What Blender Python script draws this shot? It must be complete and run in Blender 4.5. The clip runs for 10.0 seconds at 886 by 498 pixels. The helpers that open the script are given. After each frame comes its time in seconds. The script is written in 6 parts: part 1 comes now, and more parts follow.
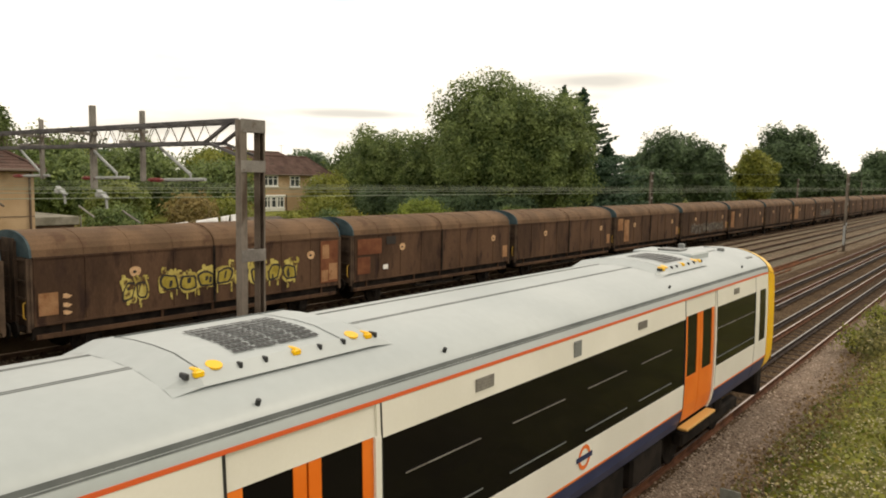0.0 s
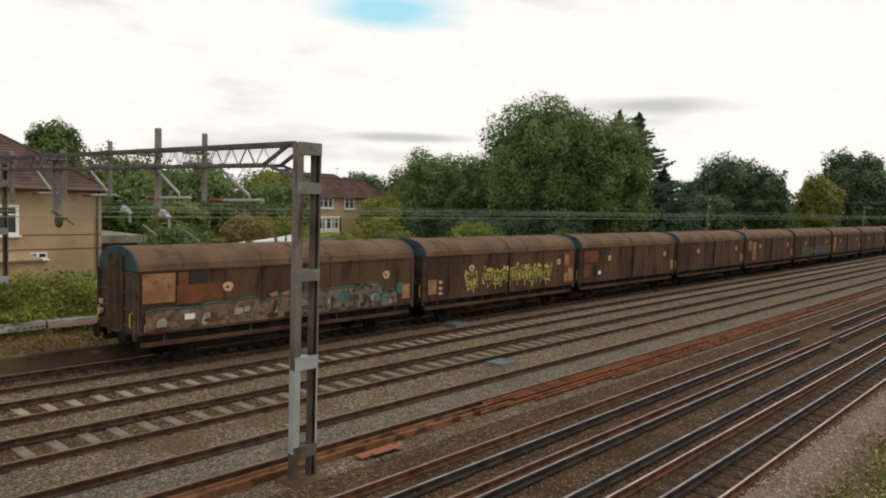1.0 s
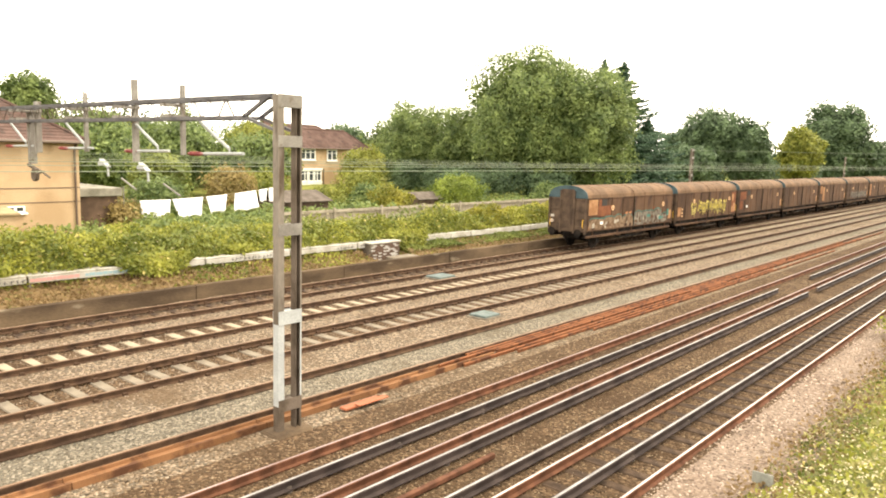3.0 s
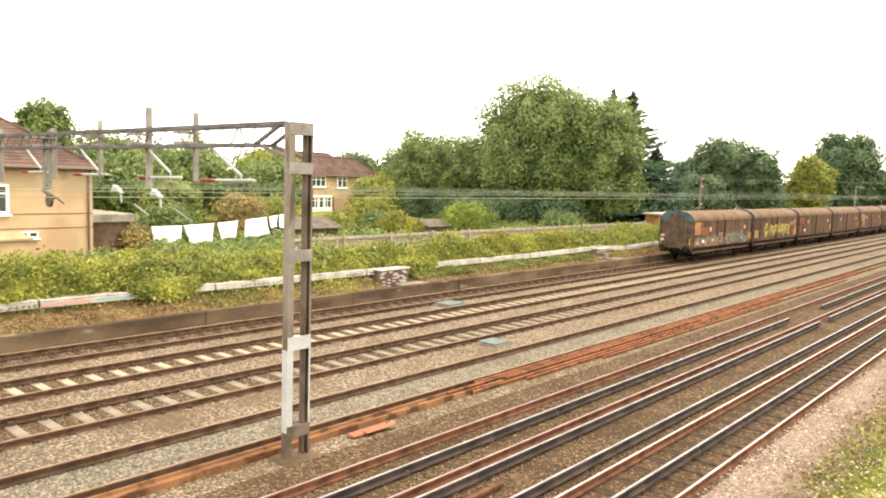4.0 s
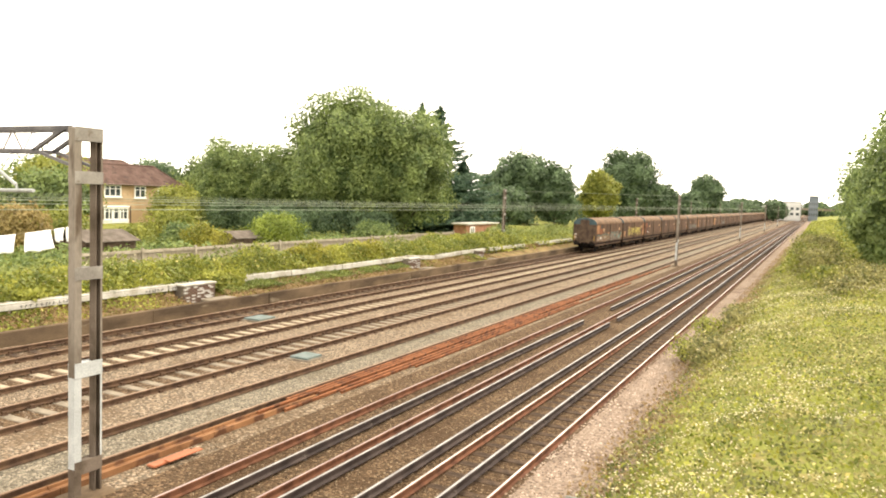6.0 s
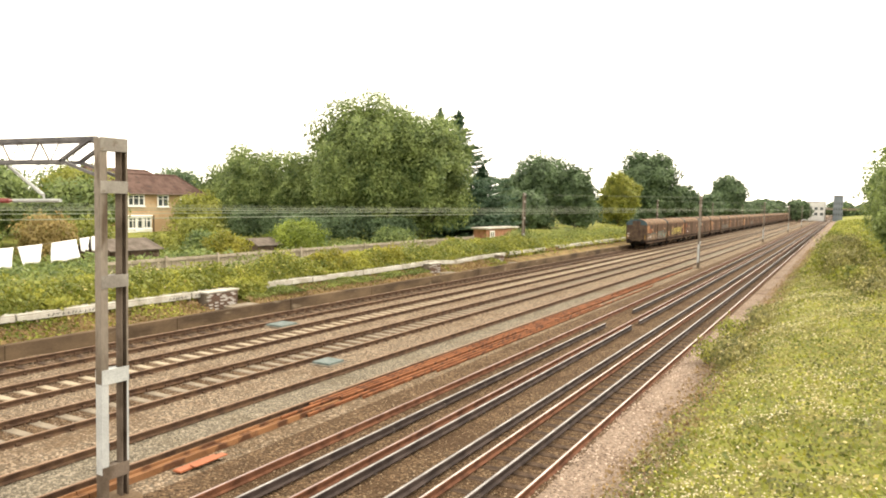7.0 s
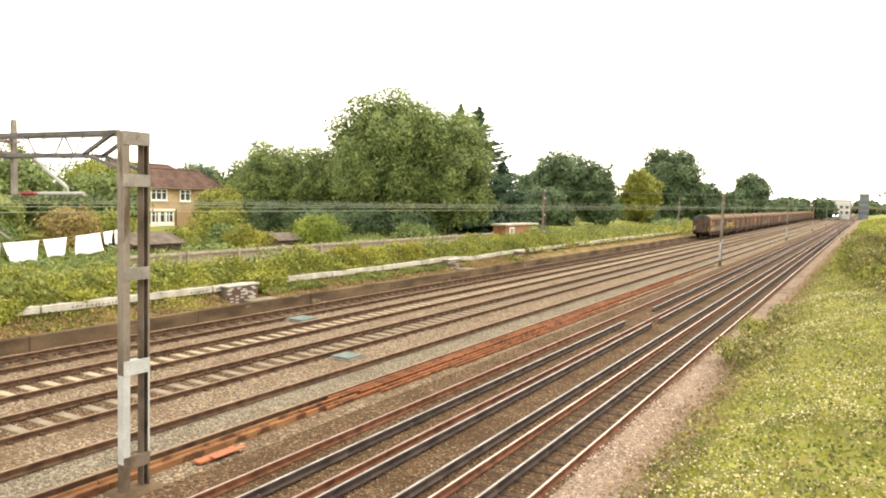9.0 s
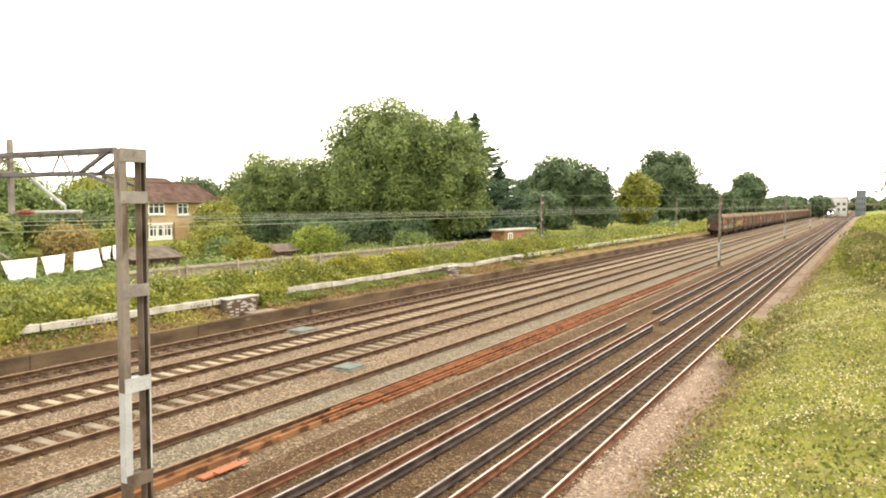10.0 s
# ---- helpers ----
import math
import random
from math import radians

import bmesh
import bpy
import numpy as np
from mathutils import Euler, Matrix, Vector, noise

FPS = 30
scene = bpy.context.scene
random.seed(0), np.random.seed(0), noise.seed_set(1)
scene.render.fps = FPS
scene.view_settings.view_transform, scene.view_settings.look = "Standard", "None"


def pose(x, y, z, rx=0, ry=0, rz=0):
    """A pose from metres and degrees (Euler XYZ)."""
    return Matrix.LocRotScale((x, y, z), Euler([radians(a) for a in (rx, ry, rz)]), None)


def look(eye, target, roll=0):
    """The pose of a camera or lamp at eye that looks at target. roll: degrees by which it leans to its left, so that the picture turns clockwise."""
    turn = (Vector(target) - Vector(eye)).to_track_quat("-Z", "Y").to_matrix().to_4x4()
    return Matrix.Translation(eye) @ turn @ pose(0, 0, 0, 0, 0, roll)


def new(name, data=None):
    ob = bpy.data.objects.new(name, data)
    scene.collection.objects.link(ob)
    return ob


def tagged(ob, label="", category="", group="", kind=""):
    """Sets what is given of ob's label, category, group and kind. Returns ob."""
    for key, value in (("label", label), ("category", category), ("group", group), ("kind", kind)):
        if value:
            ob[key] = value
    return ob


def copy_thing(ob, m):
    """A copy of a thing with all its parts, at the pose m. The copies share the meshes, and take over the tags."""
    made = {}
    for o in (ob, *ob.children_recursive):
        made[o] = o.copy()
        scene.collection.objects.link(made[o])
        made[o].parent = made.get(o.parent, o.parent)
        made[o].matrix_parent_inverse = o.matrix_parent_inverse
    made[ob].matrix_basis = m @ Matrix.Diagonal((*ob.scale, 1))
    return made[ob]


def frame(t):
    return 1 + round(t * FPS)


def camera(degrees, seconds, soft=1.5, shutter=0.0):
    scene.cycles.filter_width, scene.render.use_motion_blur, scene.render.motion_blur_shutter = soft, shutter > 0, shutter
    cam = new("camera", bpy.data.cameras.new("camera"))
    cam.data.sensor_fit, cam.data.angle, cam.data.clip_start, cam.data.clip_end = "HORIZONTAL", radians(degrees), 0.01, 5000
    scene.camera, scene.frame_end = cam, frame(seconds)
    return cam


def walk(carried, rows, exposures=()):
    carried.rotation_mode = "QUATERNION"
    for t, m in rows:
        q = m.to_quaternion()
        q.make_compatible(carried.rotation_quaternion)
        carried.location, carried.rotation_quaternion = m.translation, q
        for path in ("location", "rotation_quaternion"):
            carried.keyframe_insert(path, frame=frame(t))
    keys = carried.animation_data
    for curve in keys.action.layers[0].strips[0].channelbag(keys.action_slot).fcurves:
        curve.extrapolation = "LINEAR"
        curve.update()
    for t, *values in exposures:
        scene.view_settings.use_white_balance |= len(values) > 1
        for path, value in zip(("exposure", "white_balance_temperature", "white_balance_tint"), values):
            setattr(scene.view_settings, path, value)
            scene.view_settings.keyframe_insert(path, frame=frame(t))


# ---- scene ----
# World: y runs along the tracks, x across them, z = 0 is the top of the rails.
cam = camera(61.86, 10.0, soft=1.9)
# seconds, x, y, z, yaw, pitch, roll
PATH = [
    (0, -0.046, -0.008, 5.413, 37.84, -5.45, -1.06),
    (0.2, -0.032, 0.010, 5.436, 37.34, -2.91, 2.75),
    (0.5, -0.019, 0.019, 5.436, 38.01, -1.64, 3.49),
    (0.7, -0.050, -0.020, 5.444, 38.73, -1.79, 1.18),
    (1, -0.012, -0.037, 5.405, 41.93, -3.73, -1.68),
    (1.2, -0.056, -0.041, 5.403, 43.20, -3.58, -2.82),
    (1.5, 0.069, -0.109, 5.359, 42.58, -4.59, -3.79),
    (1.7, 0.048, -0.071, 5.384, 40.78, -8.62, -2.93),
    (2, 0.006, -0.047, 5.433, 40.62, -7.32, -4.61),
    (2.2, -0.034, -0.006, 5.420, 39.69, -7.54, -2.82),
    (2.5, 0.041, -0.048, 5.432, 40.36, -7.39, -2.09),
    (2.7, -0.010, -0.010, 5.441, 40.77, -7.74, -1.61),
    (3.8, -0.003, -0.019, 5.454, 40.36, -5.62, -1.84),
    (4, 0.019, -0.045, 5.440, 41.41, -5.35, -1.79),
    (4.5, 0.035, -0.007, 5.448, 39.67, -5.80, -1.65),
    (5, 0.036, 0.018, 5.486, 31.79, -5.25, -2.33),
    (5.2, -0.014, 0.062, 5.437, 26.92, -3.22, -1.43),
    (5.5, 0.006, 0.037, 5.451, 26.85, -3.87, -2.04),
    (5.7, -0.013, 0.063, 5.466, 26.79, -4.10, -2.17),
    (6.8, 0.006, 0.046, 5.475, 28.16, -3.71, -1.51),
    (7, 0.006, 0.019, 5.461, 28.46, -3.72, -1.30),
    (7.5, 0.005, 0.030, 5.460, 29.30, -3.75, -0.78),
    (8, -0.002, 0.018, 5.463, 29.72, -3.86, -0.92),
    (8.5, 0.001, 0.035, 5.461, 29.55, -3.72, -1.13),
    (9, 0.011, 0.038, 5.438, 30.00, -4.05, -1.62),
    (9.5, 0.009, 0.029, 5.460, 29.79, -4.19, -1.23),
    (10, -0.007, 0.047, 5.488, 29.80, -3.54, -0.22),
]
# seconds, stops, kelvin, tint
EXPOSURES = [(0.0, -0.55, 7600, 10), (0.5, -0.60, 7550, 10), (0.7, -0.8, 7150, 10), (1.0, -0.93, 6700, 10), (1.2, -0.65, 7150, 10), (1.5, 0.12, 7700, 10),
             (2.0, 1.04, 7700, 10), (2.5, 1.12, 7700, 10), (4.0, 1.09, 7550, 10), (5.5, 1.12, 7600, 10), (7.0, 0.87, 7650, 10), (10.0, 0.87, 7600, 10)]
walk(cam, [(t, pose(x, y, z, 90 + p, r, w)) for t, x, y, z, w, p, r in PATH], EXPOSURES)

# ---- light ----
world = bpy.data.worlds.new("sky")
scene.world = world
world.use_nodes = True
wn, wl = world.node_tree.nodes, world.node_tree.links
wn.clear()
sky = wn.new("ShaderNodeTexSky")
sky.sky_type, sky.sun_disc = "NISHITA", False
sky.sun_elevation, sky.sun_rotation = radians(48), radians(35)
sky.air_density, sky.dust_density = 1.0, 3.0
coord = wn.new("ShaderNodeTexCoord")
stretch = wn.new("ShaderNodeMapping")
stretch.inputs["Scale"].default_value = (1.0, 1.0, 4.5)
cloud = wn.new("ShaderNodeTexNoise")
cloud.inputs["Scale"].default_value, cloud.inputs["Detail"].default_value = 2.6, 6.0
cover = wn.new("ShaderNodeValToRGB")
cover.color_ramp.elements[0].position, cover.color_ramp.elements[1].position = 0.27, 0.44
cover.color_ramp.elements[0].color, cover.color_ramp.elements[1].color = (0.45, 0.45, 0.45, 1), (1, 1, 1, 1)
gain = wn.new("ShaderNodeMixRGB")
gain.blend_type, gain.inputs[0].default_value = "MULTIPLY", 1.0
gain.inputs[2].default_value = (0.14, 0.14, 0.14, 1)
layer = wn.new("ShaderNodeMixRGB")
layer.inputs[2].default_value = (1.9, 1.88, 1.84, 1)
back = wn.new("ShaderNodeBackground")
back.inputs["Strength"].default_value = 1.0
out = wn.new("ShaderNodeOutputWorld")
wl.new(coord.outputs["Generated"], stretch.inputs["Vector"])
wl.new(stretch.outputs["Vector"], cloud.inputs["Vector"])
wl.new(cloud.outputs["Fac"], cover.inputs["Fac"])
wl.new(sky.outputs["Color"], gain.inputs[1])
wl.new(cover.outputs["Color"], layer.inputs[0])
wl.new(gain.outputs["Color"], layer.inputs[1])


def toward(direction, inner, outer, tall):
    """1 close to a direction in the sky, 0 away from it, flattened towards the horizon and frayed by the cloud noise."""
    off = wn.new("ShaderNodeVectorMath")
    off.operation = "SUBTRACT"
    off.inputs[1].default_value = direction
    wl.new(coord.outputs["Generated"], off.inputs[0])
    flat = wn.new("ShaderNodeVectorMath")
    flat.operation = "MULTIPLY"
    flat.inputs[1].default_value = (1, 1, tall)
    wl.new(off.outputs[0], flat.inputs[0])
    size = wn.new("ShaderNodeVectorMath")
    size.operation = "LENGTH"
    wl.new(flat.outputs[0], size.inputs[0])
    fray = wn.new("ShaderNodeMath")
    fray.operation, fray.inputs[1].default_value = "MULTIPLY_ADD", 0.12
    wl.new(wisps.outputs["Fac"], fray.inputs[0])
    wl.new(size.outputs["Value"], fray.inputs[2])
    near = wn.new("ShaderNodeMapRange")
    near.inputs["From Min"].default_value, near.inputs["From Max"].default_value = outer + 0.06, inner + 0.06
    wl.new(fray.outputs[0], near.inputs["Value"])
    return near.outputs["Result"]


wisps = wn.new("ShaderNodeTexNoise")
wisps.inputs["Scale"].default_value, wisps.inputs["Detail"].default_value = 9.0, 5.0
wl.new(stretch.outputs["Vector"], wisps.inputs["Vector"])
last = layer.outputs["Color"]
for direction, inner, outer, tall, tone in (((-0.70, 0.67, 0.241), 0.03, 0.13, 4.5, (0.80, 1.50, 1.80, 1)), ((-0.466, 0.841, 0.290), 0.02, 0.11, 3.5, (0.72, 1.45, 1.80, 1)),
                                            ((-0.70, 0.71, 0.083), 0.04, 0.12, 14.0, (1.16, 1.18, 1.19, 1)), ((-0.44, 0.885, 0.129), 0.03, 0.13, 9.0, (1.16, 1.18, 1.19, 1))):
    blend = wn.new("ShaderNodeMixRGB")
    blend.inputs[2].default_value = tone
    wl.new(toward(direction, inner, outer, tall), blend.inputs[0])
    wl.new(last, blend.inputs[1])
    last = blend.outputs["Color"]
wl.new(last, back.inputs["Color"])
wl.new(back.outputs["Background"], out.inputs["Surface"])

sun = new("sun", bpy.data.lights.new("sun", "SUN"))
sun.data.energy, sun.data.angle, sun.data.color = 1.6, radians(14), (1.0, 0.95, 0.86)
sun.matrix_world = look((30, 40, 55), (0, 0, 0))


# ---- materials ----
def surface(name, a, b, rough=0.8, scale=4.0, fine=40.0, c=None, patch=0.5, bump=0.3, metal=0.0, spread=0.12, stretch=(1, 1, 1), grainy=0.35):
    """Two colours in soft patches, a third one in stains, fine grain and relief."""
    m = bpy.data.materials.new(name)
    m.use_nodes = True
    n, l = m.node_tree.nodes, m.node_tree.links
    bs = n["Principled BSDF"]
    tc, mp = n.new("ShaderNodeTexCoord"), n.new("ShaderNodeMapping")
    mp.inputs["Scale"].default_value = stretch
    l.new(tc.outputs["Object"], mp.inputs["Vector"])
    big, small = n.new("ShaderNodeTexNoise"), n.new("ShaderNodeTexNoise")
    big.inputs["Scale"].default_value, big.inputs["Detail"].default_value = scale, 5.0
    small.inputs["Scale"].default_value, small.inputs["Detail"].default_value = fine, 4.0
    for q in (big, small):
        l.new(mp.outputs["Vector"], q.inputs["Vector"])
    ramp = n.new("ShaderNodeValToRGB")
    ramp.color_ramp.elements[0].position, ramp.color_ramp.elements[1].position = 0.5 - spread, 0.5 + spread
    ramp.color_ramp.elements[0].color, ramp.color_ramp.elements[1].color = (*a, 1), (*b, 1)
    l.new(big.outputs["Fac"], ramp.inputs["Fac"])
    last = ramp.outputs["Color"]
    if c:
        stain, sr, mx = n.new("ShaderNodeTexNoise"), n.new("ShaderNodeValToRGB"), n.new("ShaderNodeMixRGB")
        stain.inputs["Scale"].default_value, stain.inputs["Detail"].default_value = scale * 2.3, 6.0
        l.new(mp.outputs["Vector"], stain.inputs["Vector"])
        sr.color_ramp.elements[0].position, sr.color_ramp.elements[1].position = patch, patch + 0.12
        l.new(stain.outputs["Fac"], sr.inputs["Fac"])
        l.new(sr.outputs["Color"], mx.inputs[0])
        l.new(last, mx.inputs[1])
        mx.inputs[2].default_value = (*c, 1)
        last = mx.outputs["Color"]
    grain = n.new("ShaderNodeMixRGB")
    grain.blend_type, grain.inputs[0].default_value = "OVERLAY", grainy
    l.new(last, grain.inputs[1])
    l.new(small.outputs["Fac"], grain.inputs[2])
    l.new(grain.outputs["Color"], bs.inputs["Base Color"])
    bs.inputs["Roughness"].default_value, bs.inputs["Metallic"].default_value = rough, metal
    bs.inputs["Specular IOR Level"].default_value = 0.5 if rough < 0.55 else 0.12
    if bump:
        bp = n.new("ShaderNodeBump")
        bp.inputs["Strength"].default_value, bp.inputs["Distance"].default_value = bump, 0.02
        l.new(small.outputs["Fac"], bp.inputs["Height"])
        l.new(bp.outputs["Normal"], bs.inputs["Normal"])
    return m


def leafy(name, dark, light, extra=None, share=0.9, big=0.7):
    """Leaves: a colour for each leaf, drifting slowly over the plant, a little light through them."""
    m = bpy.data.materials.new(name)
    m.use_nodes = True
    n, l = m.node_tree.nodes, m.node_tree.links
    bs = n["Principled BSDF"]
    geo, tc, nz = n.new("ShaderNodeNewGeometry"), n.new("ShaderNodeTexCoord"), n.new("ShaderNodeTexNoise")
    nz.inputs["Scale"].default_value, nz.inputs["Detail"].default_value = big, 5.0
    l.new(tc.outputs["Object"], nz.inputs["Vector"])
    add = n.new("ShaderNodeMath")
    add.operation = "ADD"
    half = n.new("ShaderNodeMath")
    half.operation, half.inputs[1].default_value = "MULTIPLY", 0.20
    l.new(geo.outputs["Random Per Island"], half.inputs[0])
    l.new(half.outputs[0], add.inputs[0])
    l.new(nz.outputs["Fac"], add.inputs[1])
    ramp = n.new("ShaderNodeValToRGB")
    ramp.color_ramp.elements[0].position, ramp.color_ramp.elements[1].position = 0.44, 0.86
    ramp.color_ramp.elements[0].color, ramp.color_ramp.elements[1].color = (*dark, 1), (*light, 1)
    l.new(add.outputs[0], ramp.inputs["Fac"])
    last = ramp.outputs["Color"]
    if extra:
        gt, mx = n.new("ShaderNodeMath"), n.new("ShaderNodeMixRGB")
        gt.operation, gt.inputs[1].default_value = "GREATER_THAN", share
        l.new(geo.outputs["Random Per Island"], gt.inputs[0])
        l.new(gt.outputs[0], mx.inputs[0])
        l.new(last, mx.inputs[1])
        mx.inputs[2].default_value = (*extra, 1)
        last = mx.outputs["Color"]
    l.new(last, bs.inputs["Base Color"])
    bs.inputs["Roughness"].default_value = 0.55
    bs.inputs["Specular IOR Level"].default_value = 0.25
    tr, mix = n.new("ShaderNodeBsdfTranslucent"), n.new("ShaderNodeMixShader")
    l.new(last, tr.inputs["Color"])
    mix.inputs[0].default_value = 0.35
    l.new(bs.outputs["BSDF"], mix.inputs[1])
    l.new(tr.outputs["BSDF"], mix.inputs[2])
    l.new(mix.outputs["Shader"], n["Material Output"].inputs["Surface"])
    return m


def stones(name, tones, size=0.055, dirt=(0.10, 0.07, 0.045), dirt_from=0.5):
    """Broken stone: a tone for each stone, dark joints, relief, drifts of dirt."""
    m = bpy.data.materials.new(name)
    m.use_nodes = True
    n, l = m.node_tree.nodes, m.node_tree.links
    bs = n["Principled BSDF"]
    tc = n.new("ShaderNodeTexCoord")
    cell, big = n.new("ShaderNodeTexVoronoi"), n.new("ShaderNodeTexNoise")
    cell.inputs["Scale"].default_value = 1.0 / size
    big.inputs["Scale"].default_value, big.inputs["Detail"].default_value = 0.55, 6.0
    l.new(tc.outputs["Object"], cell.inputs["Vector"])
    l.new(tc.outputs["Object"], big.inputs["Vector"])
    sep = n.new("ShaderNodeSeparateColor")
    l.new(cell.outputs["Color"], sep.inputs["Color"])
    ramp = n.new("ShaderNodeValToRGB")
    els = ramp.color_ramp.elements
    els[0].color, els[1].color = (*tones[0], 1), (*tones[-1], 1)
    for i, tone in enumerate(tones[1:-1]):
        e = els.new((i + 1) / (len(tones) - 1))
        e.color = (*tone, 1)
    l.new(sep.outputs["Red"], ramp.inputs["Fac"])
    dr, mx = n.new("ShaderNodeValToRGB"), n.new("ShaderNodeMixRGB")
    dr.color_ramp.elements[0].position, dr.color_ramp.elements[1].position = dirt_from, dirt_from + 0.2
    l.new(big.outputs["Fac"], dr.inputs["Fac"])
    sc = n.new("ShaderNodeMath")
    sc.operation, sc.inputs[1].default_value = "MULTIPLY", 0.7
    l.new(dr.outputs["Color"], sc.inputs[0])
    l.new(sc.outputs[0], mx.inputs[0])
    l.new(ramp.outputs["Color"], mx.inputs[1])
    mx.inputs[2].default_value = (*dirt, 1)
    l.new(mx.outputs["Color"], bs.inputs["Base Color"])
    bs.inputs["Roughness"].default_value = 0.95
    bs.inputs["Specular IOR Level"].default_value = 0.08
    inv = n.new("ShaderNodeMath")
    inv.operation, inv.inputs[0].default_value = "SUBTRACT", 1.0
    l.new(cell.outputs["Distance"], inv.inputs[1])
    bp = n.new("ShaderNodeBump")
    bp.inputs["Strength"].default_value, bp.inputs["Distance"].default_value = 1.0, 0.05
    l.new(inv.outputs[0], bp.inputs["Height"])
    l.new(bp.outputs["Normal"], bs.inputs["Normal"])
    return m


def plain(name, col, rough=0.5, metal=0.0, glow=0.0):
    m = bpy.data.materials.new(name)
    m.use_nodes = True
    bs = m.node_tree.nodes["Principled BSDF"]
    bs.inputs["Base Color"].default_value = (*col, 1)
    bs.inputs["Roughness"].default_value, bs.inputs["Metallic"].default_value = rough, metal
    if glow:
        bs.inputs["Emission Color"].default_value, bs.inputs["Emission Strength"].default_value = (*col, 1), glow
    return m


BALLAST_GREY = stones("grey pink ballast", [(0.04, 0.0293, 0.0194), (0.149, 0.112, 0.0777), (0.0975, 0.0843, 0.0649), (0.194, 0.141, 0.0967), (0.343, 0.275, 0.205)], dirt=(0.0975, 0.0619, 0.0346))
BALLAST_GREEN = stones("grey green ballast", [(0.05, 0.043, 0.032), (0.145, 0.122, 0.091), (0.10, 0.09, 0.071), (0.19, 0.162, 0.123), (0.28, 0.24, 0.187)], dirt=(0.105, 0.078, 0.047))
BALLAST_BROWN = stones("brown ballast", [(0.027, 0.0175, 0.0108), (0.09, 0.056, 0.032), (0.062, 0.042, 0.026), (0.19, 0.125, 0.076)], dirt=(0.053, 0.032, 0.018), dirt_from=0.45)
BALLAST_PALE = stones("pale pink ballast", [(0.0809, 0.0577, 0.0438), (0.231, 0.171, 0.132), (0.162, 0.127, 0.1), (0.323, 0.253, 0.201)], dirt=(0.11, 0.0738, 0.0508), dirt_from=0.5)
EARTH = surface("dry earth and straw", (0.096, 0.06, 0.03), (0.204, 0.138, 0.066), 0.95, 1.3, 26, c=(0.12, 0.12, 0.036), patch=0.52, bump=0.8)
TURF = surface("rough turf", (0.10, 0.115, 0.025), (0.20, 0.21, 0.05), 0.95, 0.8, 14, c=(0.24, 0.20, 0.08), patch=0.56, bump=0.8)
RAIL_RUST = surface("rusty rail", (0.0663, 0.029, 0.0169), (0.133, 0.058, 0.0338), 0.8, 3, 60, bump=0.2)
RAIL_BROWN = surface("dark brown rail side", (0.046, 0.027, 0.018), (0.088, 0.052, 0.032), 0.8, 3, 60, bump=0.2)
RAIL_TOP = surface("polished rail head", (0.338, 0.273, 0.247), (0.52, 0.442, 0.403), 0.33, 2, 50, metal=0.75, bump=0.05)
RAIL_DULL = surface("brown rail head", (0.165, 0.10, 0.062), (0.26, 0.165, 0.108), 0.55, 2, 50, metal=0.2, bump=0.1)
COND_SIDE = surface("dark conductor rail", (0.030, 0.023, 0.022), (0.062, 0.047, 0.043), 0.8, 2, 40, metal=0.2, bump=0.1)
COND_TOP = surface("worn conductor rail top", (0.15, 0.14, 0.135), (0.27, 0.255, 0.245), 0.42, 1.5, 40, metal=0.3, bump=0.05)
ORANGE_RUST = surface("orange brown rust", (0.14, 0.053, 0.025), (0.215, 0.088, 0.042), 0.9, 1.2, 50, c=(0.075, 0.033, 0.019), bump=0.3)
TIMBER = surface("oily sleeper timber", (0.0308, 0.0201, 0.0139), (0.0791, 0.0524, 0.035), 0.9, 4, 50, bump=0.5)
CONC_WHITE = surface("pale concrete sleeper", (0.205, 0.168, 0.122), (0.285, 0.242, 0.18), 0.9, 3, 60, bump=0.3)
CONC_GREY = surface("dirty concrete sleeper", (0.101, 0.0832, 0.0653), (0.19, 0.161, 0.124), 0.9, 2, 60, bump=0.3)
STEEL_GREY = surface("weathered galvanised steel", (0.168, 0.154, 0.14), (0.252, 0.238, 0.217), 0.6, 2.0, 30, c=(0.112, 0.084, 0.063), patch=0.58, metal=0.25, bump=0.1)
STEEL_BROWN = surface("brown stained and shaded mast steel", (0.07, 0.0525, 0.0385), (0.133, 0.105, 0.084), 0.7, 2.0, 30, metal=0.1, bump=0.15)
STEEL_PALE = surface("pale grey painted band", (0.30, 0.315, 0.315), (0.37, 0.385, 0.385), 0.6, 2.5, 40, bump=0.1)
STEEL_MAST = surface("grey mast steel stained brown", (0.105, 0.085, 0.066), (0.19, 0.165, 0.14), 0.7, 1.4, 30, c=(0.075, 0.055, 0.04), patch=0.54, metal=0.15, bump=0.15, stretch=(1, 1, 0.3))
BOOM_DARK = surface("dark boom steel", (0.068, 0.066, 0.072), (0.125, 0.12, 0.122), 0.65, 2.0, 30, metal=0.2, bump=0.1)
WIRE = plain("greenish copper wire", (0.20, 0.235, 0.17), 0.6, 0.2)
TROUGH_TAN = surface("tan rusty trough", (0.14, 0.067, 0.032), (0.215, 0.108, 0.053), 0.9, 0.9, 40, c=(0.07, 0.032, 0.018), bump=0.3)
RAIL_PINK = surface("pinkish rail head", (0.19, 0.125, 0.115), (0.29, 0.205, 0.185), 0.4, 2, 50, metal=0.5, bump=0.05)
INSUL = plain("red brown insulator", (0.20, 0.03, 0.028), 0.3)
CONC_WALL = surface("stained platform wall", (0.052, 0.036, 0.024), (0.125, 0.088, 0.056), 0.95, 0.7, 20, c=(0.20, 0.165, 0.12), patch=0.62, bump=0.6, stretch=(1, 0.5, 1.6))
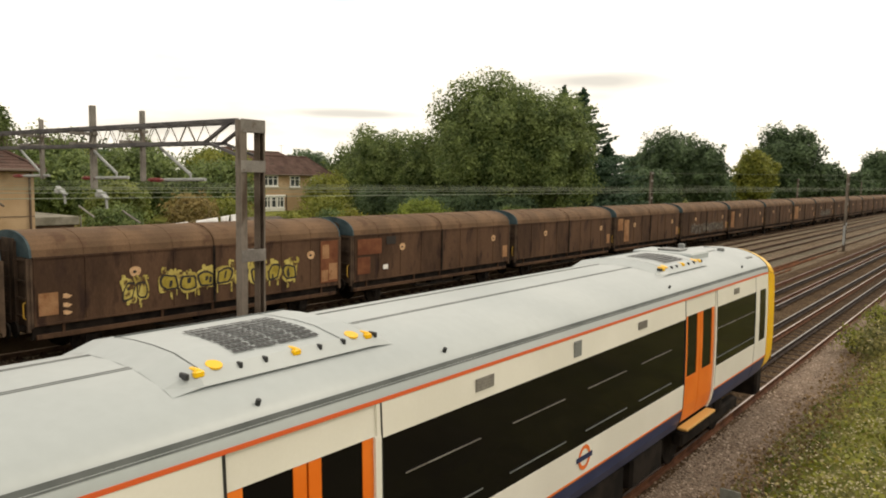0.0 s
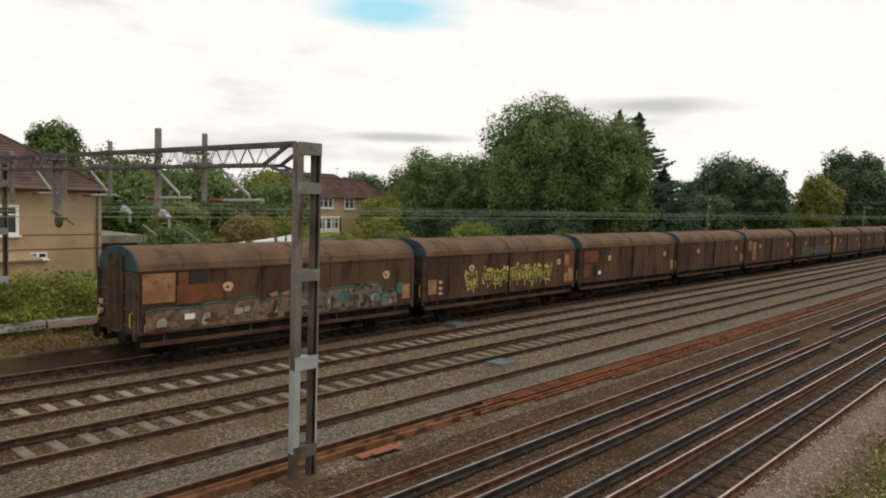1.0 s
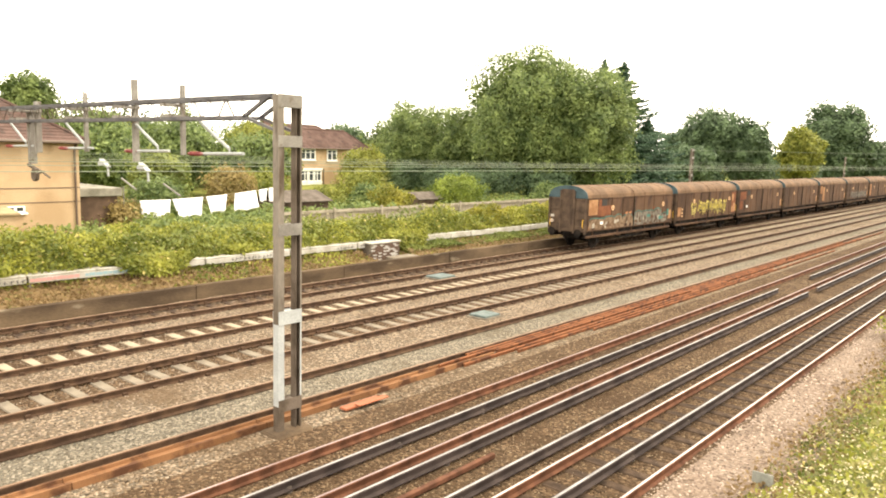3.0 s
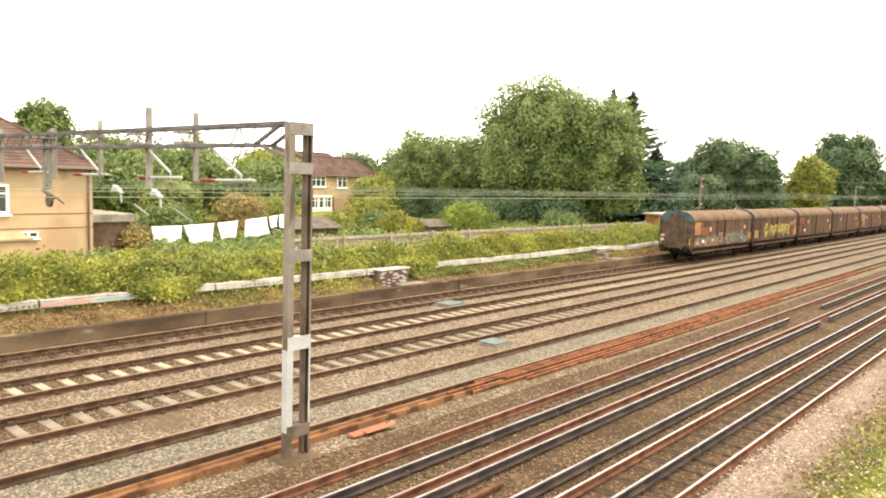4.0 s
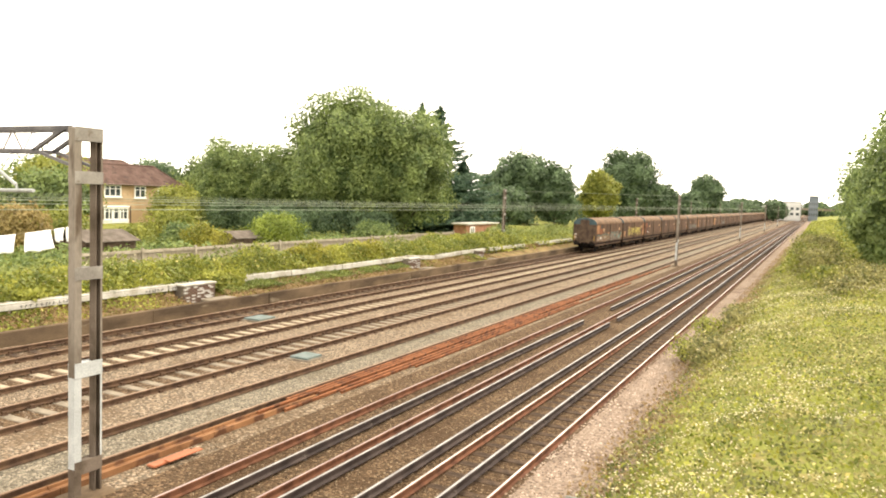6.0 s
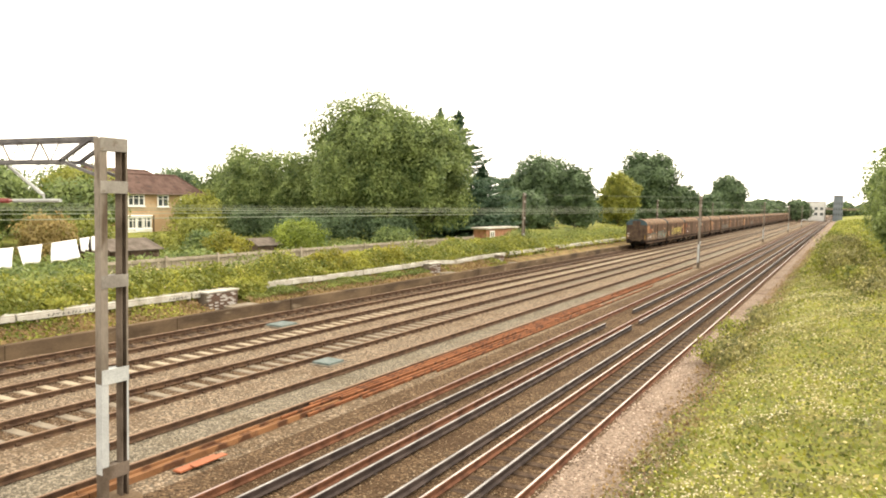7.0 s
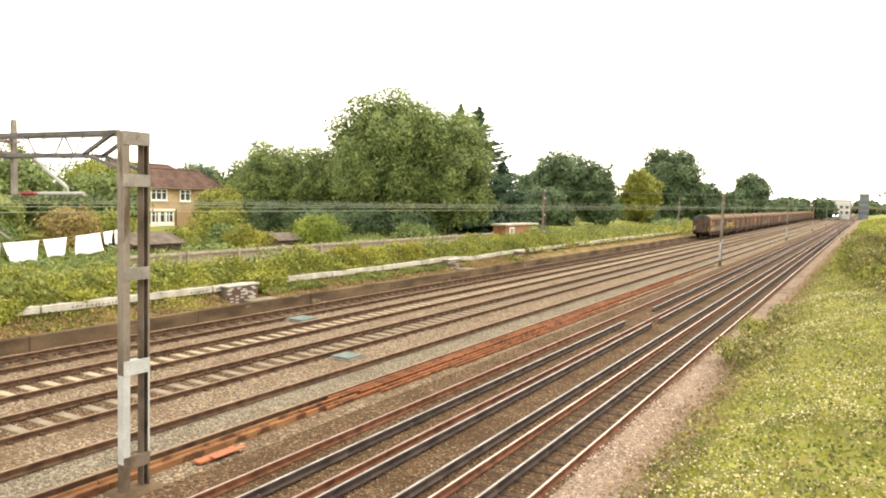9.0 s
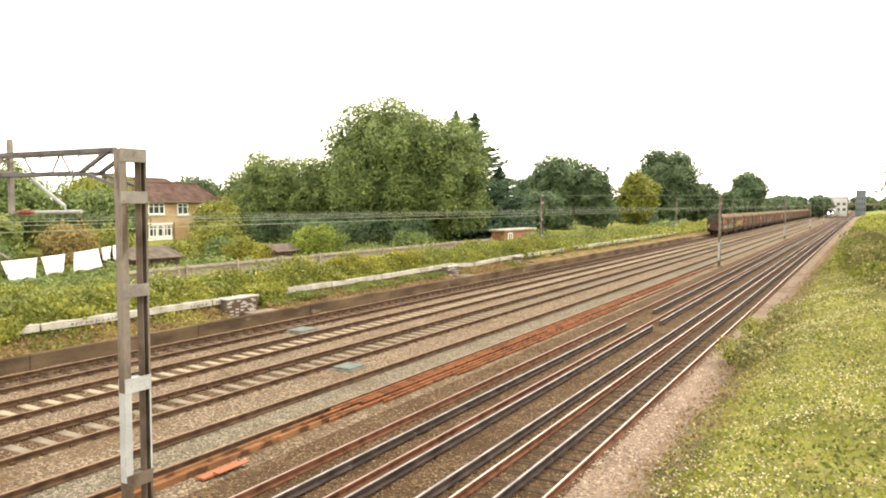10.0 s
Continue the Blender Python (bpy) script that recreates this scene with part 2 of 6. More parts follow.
COPING = surface("white painted platform edging", (0.278, 0.26, 0.219), (0.407, 0.395, 0.362), 0.8, 1.2, 22, c=(0.16, 0.162, 0.132), patch=0.60, bump=0.3)
BRICK = surface("dark old brick", (0.07, 0.0455, 0.035), (0.14, 0.091, 0.07), 0.9, 6, 60, bump=0.5)
WHITE_PAINT = surface("flaking white paint", (0.30, 0.285, 0.265), (0.42, 0.405, 0.38), 0.8, 3, 40, bump=0.2)

# ---- builders ----
class Shape:
    """Collects faces of one part."""

    def __init__(self):
        self.v, self.f, self.k = [], [], []

    def face(self, pts, k=0):
        i = len(self.v)
        self.v += [tuple(p) for p in pts]
        self.f.append(tuple(range(i, i + len(pts))))
        self.k.append(k)

    def mesh(self, pts, faces, k=0):
        i = len(self.v)
        self.v += [tuple(p) for p in pts]
        for q in faces:
            self.f.append(tuple(i + j for j in q))
            self.k.append(k)

    def box(self, x0, x1, y0, y1, z0, z1, k=0):
        p = [(x, y, z) for z in (z0, z1) for y in (y0, y1) for x in (x0, x1)]
        self.mesh(p, [(0, 2, 3, 1), (4, 5, 7, 6), (0, 1, 5, 4), (2, 6, 7, 3), (0, 4, 6, 2), (1, 3, 7, 5)], k)

    def soft(self, x0, x1, y0, y1, z0, z1, b=0.02, k=0):
        """A box with chamfered edges."""
        p, ring = [], []
        for z, e in ((z0, b), (z0 + b, 0), (z1 - b, 0), (z1, b)):
            c = b
            p += [(x0 + e, y0 + c + e, z), (x0 + c + e, y0 + e, z), (x1 - c - e, y0 + e, z), (x1 - e, y0 + c + e, z),
                  (x1 - e, y1 - c - e, z), (x1 - c - e, y1 - e, z), (x0 + c + e, y1 - e, z), (x0 + e, y1 - c - e, z)]
        q = [tuple(range(7, -1, -1)), tuple(range(24, 32))]
        for r in range(3):
            q += [(r * 8 + i, r * 8 + (i + 1) % 8, r * 8 + 8 + (i + 1) % 8, r * 8 + 8 + i) for i in range(8)]
        self.mesh(p, q, k)

    def bar(self, a, b, r, seg=6, r2=None, k=0):
        """A round bar from a to b."""
        a, b = Vector(a), Vector(b)
        d = (b - a).normalized()
        u = d.orthogonal().normalized()
        w = d.cross(u)
        r2 = r if r2 is None else r2
        p = []
        for c, q in ((a, r), (b, r2)):
            p += [c + (u * math.cos(2 * math.pi * i / seg) + w * math.sin(2 * math.pi * i / seg)) * q for i in range(seg)]
        fs = [(i, (i + 1) % seg, seg + (i + 1) % seg, seg + i) for i in range(seg)]
        self.mesh(p, fs + [tuple(range(seg - 1, -1, -1)), tuple(range(seg, 2 * seg))], k)

    def beam(self, a, b, w, h, k=0):
        """A square-edged bar from a to b, w wide and h high."""
        a, b = Vector(a), Vector(b)
        d = (b - a).normalized()
        up = Vector((0, 0, 1)) if abs(d.z) < 0.95 else Vector((0, 1, 0))
        s = d.cross(up).normalized()
        up = s.cross(d)
        p = [c + s * (i * w / 2) + up * (j * h / 2) for c in (a, b) for i, j in ((-1, -1), (1, -1), (1, 1), (-1, 1))]
        self.mesh(p, [(0, 1, 5, 4), (1, 2, 6, 5), (2, 3, 7, 6), (3, 0, 4, 7), (3, 2, 1, 0), (4, 5, 6, 7)], k)

    def prism(self, prof, y0, y1, k=0, caps=True, closed=True):
        """A profile of (x, z) drawn out along y."""
        n = len(prof)
        p = [(x, y, z) for y in (y0, y1) for x, z in prof]
        fs = [(i, (i + 1) % n, n + (i + 1) % n, n + i) for i in range(n if closed else n - 1)]
        if caps and closed:
            fs += [tuple(range(n - 1, -1, -1)), tuple(range(n, 2 * n))]
        self.mesh(p, fs, k)

    def loft(self, rings, k=0, closed=False):
        n = len(rings[0])
        p = [q for r in rings for q in r]
        fs = []
        for j in range(len(rings) - 1):
            fs += [(j * n + i, j * n + (i + 1) % n, j * n + n + (i + 1) % n, j * n + n + i) for i in range(n if closed else n - 1)]
        self.mesh(p, fs, k)


def part(name, sh, mats, parent=None, label="", smooth=False):
    me = bpy.data.meshes.new(name)
    me.from_pydata(sh.v, [], sh.f)
    for m in (mats if isinstance(mats, (list, tuple)) else [mats]):
        me.materials.append(m)
    if any(sh.k):
        me.polygons.foreach_set("material_index", sh.k)
    if smooth:
        me.polygons.foreach_set("use_smooth", [True] * len(me.polygons))
    me.update()
    ob = new(name, me)
    if parent is not None:
        ob.parent = parent
    if label:
        ob["label"] = label
    return ob


def thing(name, label, category, group="", at=(0, 0, 0), turn=0, kind=""):
    ob = new(name)
    ob.empty_display_size = 0.3
    ob.matrix_basis = pose(*at, 0, 0, turn)
    return tagged(ob, label, category, group, kind)


def array_mesh(name, verts, quads, mat):
    """A mesh from numpy arrays: verts (n, 3), quads (m, 4)."""
    me = bpy.data.meshes.new(name)
    me.vertices.add(len(verts))
    me.vertices.foreach_set("co", np.asarray(verts, np.float32).ravel())
    me.loops.add(quads.size)
    me.loops.foreach_set("vertex_index", quads.ravel().astype(np.int32))
    me.polygons.add(len(quads))
    me.polygons.foreach_set("loop_start", np.arange(0, quads.size, 4, dtype=np.int32))
    me.materials.append(mat)
    me.update(calc_edges=True)
    me.validate()
    return me


def leaf_mesh(name, mat, pos, nrm, size, rng, slim=0.6):
    """A folded leaf at each point, turned at random about its normal."""
    n = len(pos)
    nrm = nrm / np.maximum(np.linalg.norm(nrm, axis=1, keepdims=True), 1e-6)
    ref = rng.normal(size=(n, 3))
    u = np.cross(nrm, ref)
    u /= np.maximum(np.linalg.norm(u, axis=1, keepdims=True), 1e-6)
    w = np.cross(nrm, u)
    s = (size * rng.uniform(0.6, 1.3, n))[:, None]
    v = np.stack([pos - u * s * 0.5, pos + w * s * 0.5 * slim - nrm * s * 0.12, pos + u * s * 0.55, pos - w * s * 0.5 * slim + nrm * s * 0.08], 1)
    return array_mesh(name, v.reshape(-1, 3), np.arange(4 * n).reshape(n, 4), mat)


def stuff(name, me, label, category):
    return tagged(new(name, me), label, category, kind="stuff")


# ---- ground ----
TRACKS = [-5.83, -9.36, -13.19, -16.56, -19.65, -22.61]


def height(x, y):
    """The lie of the land."""
    if x < -31.5:
        return 0.9 - 0.2 * min(1, (-31.5 - x) / 6) + 0.9 * max(0, min(1, (-45 - x) / 15)) * max(0, min(1, (y - 25) / 15))
    if x < -26.25:
        return 0.92
    if x < -24.3:
        by_pier = any(a - 0.35 < y < b + 0.35 for a, b in ((24.7, 26.65), (45.5, 47.2), (57.6, 58.6)))
        return 0.05 if by_pier else 0.20 + 0.30 * max(0.0, min(1.0, (-24.8 - x) / 1.2))
    if x < -3.9:
        base = -0.15
        for i, c in enumerate(TRACKS):
            if abs(x - c) < 0.7:
                base = (-0.222, -0.18, -0.18, -0.205, -0.192, -0.215)[i]
        return base
    return -0.15 + 1.5 * (1 - math.exp(-(x + 3.9) / 3.6)) + 0.05 * max(0, x)


xs = [-1500, -700, -300, -160, -100, -80, -65, -55, -48, -42, -38, -35, -33, -31.5, -30, -29, -28, -27, -26.26, -26.24, -25.8, -25.3, -25, -24.7, -24.31, -24.29, -23.9]
for c in sorted(TRACKS):
    xs += [c - 0.95, c - 0.71, c - 0.69, c, c + 0.69, c + 0.71, c + 0.95]
xs += [-11.2, -10.6, -7.6, -7.3, -4.4, -3.9, -3.5, -3, -2.5, -2, -1, 0, 1, 2, 3, 4, 6, 8, 12, 20, 40, 80, 160, 400, 1500]
xs = sorted(set(xs))
ys = [-1500, -400, -150, -60, -30, -15, -8, -4, -2] + [i * 0.8 for i in range(0, 80)] + [66, 72, 80, 90, 100, 120, 145, 175, 220, 300, 400, 600, 1000, 1800, 3000]
gs = Shape()
for y in ys:
    for x in xs:
        amp = 0.02 if -24 < x < -3.9 else 0.10
        gs.v.append((x, y, height(x, y) + amp * noise.noise((x * 0.9, y * 0.9, 3.1)) + (0.4 * amp * noise.noise((x * 4, y * 4, 9.1)))))
nx = len(xs)
for j in range(len(ys) - 1):
    for i in range(nx - 1):
        xm = (xs[i] + xs[i + 1]) / 2
        gs.f.append((j * nx + i, j * nx + i + 1, (j + 1) * nx + i + 1, (j + 1) * nx + i))
        inside = any(abs(xm - c) < 0.7 for c in (TRACKS[3], TRACKS[4], TRACKS[5]))
        gs.k.append(4 if xm < -26.25 or xm > -3.0 else 3 if xm < -24.3 else 1 if inside else 5 if -14.0 < xm < -12.5 else 0 if xm < -11.2 else 1 if xm < -4.9 else 2)
tagged(part("ground", gs, [BALLAST_GREY, BALLAST_BROWN, BALLAST_PALE, EARTH, TURF, BALLAST_GREEN]), "railway ballast between rough turf and dry earth banks", "ground", kind="structure")


def loose_stones(name, label, mat, x0, x1, y0, y1, n, lo, hi, seed):
    """Broken stones lying half sunk: squashed eight-sided lumps."""
    rng = np.random.default_rng(seed)
    x, y = rng.uniform(x0, x1, n), y0 + (y1 - y0) * rng.uniform(0, 1, n) ** 1.4
    z = np.array([height(a, b) for a, b in zip(x, y)])
    s = rng.uniform(lo, hi, n)
    ang = rng.uniform(0, 2 * np.pi, n)
    tip = [(1, 0, 0), (0, 1, 0), (-1, 0, 0), (0, -1, 0), (0, 0, 1)]
    v = np.empty((n, 5, 3))
    for k, (a, b, c) in enumerate(tip):
        j = rng.uniform(0.65, 1.25, n)
        v[:, k, 0] = x + s * j * (a * np.cos(ang) - b * np.sin(ang)) + 0.25 * s * rng.normal(size=n) * c
        v[:, k, 1] = y + s * j * (a * np.sin(ang) + b * np.cos(ang))
        v[:, k, 2] = z + s * (0.75 * j * c - 0.1)
    tri = np.array([(0, 1, 4), (1, 2, 4), (2, 3, 4), (3, 0, 4)])
    idx = (np.arange(n)[:, None, None] * 5 + tri[None]).reshape(-1, 3)
    me = bpy.data.meshes.new(name)
    me.vertices.add(n * 5)
    me.vertices.foreach_set("co", v.astype(np.float32).ravel())
    me.loops.add(idx.size)
    me.loops.foreach_set("vertex_index", idx.astype(np.int32).ravel())
    me.polygons.add(len(idx))
    me.polygons.foreach_set("loop_start", np.arange(0, idx.size, 3, dtype=np.int32))
    me.materials.append(mat)
    me.update(calc_edges=True)
    return stuff(name, me, label, "ballast")


def islands(name, tones):
    """A tone for each loose stone."""
    m = bpy.data.materials.new(name)
    m.use_nodes = True
    n, l = m.node_tree.nodes, m.node_tree.links
    geo, ramp = n.new("ShaderNodeNewGeometry"), n.new("ShaderNodeValToRGB")
    els = ramp.color_ramp.elements
    els[0].color, els[1].color = (*tones[0], 1), (*tones[-1], 1)
    for i, tone in enumerate(tones[1:-1]):
        els.new((i + 1) / (len(tones) - 1)).color = (*tone, 1)
    l.new(geo.outputs["Random Per Island"], ramp.inputs["Fac"])
    l.new(ramp.outputs["Color"], n["Principled BSDF"].inputs["Base Color"])
    n["Principled BSDF"].inputs["Roughness"].default_value = 0.95
    n["Principled BSDF"].inputs["Specular IOR Level"].default_value = 0.08
    return m


STONE_GREY = islands("grey pink stone", [(0.06, 0.044, 0.032), (0.15, 0.113, 0.081), (0.105, 0.088, 0.068), (0.20, 0.15, 0.112), (0.30, 0.24, 0.19)])
STONE_GREEN = islands("grey green stone", [(0.055, 0.048, 0.036), (0.135, 0.118, 0.09), (0.095, 0.087, 0.07), (0.18, 0.157, 0.122), (0.28, 0.245, 0.195)])
STONE_BROWN = islands("brown stone", [(0.028, 0.019, 0.012), (0.09, 0.059, 0.034), (0.062, 0.044, 0.028), (0.14, 0.096, 0.058), (0.235, 0.18, 0.125)])
STONE_PALE = islands("pale pink stone", [(0.0693, 0.0496, 0.0378), (0.254, 0.19, 0.148), (0.174, 0.133, 0.106), (0.416, 0.334, 0.271)])
loose_stones("loose_ballast", "loose grey pink ballast stones between tracks", STONE_GREY, -24.1, -14.0, -2, 44, 56000, 0.016, 0.036, 401)
loose_stones("loose_ballast", "loose grey green ballast stones between tracks", STONE_GREEN, -14.1, -12.45, -2, 44, 18000, 0.016, 0.036, 404)
loose_stones("loose_ballast", "loose brown ballast stones between tracks", STONE_BROWN, -11.9, -4.9, 2, 40, 46000, 0.015, 0.034, 402)
loose_stones("loose_ballast", "loose pale ballast stones on the shoulder", STONE_PALE, -5.0, -3.3, 4, 40, 14000, 0.018, 0.046, 403)


# ---- tracks ----
def rail_profile(x, top=0.0, s=1.0):
    h, b, w = 0.036 * s, 0.07 * s, 0.009 * s
    return [(x - b, top - 0.16), (x + b, top - 0.16), (x + b, top - 0.145), (x + w, top - 0.125), (x + w, top - 0.045), (x + h, top - 0.035),
            (x + h, top - 0.008), (x + h * 0.62, top), (x - h * 0.62, top), (x - h, top - 0.008), (x - h, top - 0.035), (x - w, top - 0.045), (x - w, top - 0.125), (x - b, top - 0.145)]


def rail(parent, name, x, y0, y1, mats, top=0.0, s=1.0, label=""):
    sh = Shape()
    prof = rail_profile(x, top, s)
    steps = [y for y in [y0] + [y for y in (-60, -20, 0, 20, 40, 60, 90, 140, 220, 400) if y0 < y < y1] + [y1]]
    n = len(prof)
    for a, b in zip(steps, steps[1:]):
        p = [(x_, y, z) for y in (a, b) for x_, z in prof]
        for i in range(n):
            sh.mesh([p[i], p[(i + 1) % n], p[n + (i + 1) % n], p[n + i]], [(0, 1, 2, 3)], 1 if i == 7 else 0)
    sh.face([(x_, y0, z) for x_, z in reversed(prof)])
    sh.face([(x_, y1, z) for x_, z in prof])
    return part(name, sh, mats, parent, label)


TRACK_LABELS = ["electrified track with dark timber sleepers and conductor rails", "electrified track sunk in brown ballast with conductor rails",
                "railway track with rusty rails buried in ballast", "railway track on dirty grey concrete sleepers",
                "railway track on pale concrete sleepers", "railway track with dark sleepers beside the old platform"]
SLEEPERS = {0: (TIMBER, -0.20, 0.72), 3: (CONC_GREY, -0.175, 0.68), 4: (CONC_WHITE, -0.165, 0.66), 5: (TIMBER, -0.175, 0.70)}
Y_END = 900
tracks = []
for i, c in enumerate(TRACKS):
    tr = thing("railway_track", TRACK_LABELS[i], "track", "parallel railway tracks", (c, 0, 0), kind="structure")
    tracks.append(tr)
    head = RAIL_TOP if i == 0 else RAIL_PINK if i == 1 else RAIL_DULL
    for sgn in (-1, 1):
        rail(tr, "rail", sgn * 0.7525, -60, Y_END, [RAIL_RUST if i < 2 else RAIL_BROWN, head], 0.0, 1.0 if i < 2 else 1.25)
# conductor rails of the two electrified tracks: centre rail and outer rail, with gaps on the farther track
rail(tracks[0], "conductor_rail", 0.0, -60, Y_END, [COND_SIDE, COND_TOP], 0.04, 1.15, "dark steel centre conductor rail")
rail(tracks[0], "conductor_rail", -1.20, -60, Y_END, [COND_SIDE, COND_TOP], 0.076, 1.15, "dark steel outer conductor rail")
for x, top, cuts in ((0.0, 0.04, [(-60, 33.2), (38.2, Y_END)]), (1.20, 0.076, [(-60, 33.2), (34.6, Y_END)])):
    for y0, y1 in cuts:
        rail(tracks[1], "conductor_rail", x, y0, y1, [COND_SIDE, COND_TOP], top, 1.15, "dark steel conductor rail with a gap")
# insulator pots under the conductor rails
pot = Shape()
pot.bar((0, 0, -0.2), (0, 0, -0.10), 0.07, 8, 0.05)
pot_mesh = None
for k, xl in ((0, 0.0), (0, -1.2), (1, 0.0), (1, 1.2)):
    for j in range(24):
        y = 2 + j * 2.6
        if k == 1 and 31 < y < 39:
            continue
        if pot_mesh is None:
            ob = part("insulator", pot, plain("glazed insulator", (0.06, 0.045, 0.035), 0.6), tracks[k])
            pot_mesh = ob.data
        else:
            ob = new("insulator", pot_mesh)
            ob.parent = tracks[k]
        ob.location = (xl, y, 0.03)

# ---- overhead line gantries ----
def gantry(y, detailed=True):
    g = thing("overhead_line_gantry", "grey steel lattice gantry over four tracks with registration arms", "gantry", "overhead line gantries", (0, y, 0))
    for x, base in ((-11.48, -0.25), (-28.75, 0.6)):
        for yy, side in ((-0.25, -1), (0.17, 1)):
            # rolled channels: the first with its back towards +x, the other open towards +x
            ring = [(x - 0.08, yy - 0.07), (x + 0.08, yy - 0.07), (x + 0.08, yy - 0.056), (x - 0.02, yy - 0.05), (x - 0.02, yy + 0.03), (x + 0.08, yy + 0.03), (x + 0.08, yy + 0.07), (x - 0.08, yy + 0.07)]
            if side < 0:
                ring = [(2 * x - px, py) for px, py in reversed(ring)]
            n = len(ring)
            # the open channel is brown inside: recess shade put into its colour
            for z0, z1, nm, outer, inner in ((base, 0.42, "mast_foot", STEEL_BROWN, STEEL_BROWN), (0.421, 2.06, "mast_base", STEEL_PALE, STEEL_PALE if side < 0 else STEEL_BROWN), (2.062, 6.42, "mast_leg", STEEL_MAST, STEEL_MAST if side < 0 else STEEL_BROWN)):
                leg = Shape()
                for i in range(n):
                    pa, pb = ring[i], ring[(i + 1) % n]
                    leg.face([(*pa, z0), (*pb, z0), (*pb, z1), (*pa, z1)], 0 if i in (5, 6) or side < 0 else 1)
                leg.face([(px, py, z1) for px, py in ring])
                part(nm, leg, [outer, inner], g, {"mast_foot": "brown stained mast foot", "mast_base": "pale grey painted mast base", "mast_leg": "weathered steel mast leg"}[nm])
        for z0, z1 in ((6.20, 6.44), (5.46, 5.68), (3.78, 4.01), (2.05, 2.32), (0.30, 0.55)):
            bt = Shape()
            bt.soft(x + 0.081, x + 0.093, -0.32, 0.24, z0, z1, 0.003)
            bt.soft(x - 0.093, x - 0.081, -0.32, 0.24, z0, z1, 0.003)
            bt.soft(x - 0.081, x + 0.081, -0.14, 0.06, z0 + 0.01, z1 - 0.01, 0.003)
            part("batten_plate", bt, STEEL_PALE if z0 == 2.05 else STEEL_BROWN if z0 < 1 else STEEL_GREY, g)
        foot = Shape()
        foot.soft(x - 0.32, x + 0.30, -0.50, 0.42, base - 0.35, base + 0.16, 0.05)
        part("footing", foot, CONC_WALL, g, "stained concrete footing")
    if y > 20:
        # farther along the line only thin cross wires join the masts
        for z, r in ((6.30, 0.012), (5.15, 0.010)):
            cs = Shape()
            cs.bar((-28.75, 0, z), (-11.48, 0, z), r, 5)
            part("cross_wire", cs, WIRE, g)
        g["label"] = "pair of steel masts joined by thin cross wires"
        return g
    # boom: two planes of chords with zigzag lacing
    for yy in (-0.24, 0.16):
        top, bot, lace = Shape(), Shape(), Shape()
        top.beam((-28.75, yy, 6.42), (-11.6, yy, 6.42), 0.065, 0.075)
        bot.beam((-28.6, yy, 6.02), (-12.5, yy, 6.02), 0.06, 0.07)
        part("boom_chord", top, BOOM_DARK, g)
        part("boom_chord", bot, BOOM_DARK, g)
        n = 52
        for i in range(n):
            xa, xb = -28.5 + 15.9 * i / n, -28.5 + 15.9 * (i + 1) / n
            if y < 20:
                lace = Shape()
            lace.beam((xa, yy, 6.02 if i % 2 else 6.42), (xb, yy, 6.42 if i % 2 else 6.02), 0.011, 0.013)
            if y < 20:
                part("lacing_bar", lace, STEEL_BROWN, g)
        if y < 20:
            lace = Shape()
        lace.beam((-12.6, yy, 6.03), (-11.75, yy, 6.42), 0.06, 0.06)
        lace.beam((-12.55, yy, 6.02), (-11.62, yy, 5.78), 0.05, 0.05)
        part("boom_brace" if y < 20 else "boom_lacing", lace, BOOM_DARK, g)
    # droppers and stubs with their registration arms
    for i, (x, zt, zb, w) in enumerate(((-15.70, 6.80, 5.22, 0.10), (-17.95, 7.02, 5.0, 0.13), (-20.65, 6.78, 5.2, 0.10), (-23.95, 6.62, 5.1, 0.16), (-24.5, 6.5, 4.75, 0.20), (-28.3, 6.7, 4.9, 0.11))):
        d = Shape()
        d.soft(x - w / 2, x + w / 2, 0.20, 0.20 + w, zb, zt, 0.01)
        d.box(x - w * 0.9, x + w * 0.9, -0.26, 0.34, 6.06, 6.12)
        d.box(x - w * 0.9, x + w * 0.9, -0.26, 0.34, 6.30, 6.36)
        part("drop_post", d, STEEL_GREY, g, "grey steel drop post")
    for x0 in (-15.60, -22.55, -26.6, -18.6):
        arm = Shape()
        arm.bar((x0 + 0.75, 0.26, 5.27), (x0 + 2.25, 0.26, 5.30), 0.035, 8)
        arm.bar((x0 + 0.58, 0.26, 5.98), (x0 + 1.72, 0.26, 5.40), 0.035, 8)
        arm.bar((x0 + 1.72, 0.26, 5.42), (x0 + 1.74, 0.26, 5.27), 0.02, 6)
        a = part("registration_arm", arm, STEEL_PALE, g, "pale tubular registration arm")
        ins = Shape()
        ins.bar((x0 + 0.1, 0.26, 5.26), (x0 + 0.75, 0.26, 5.27), 0.03, 8)
        for j in range(6):
            ins.bar((x0 + 0.20 + j * 0.07, 0.26, 5.262), (x0 + 0.225 + j * 0.07, 0.26, 5.263), 0.05, 10)
        part("insulator", ins, INSUL, a, "ribbed red brown insulator")
    for x, z in ((-17.6, 4.82), (-19.7, 4.86)):
        b = Shape()
        b.soft(x - 0.12, x + 0.12, 0.14, 0.34, z - 0.02, z + 0.12, 0.03)
        b.beam((x - 0.1, 0.24, z + 0.16), (x + 0.32, 0.24, z - 0.04), 0.12, 0.03)
        b.bar((x + 0.26, 0.24, z - 0.05), (x + 0.28, 0.24, z - 0.28), 0.03, 8)
        b.bar((x - 0.05, 0.24, z + 0.1), (x - 0.05, 0.24, z + 0.17), 0.018, 6)
        part("switch_box", b, STEEL_PALE, g, "small pale switch box")
        b = Shape()
        b.bar((x + 1.0, 0.24, z - 0.30), (x + 1.75, 0.24, z - 0.55), 0.022, 6)
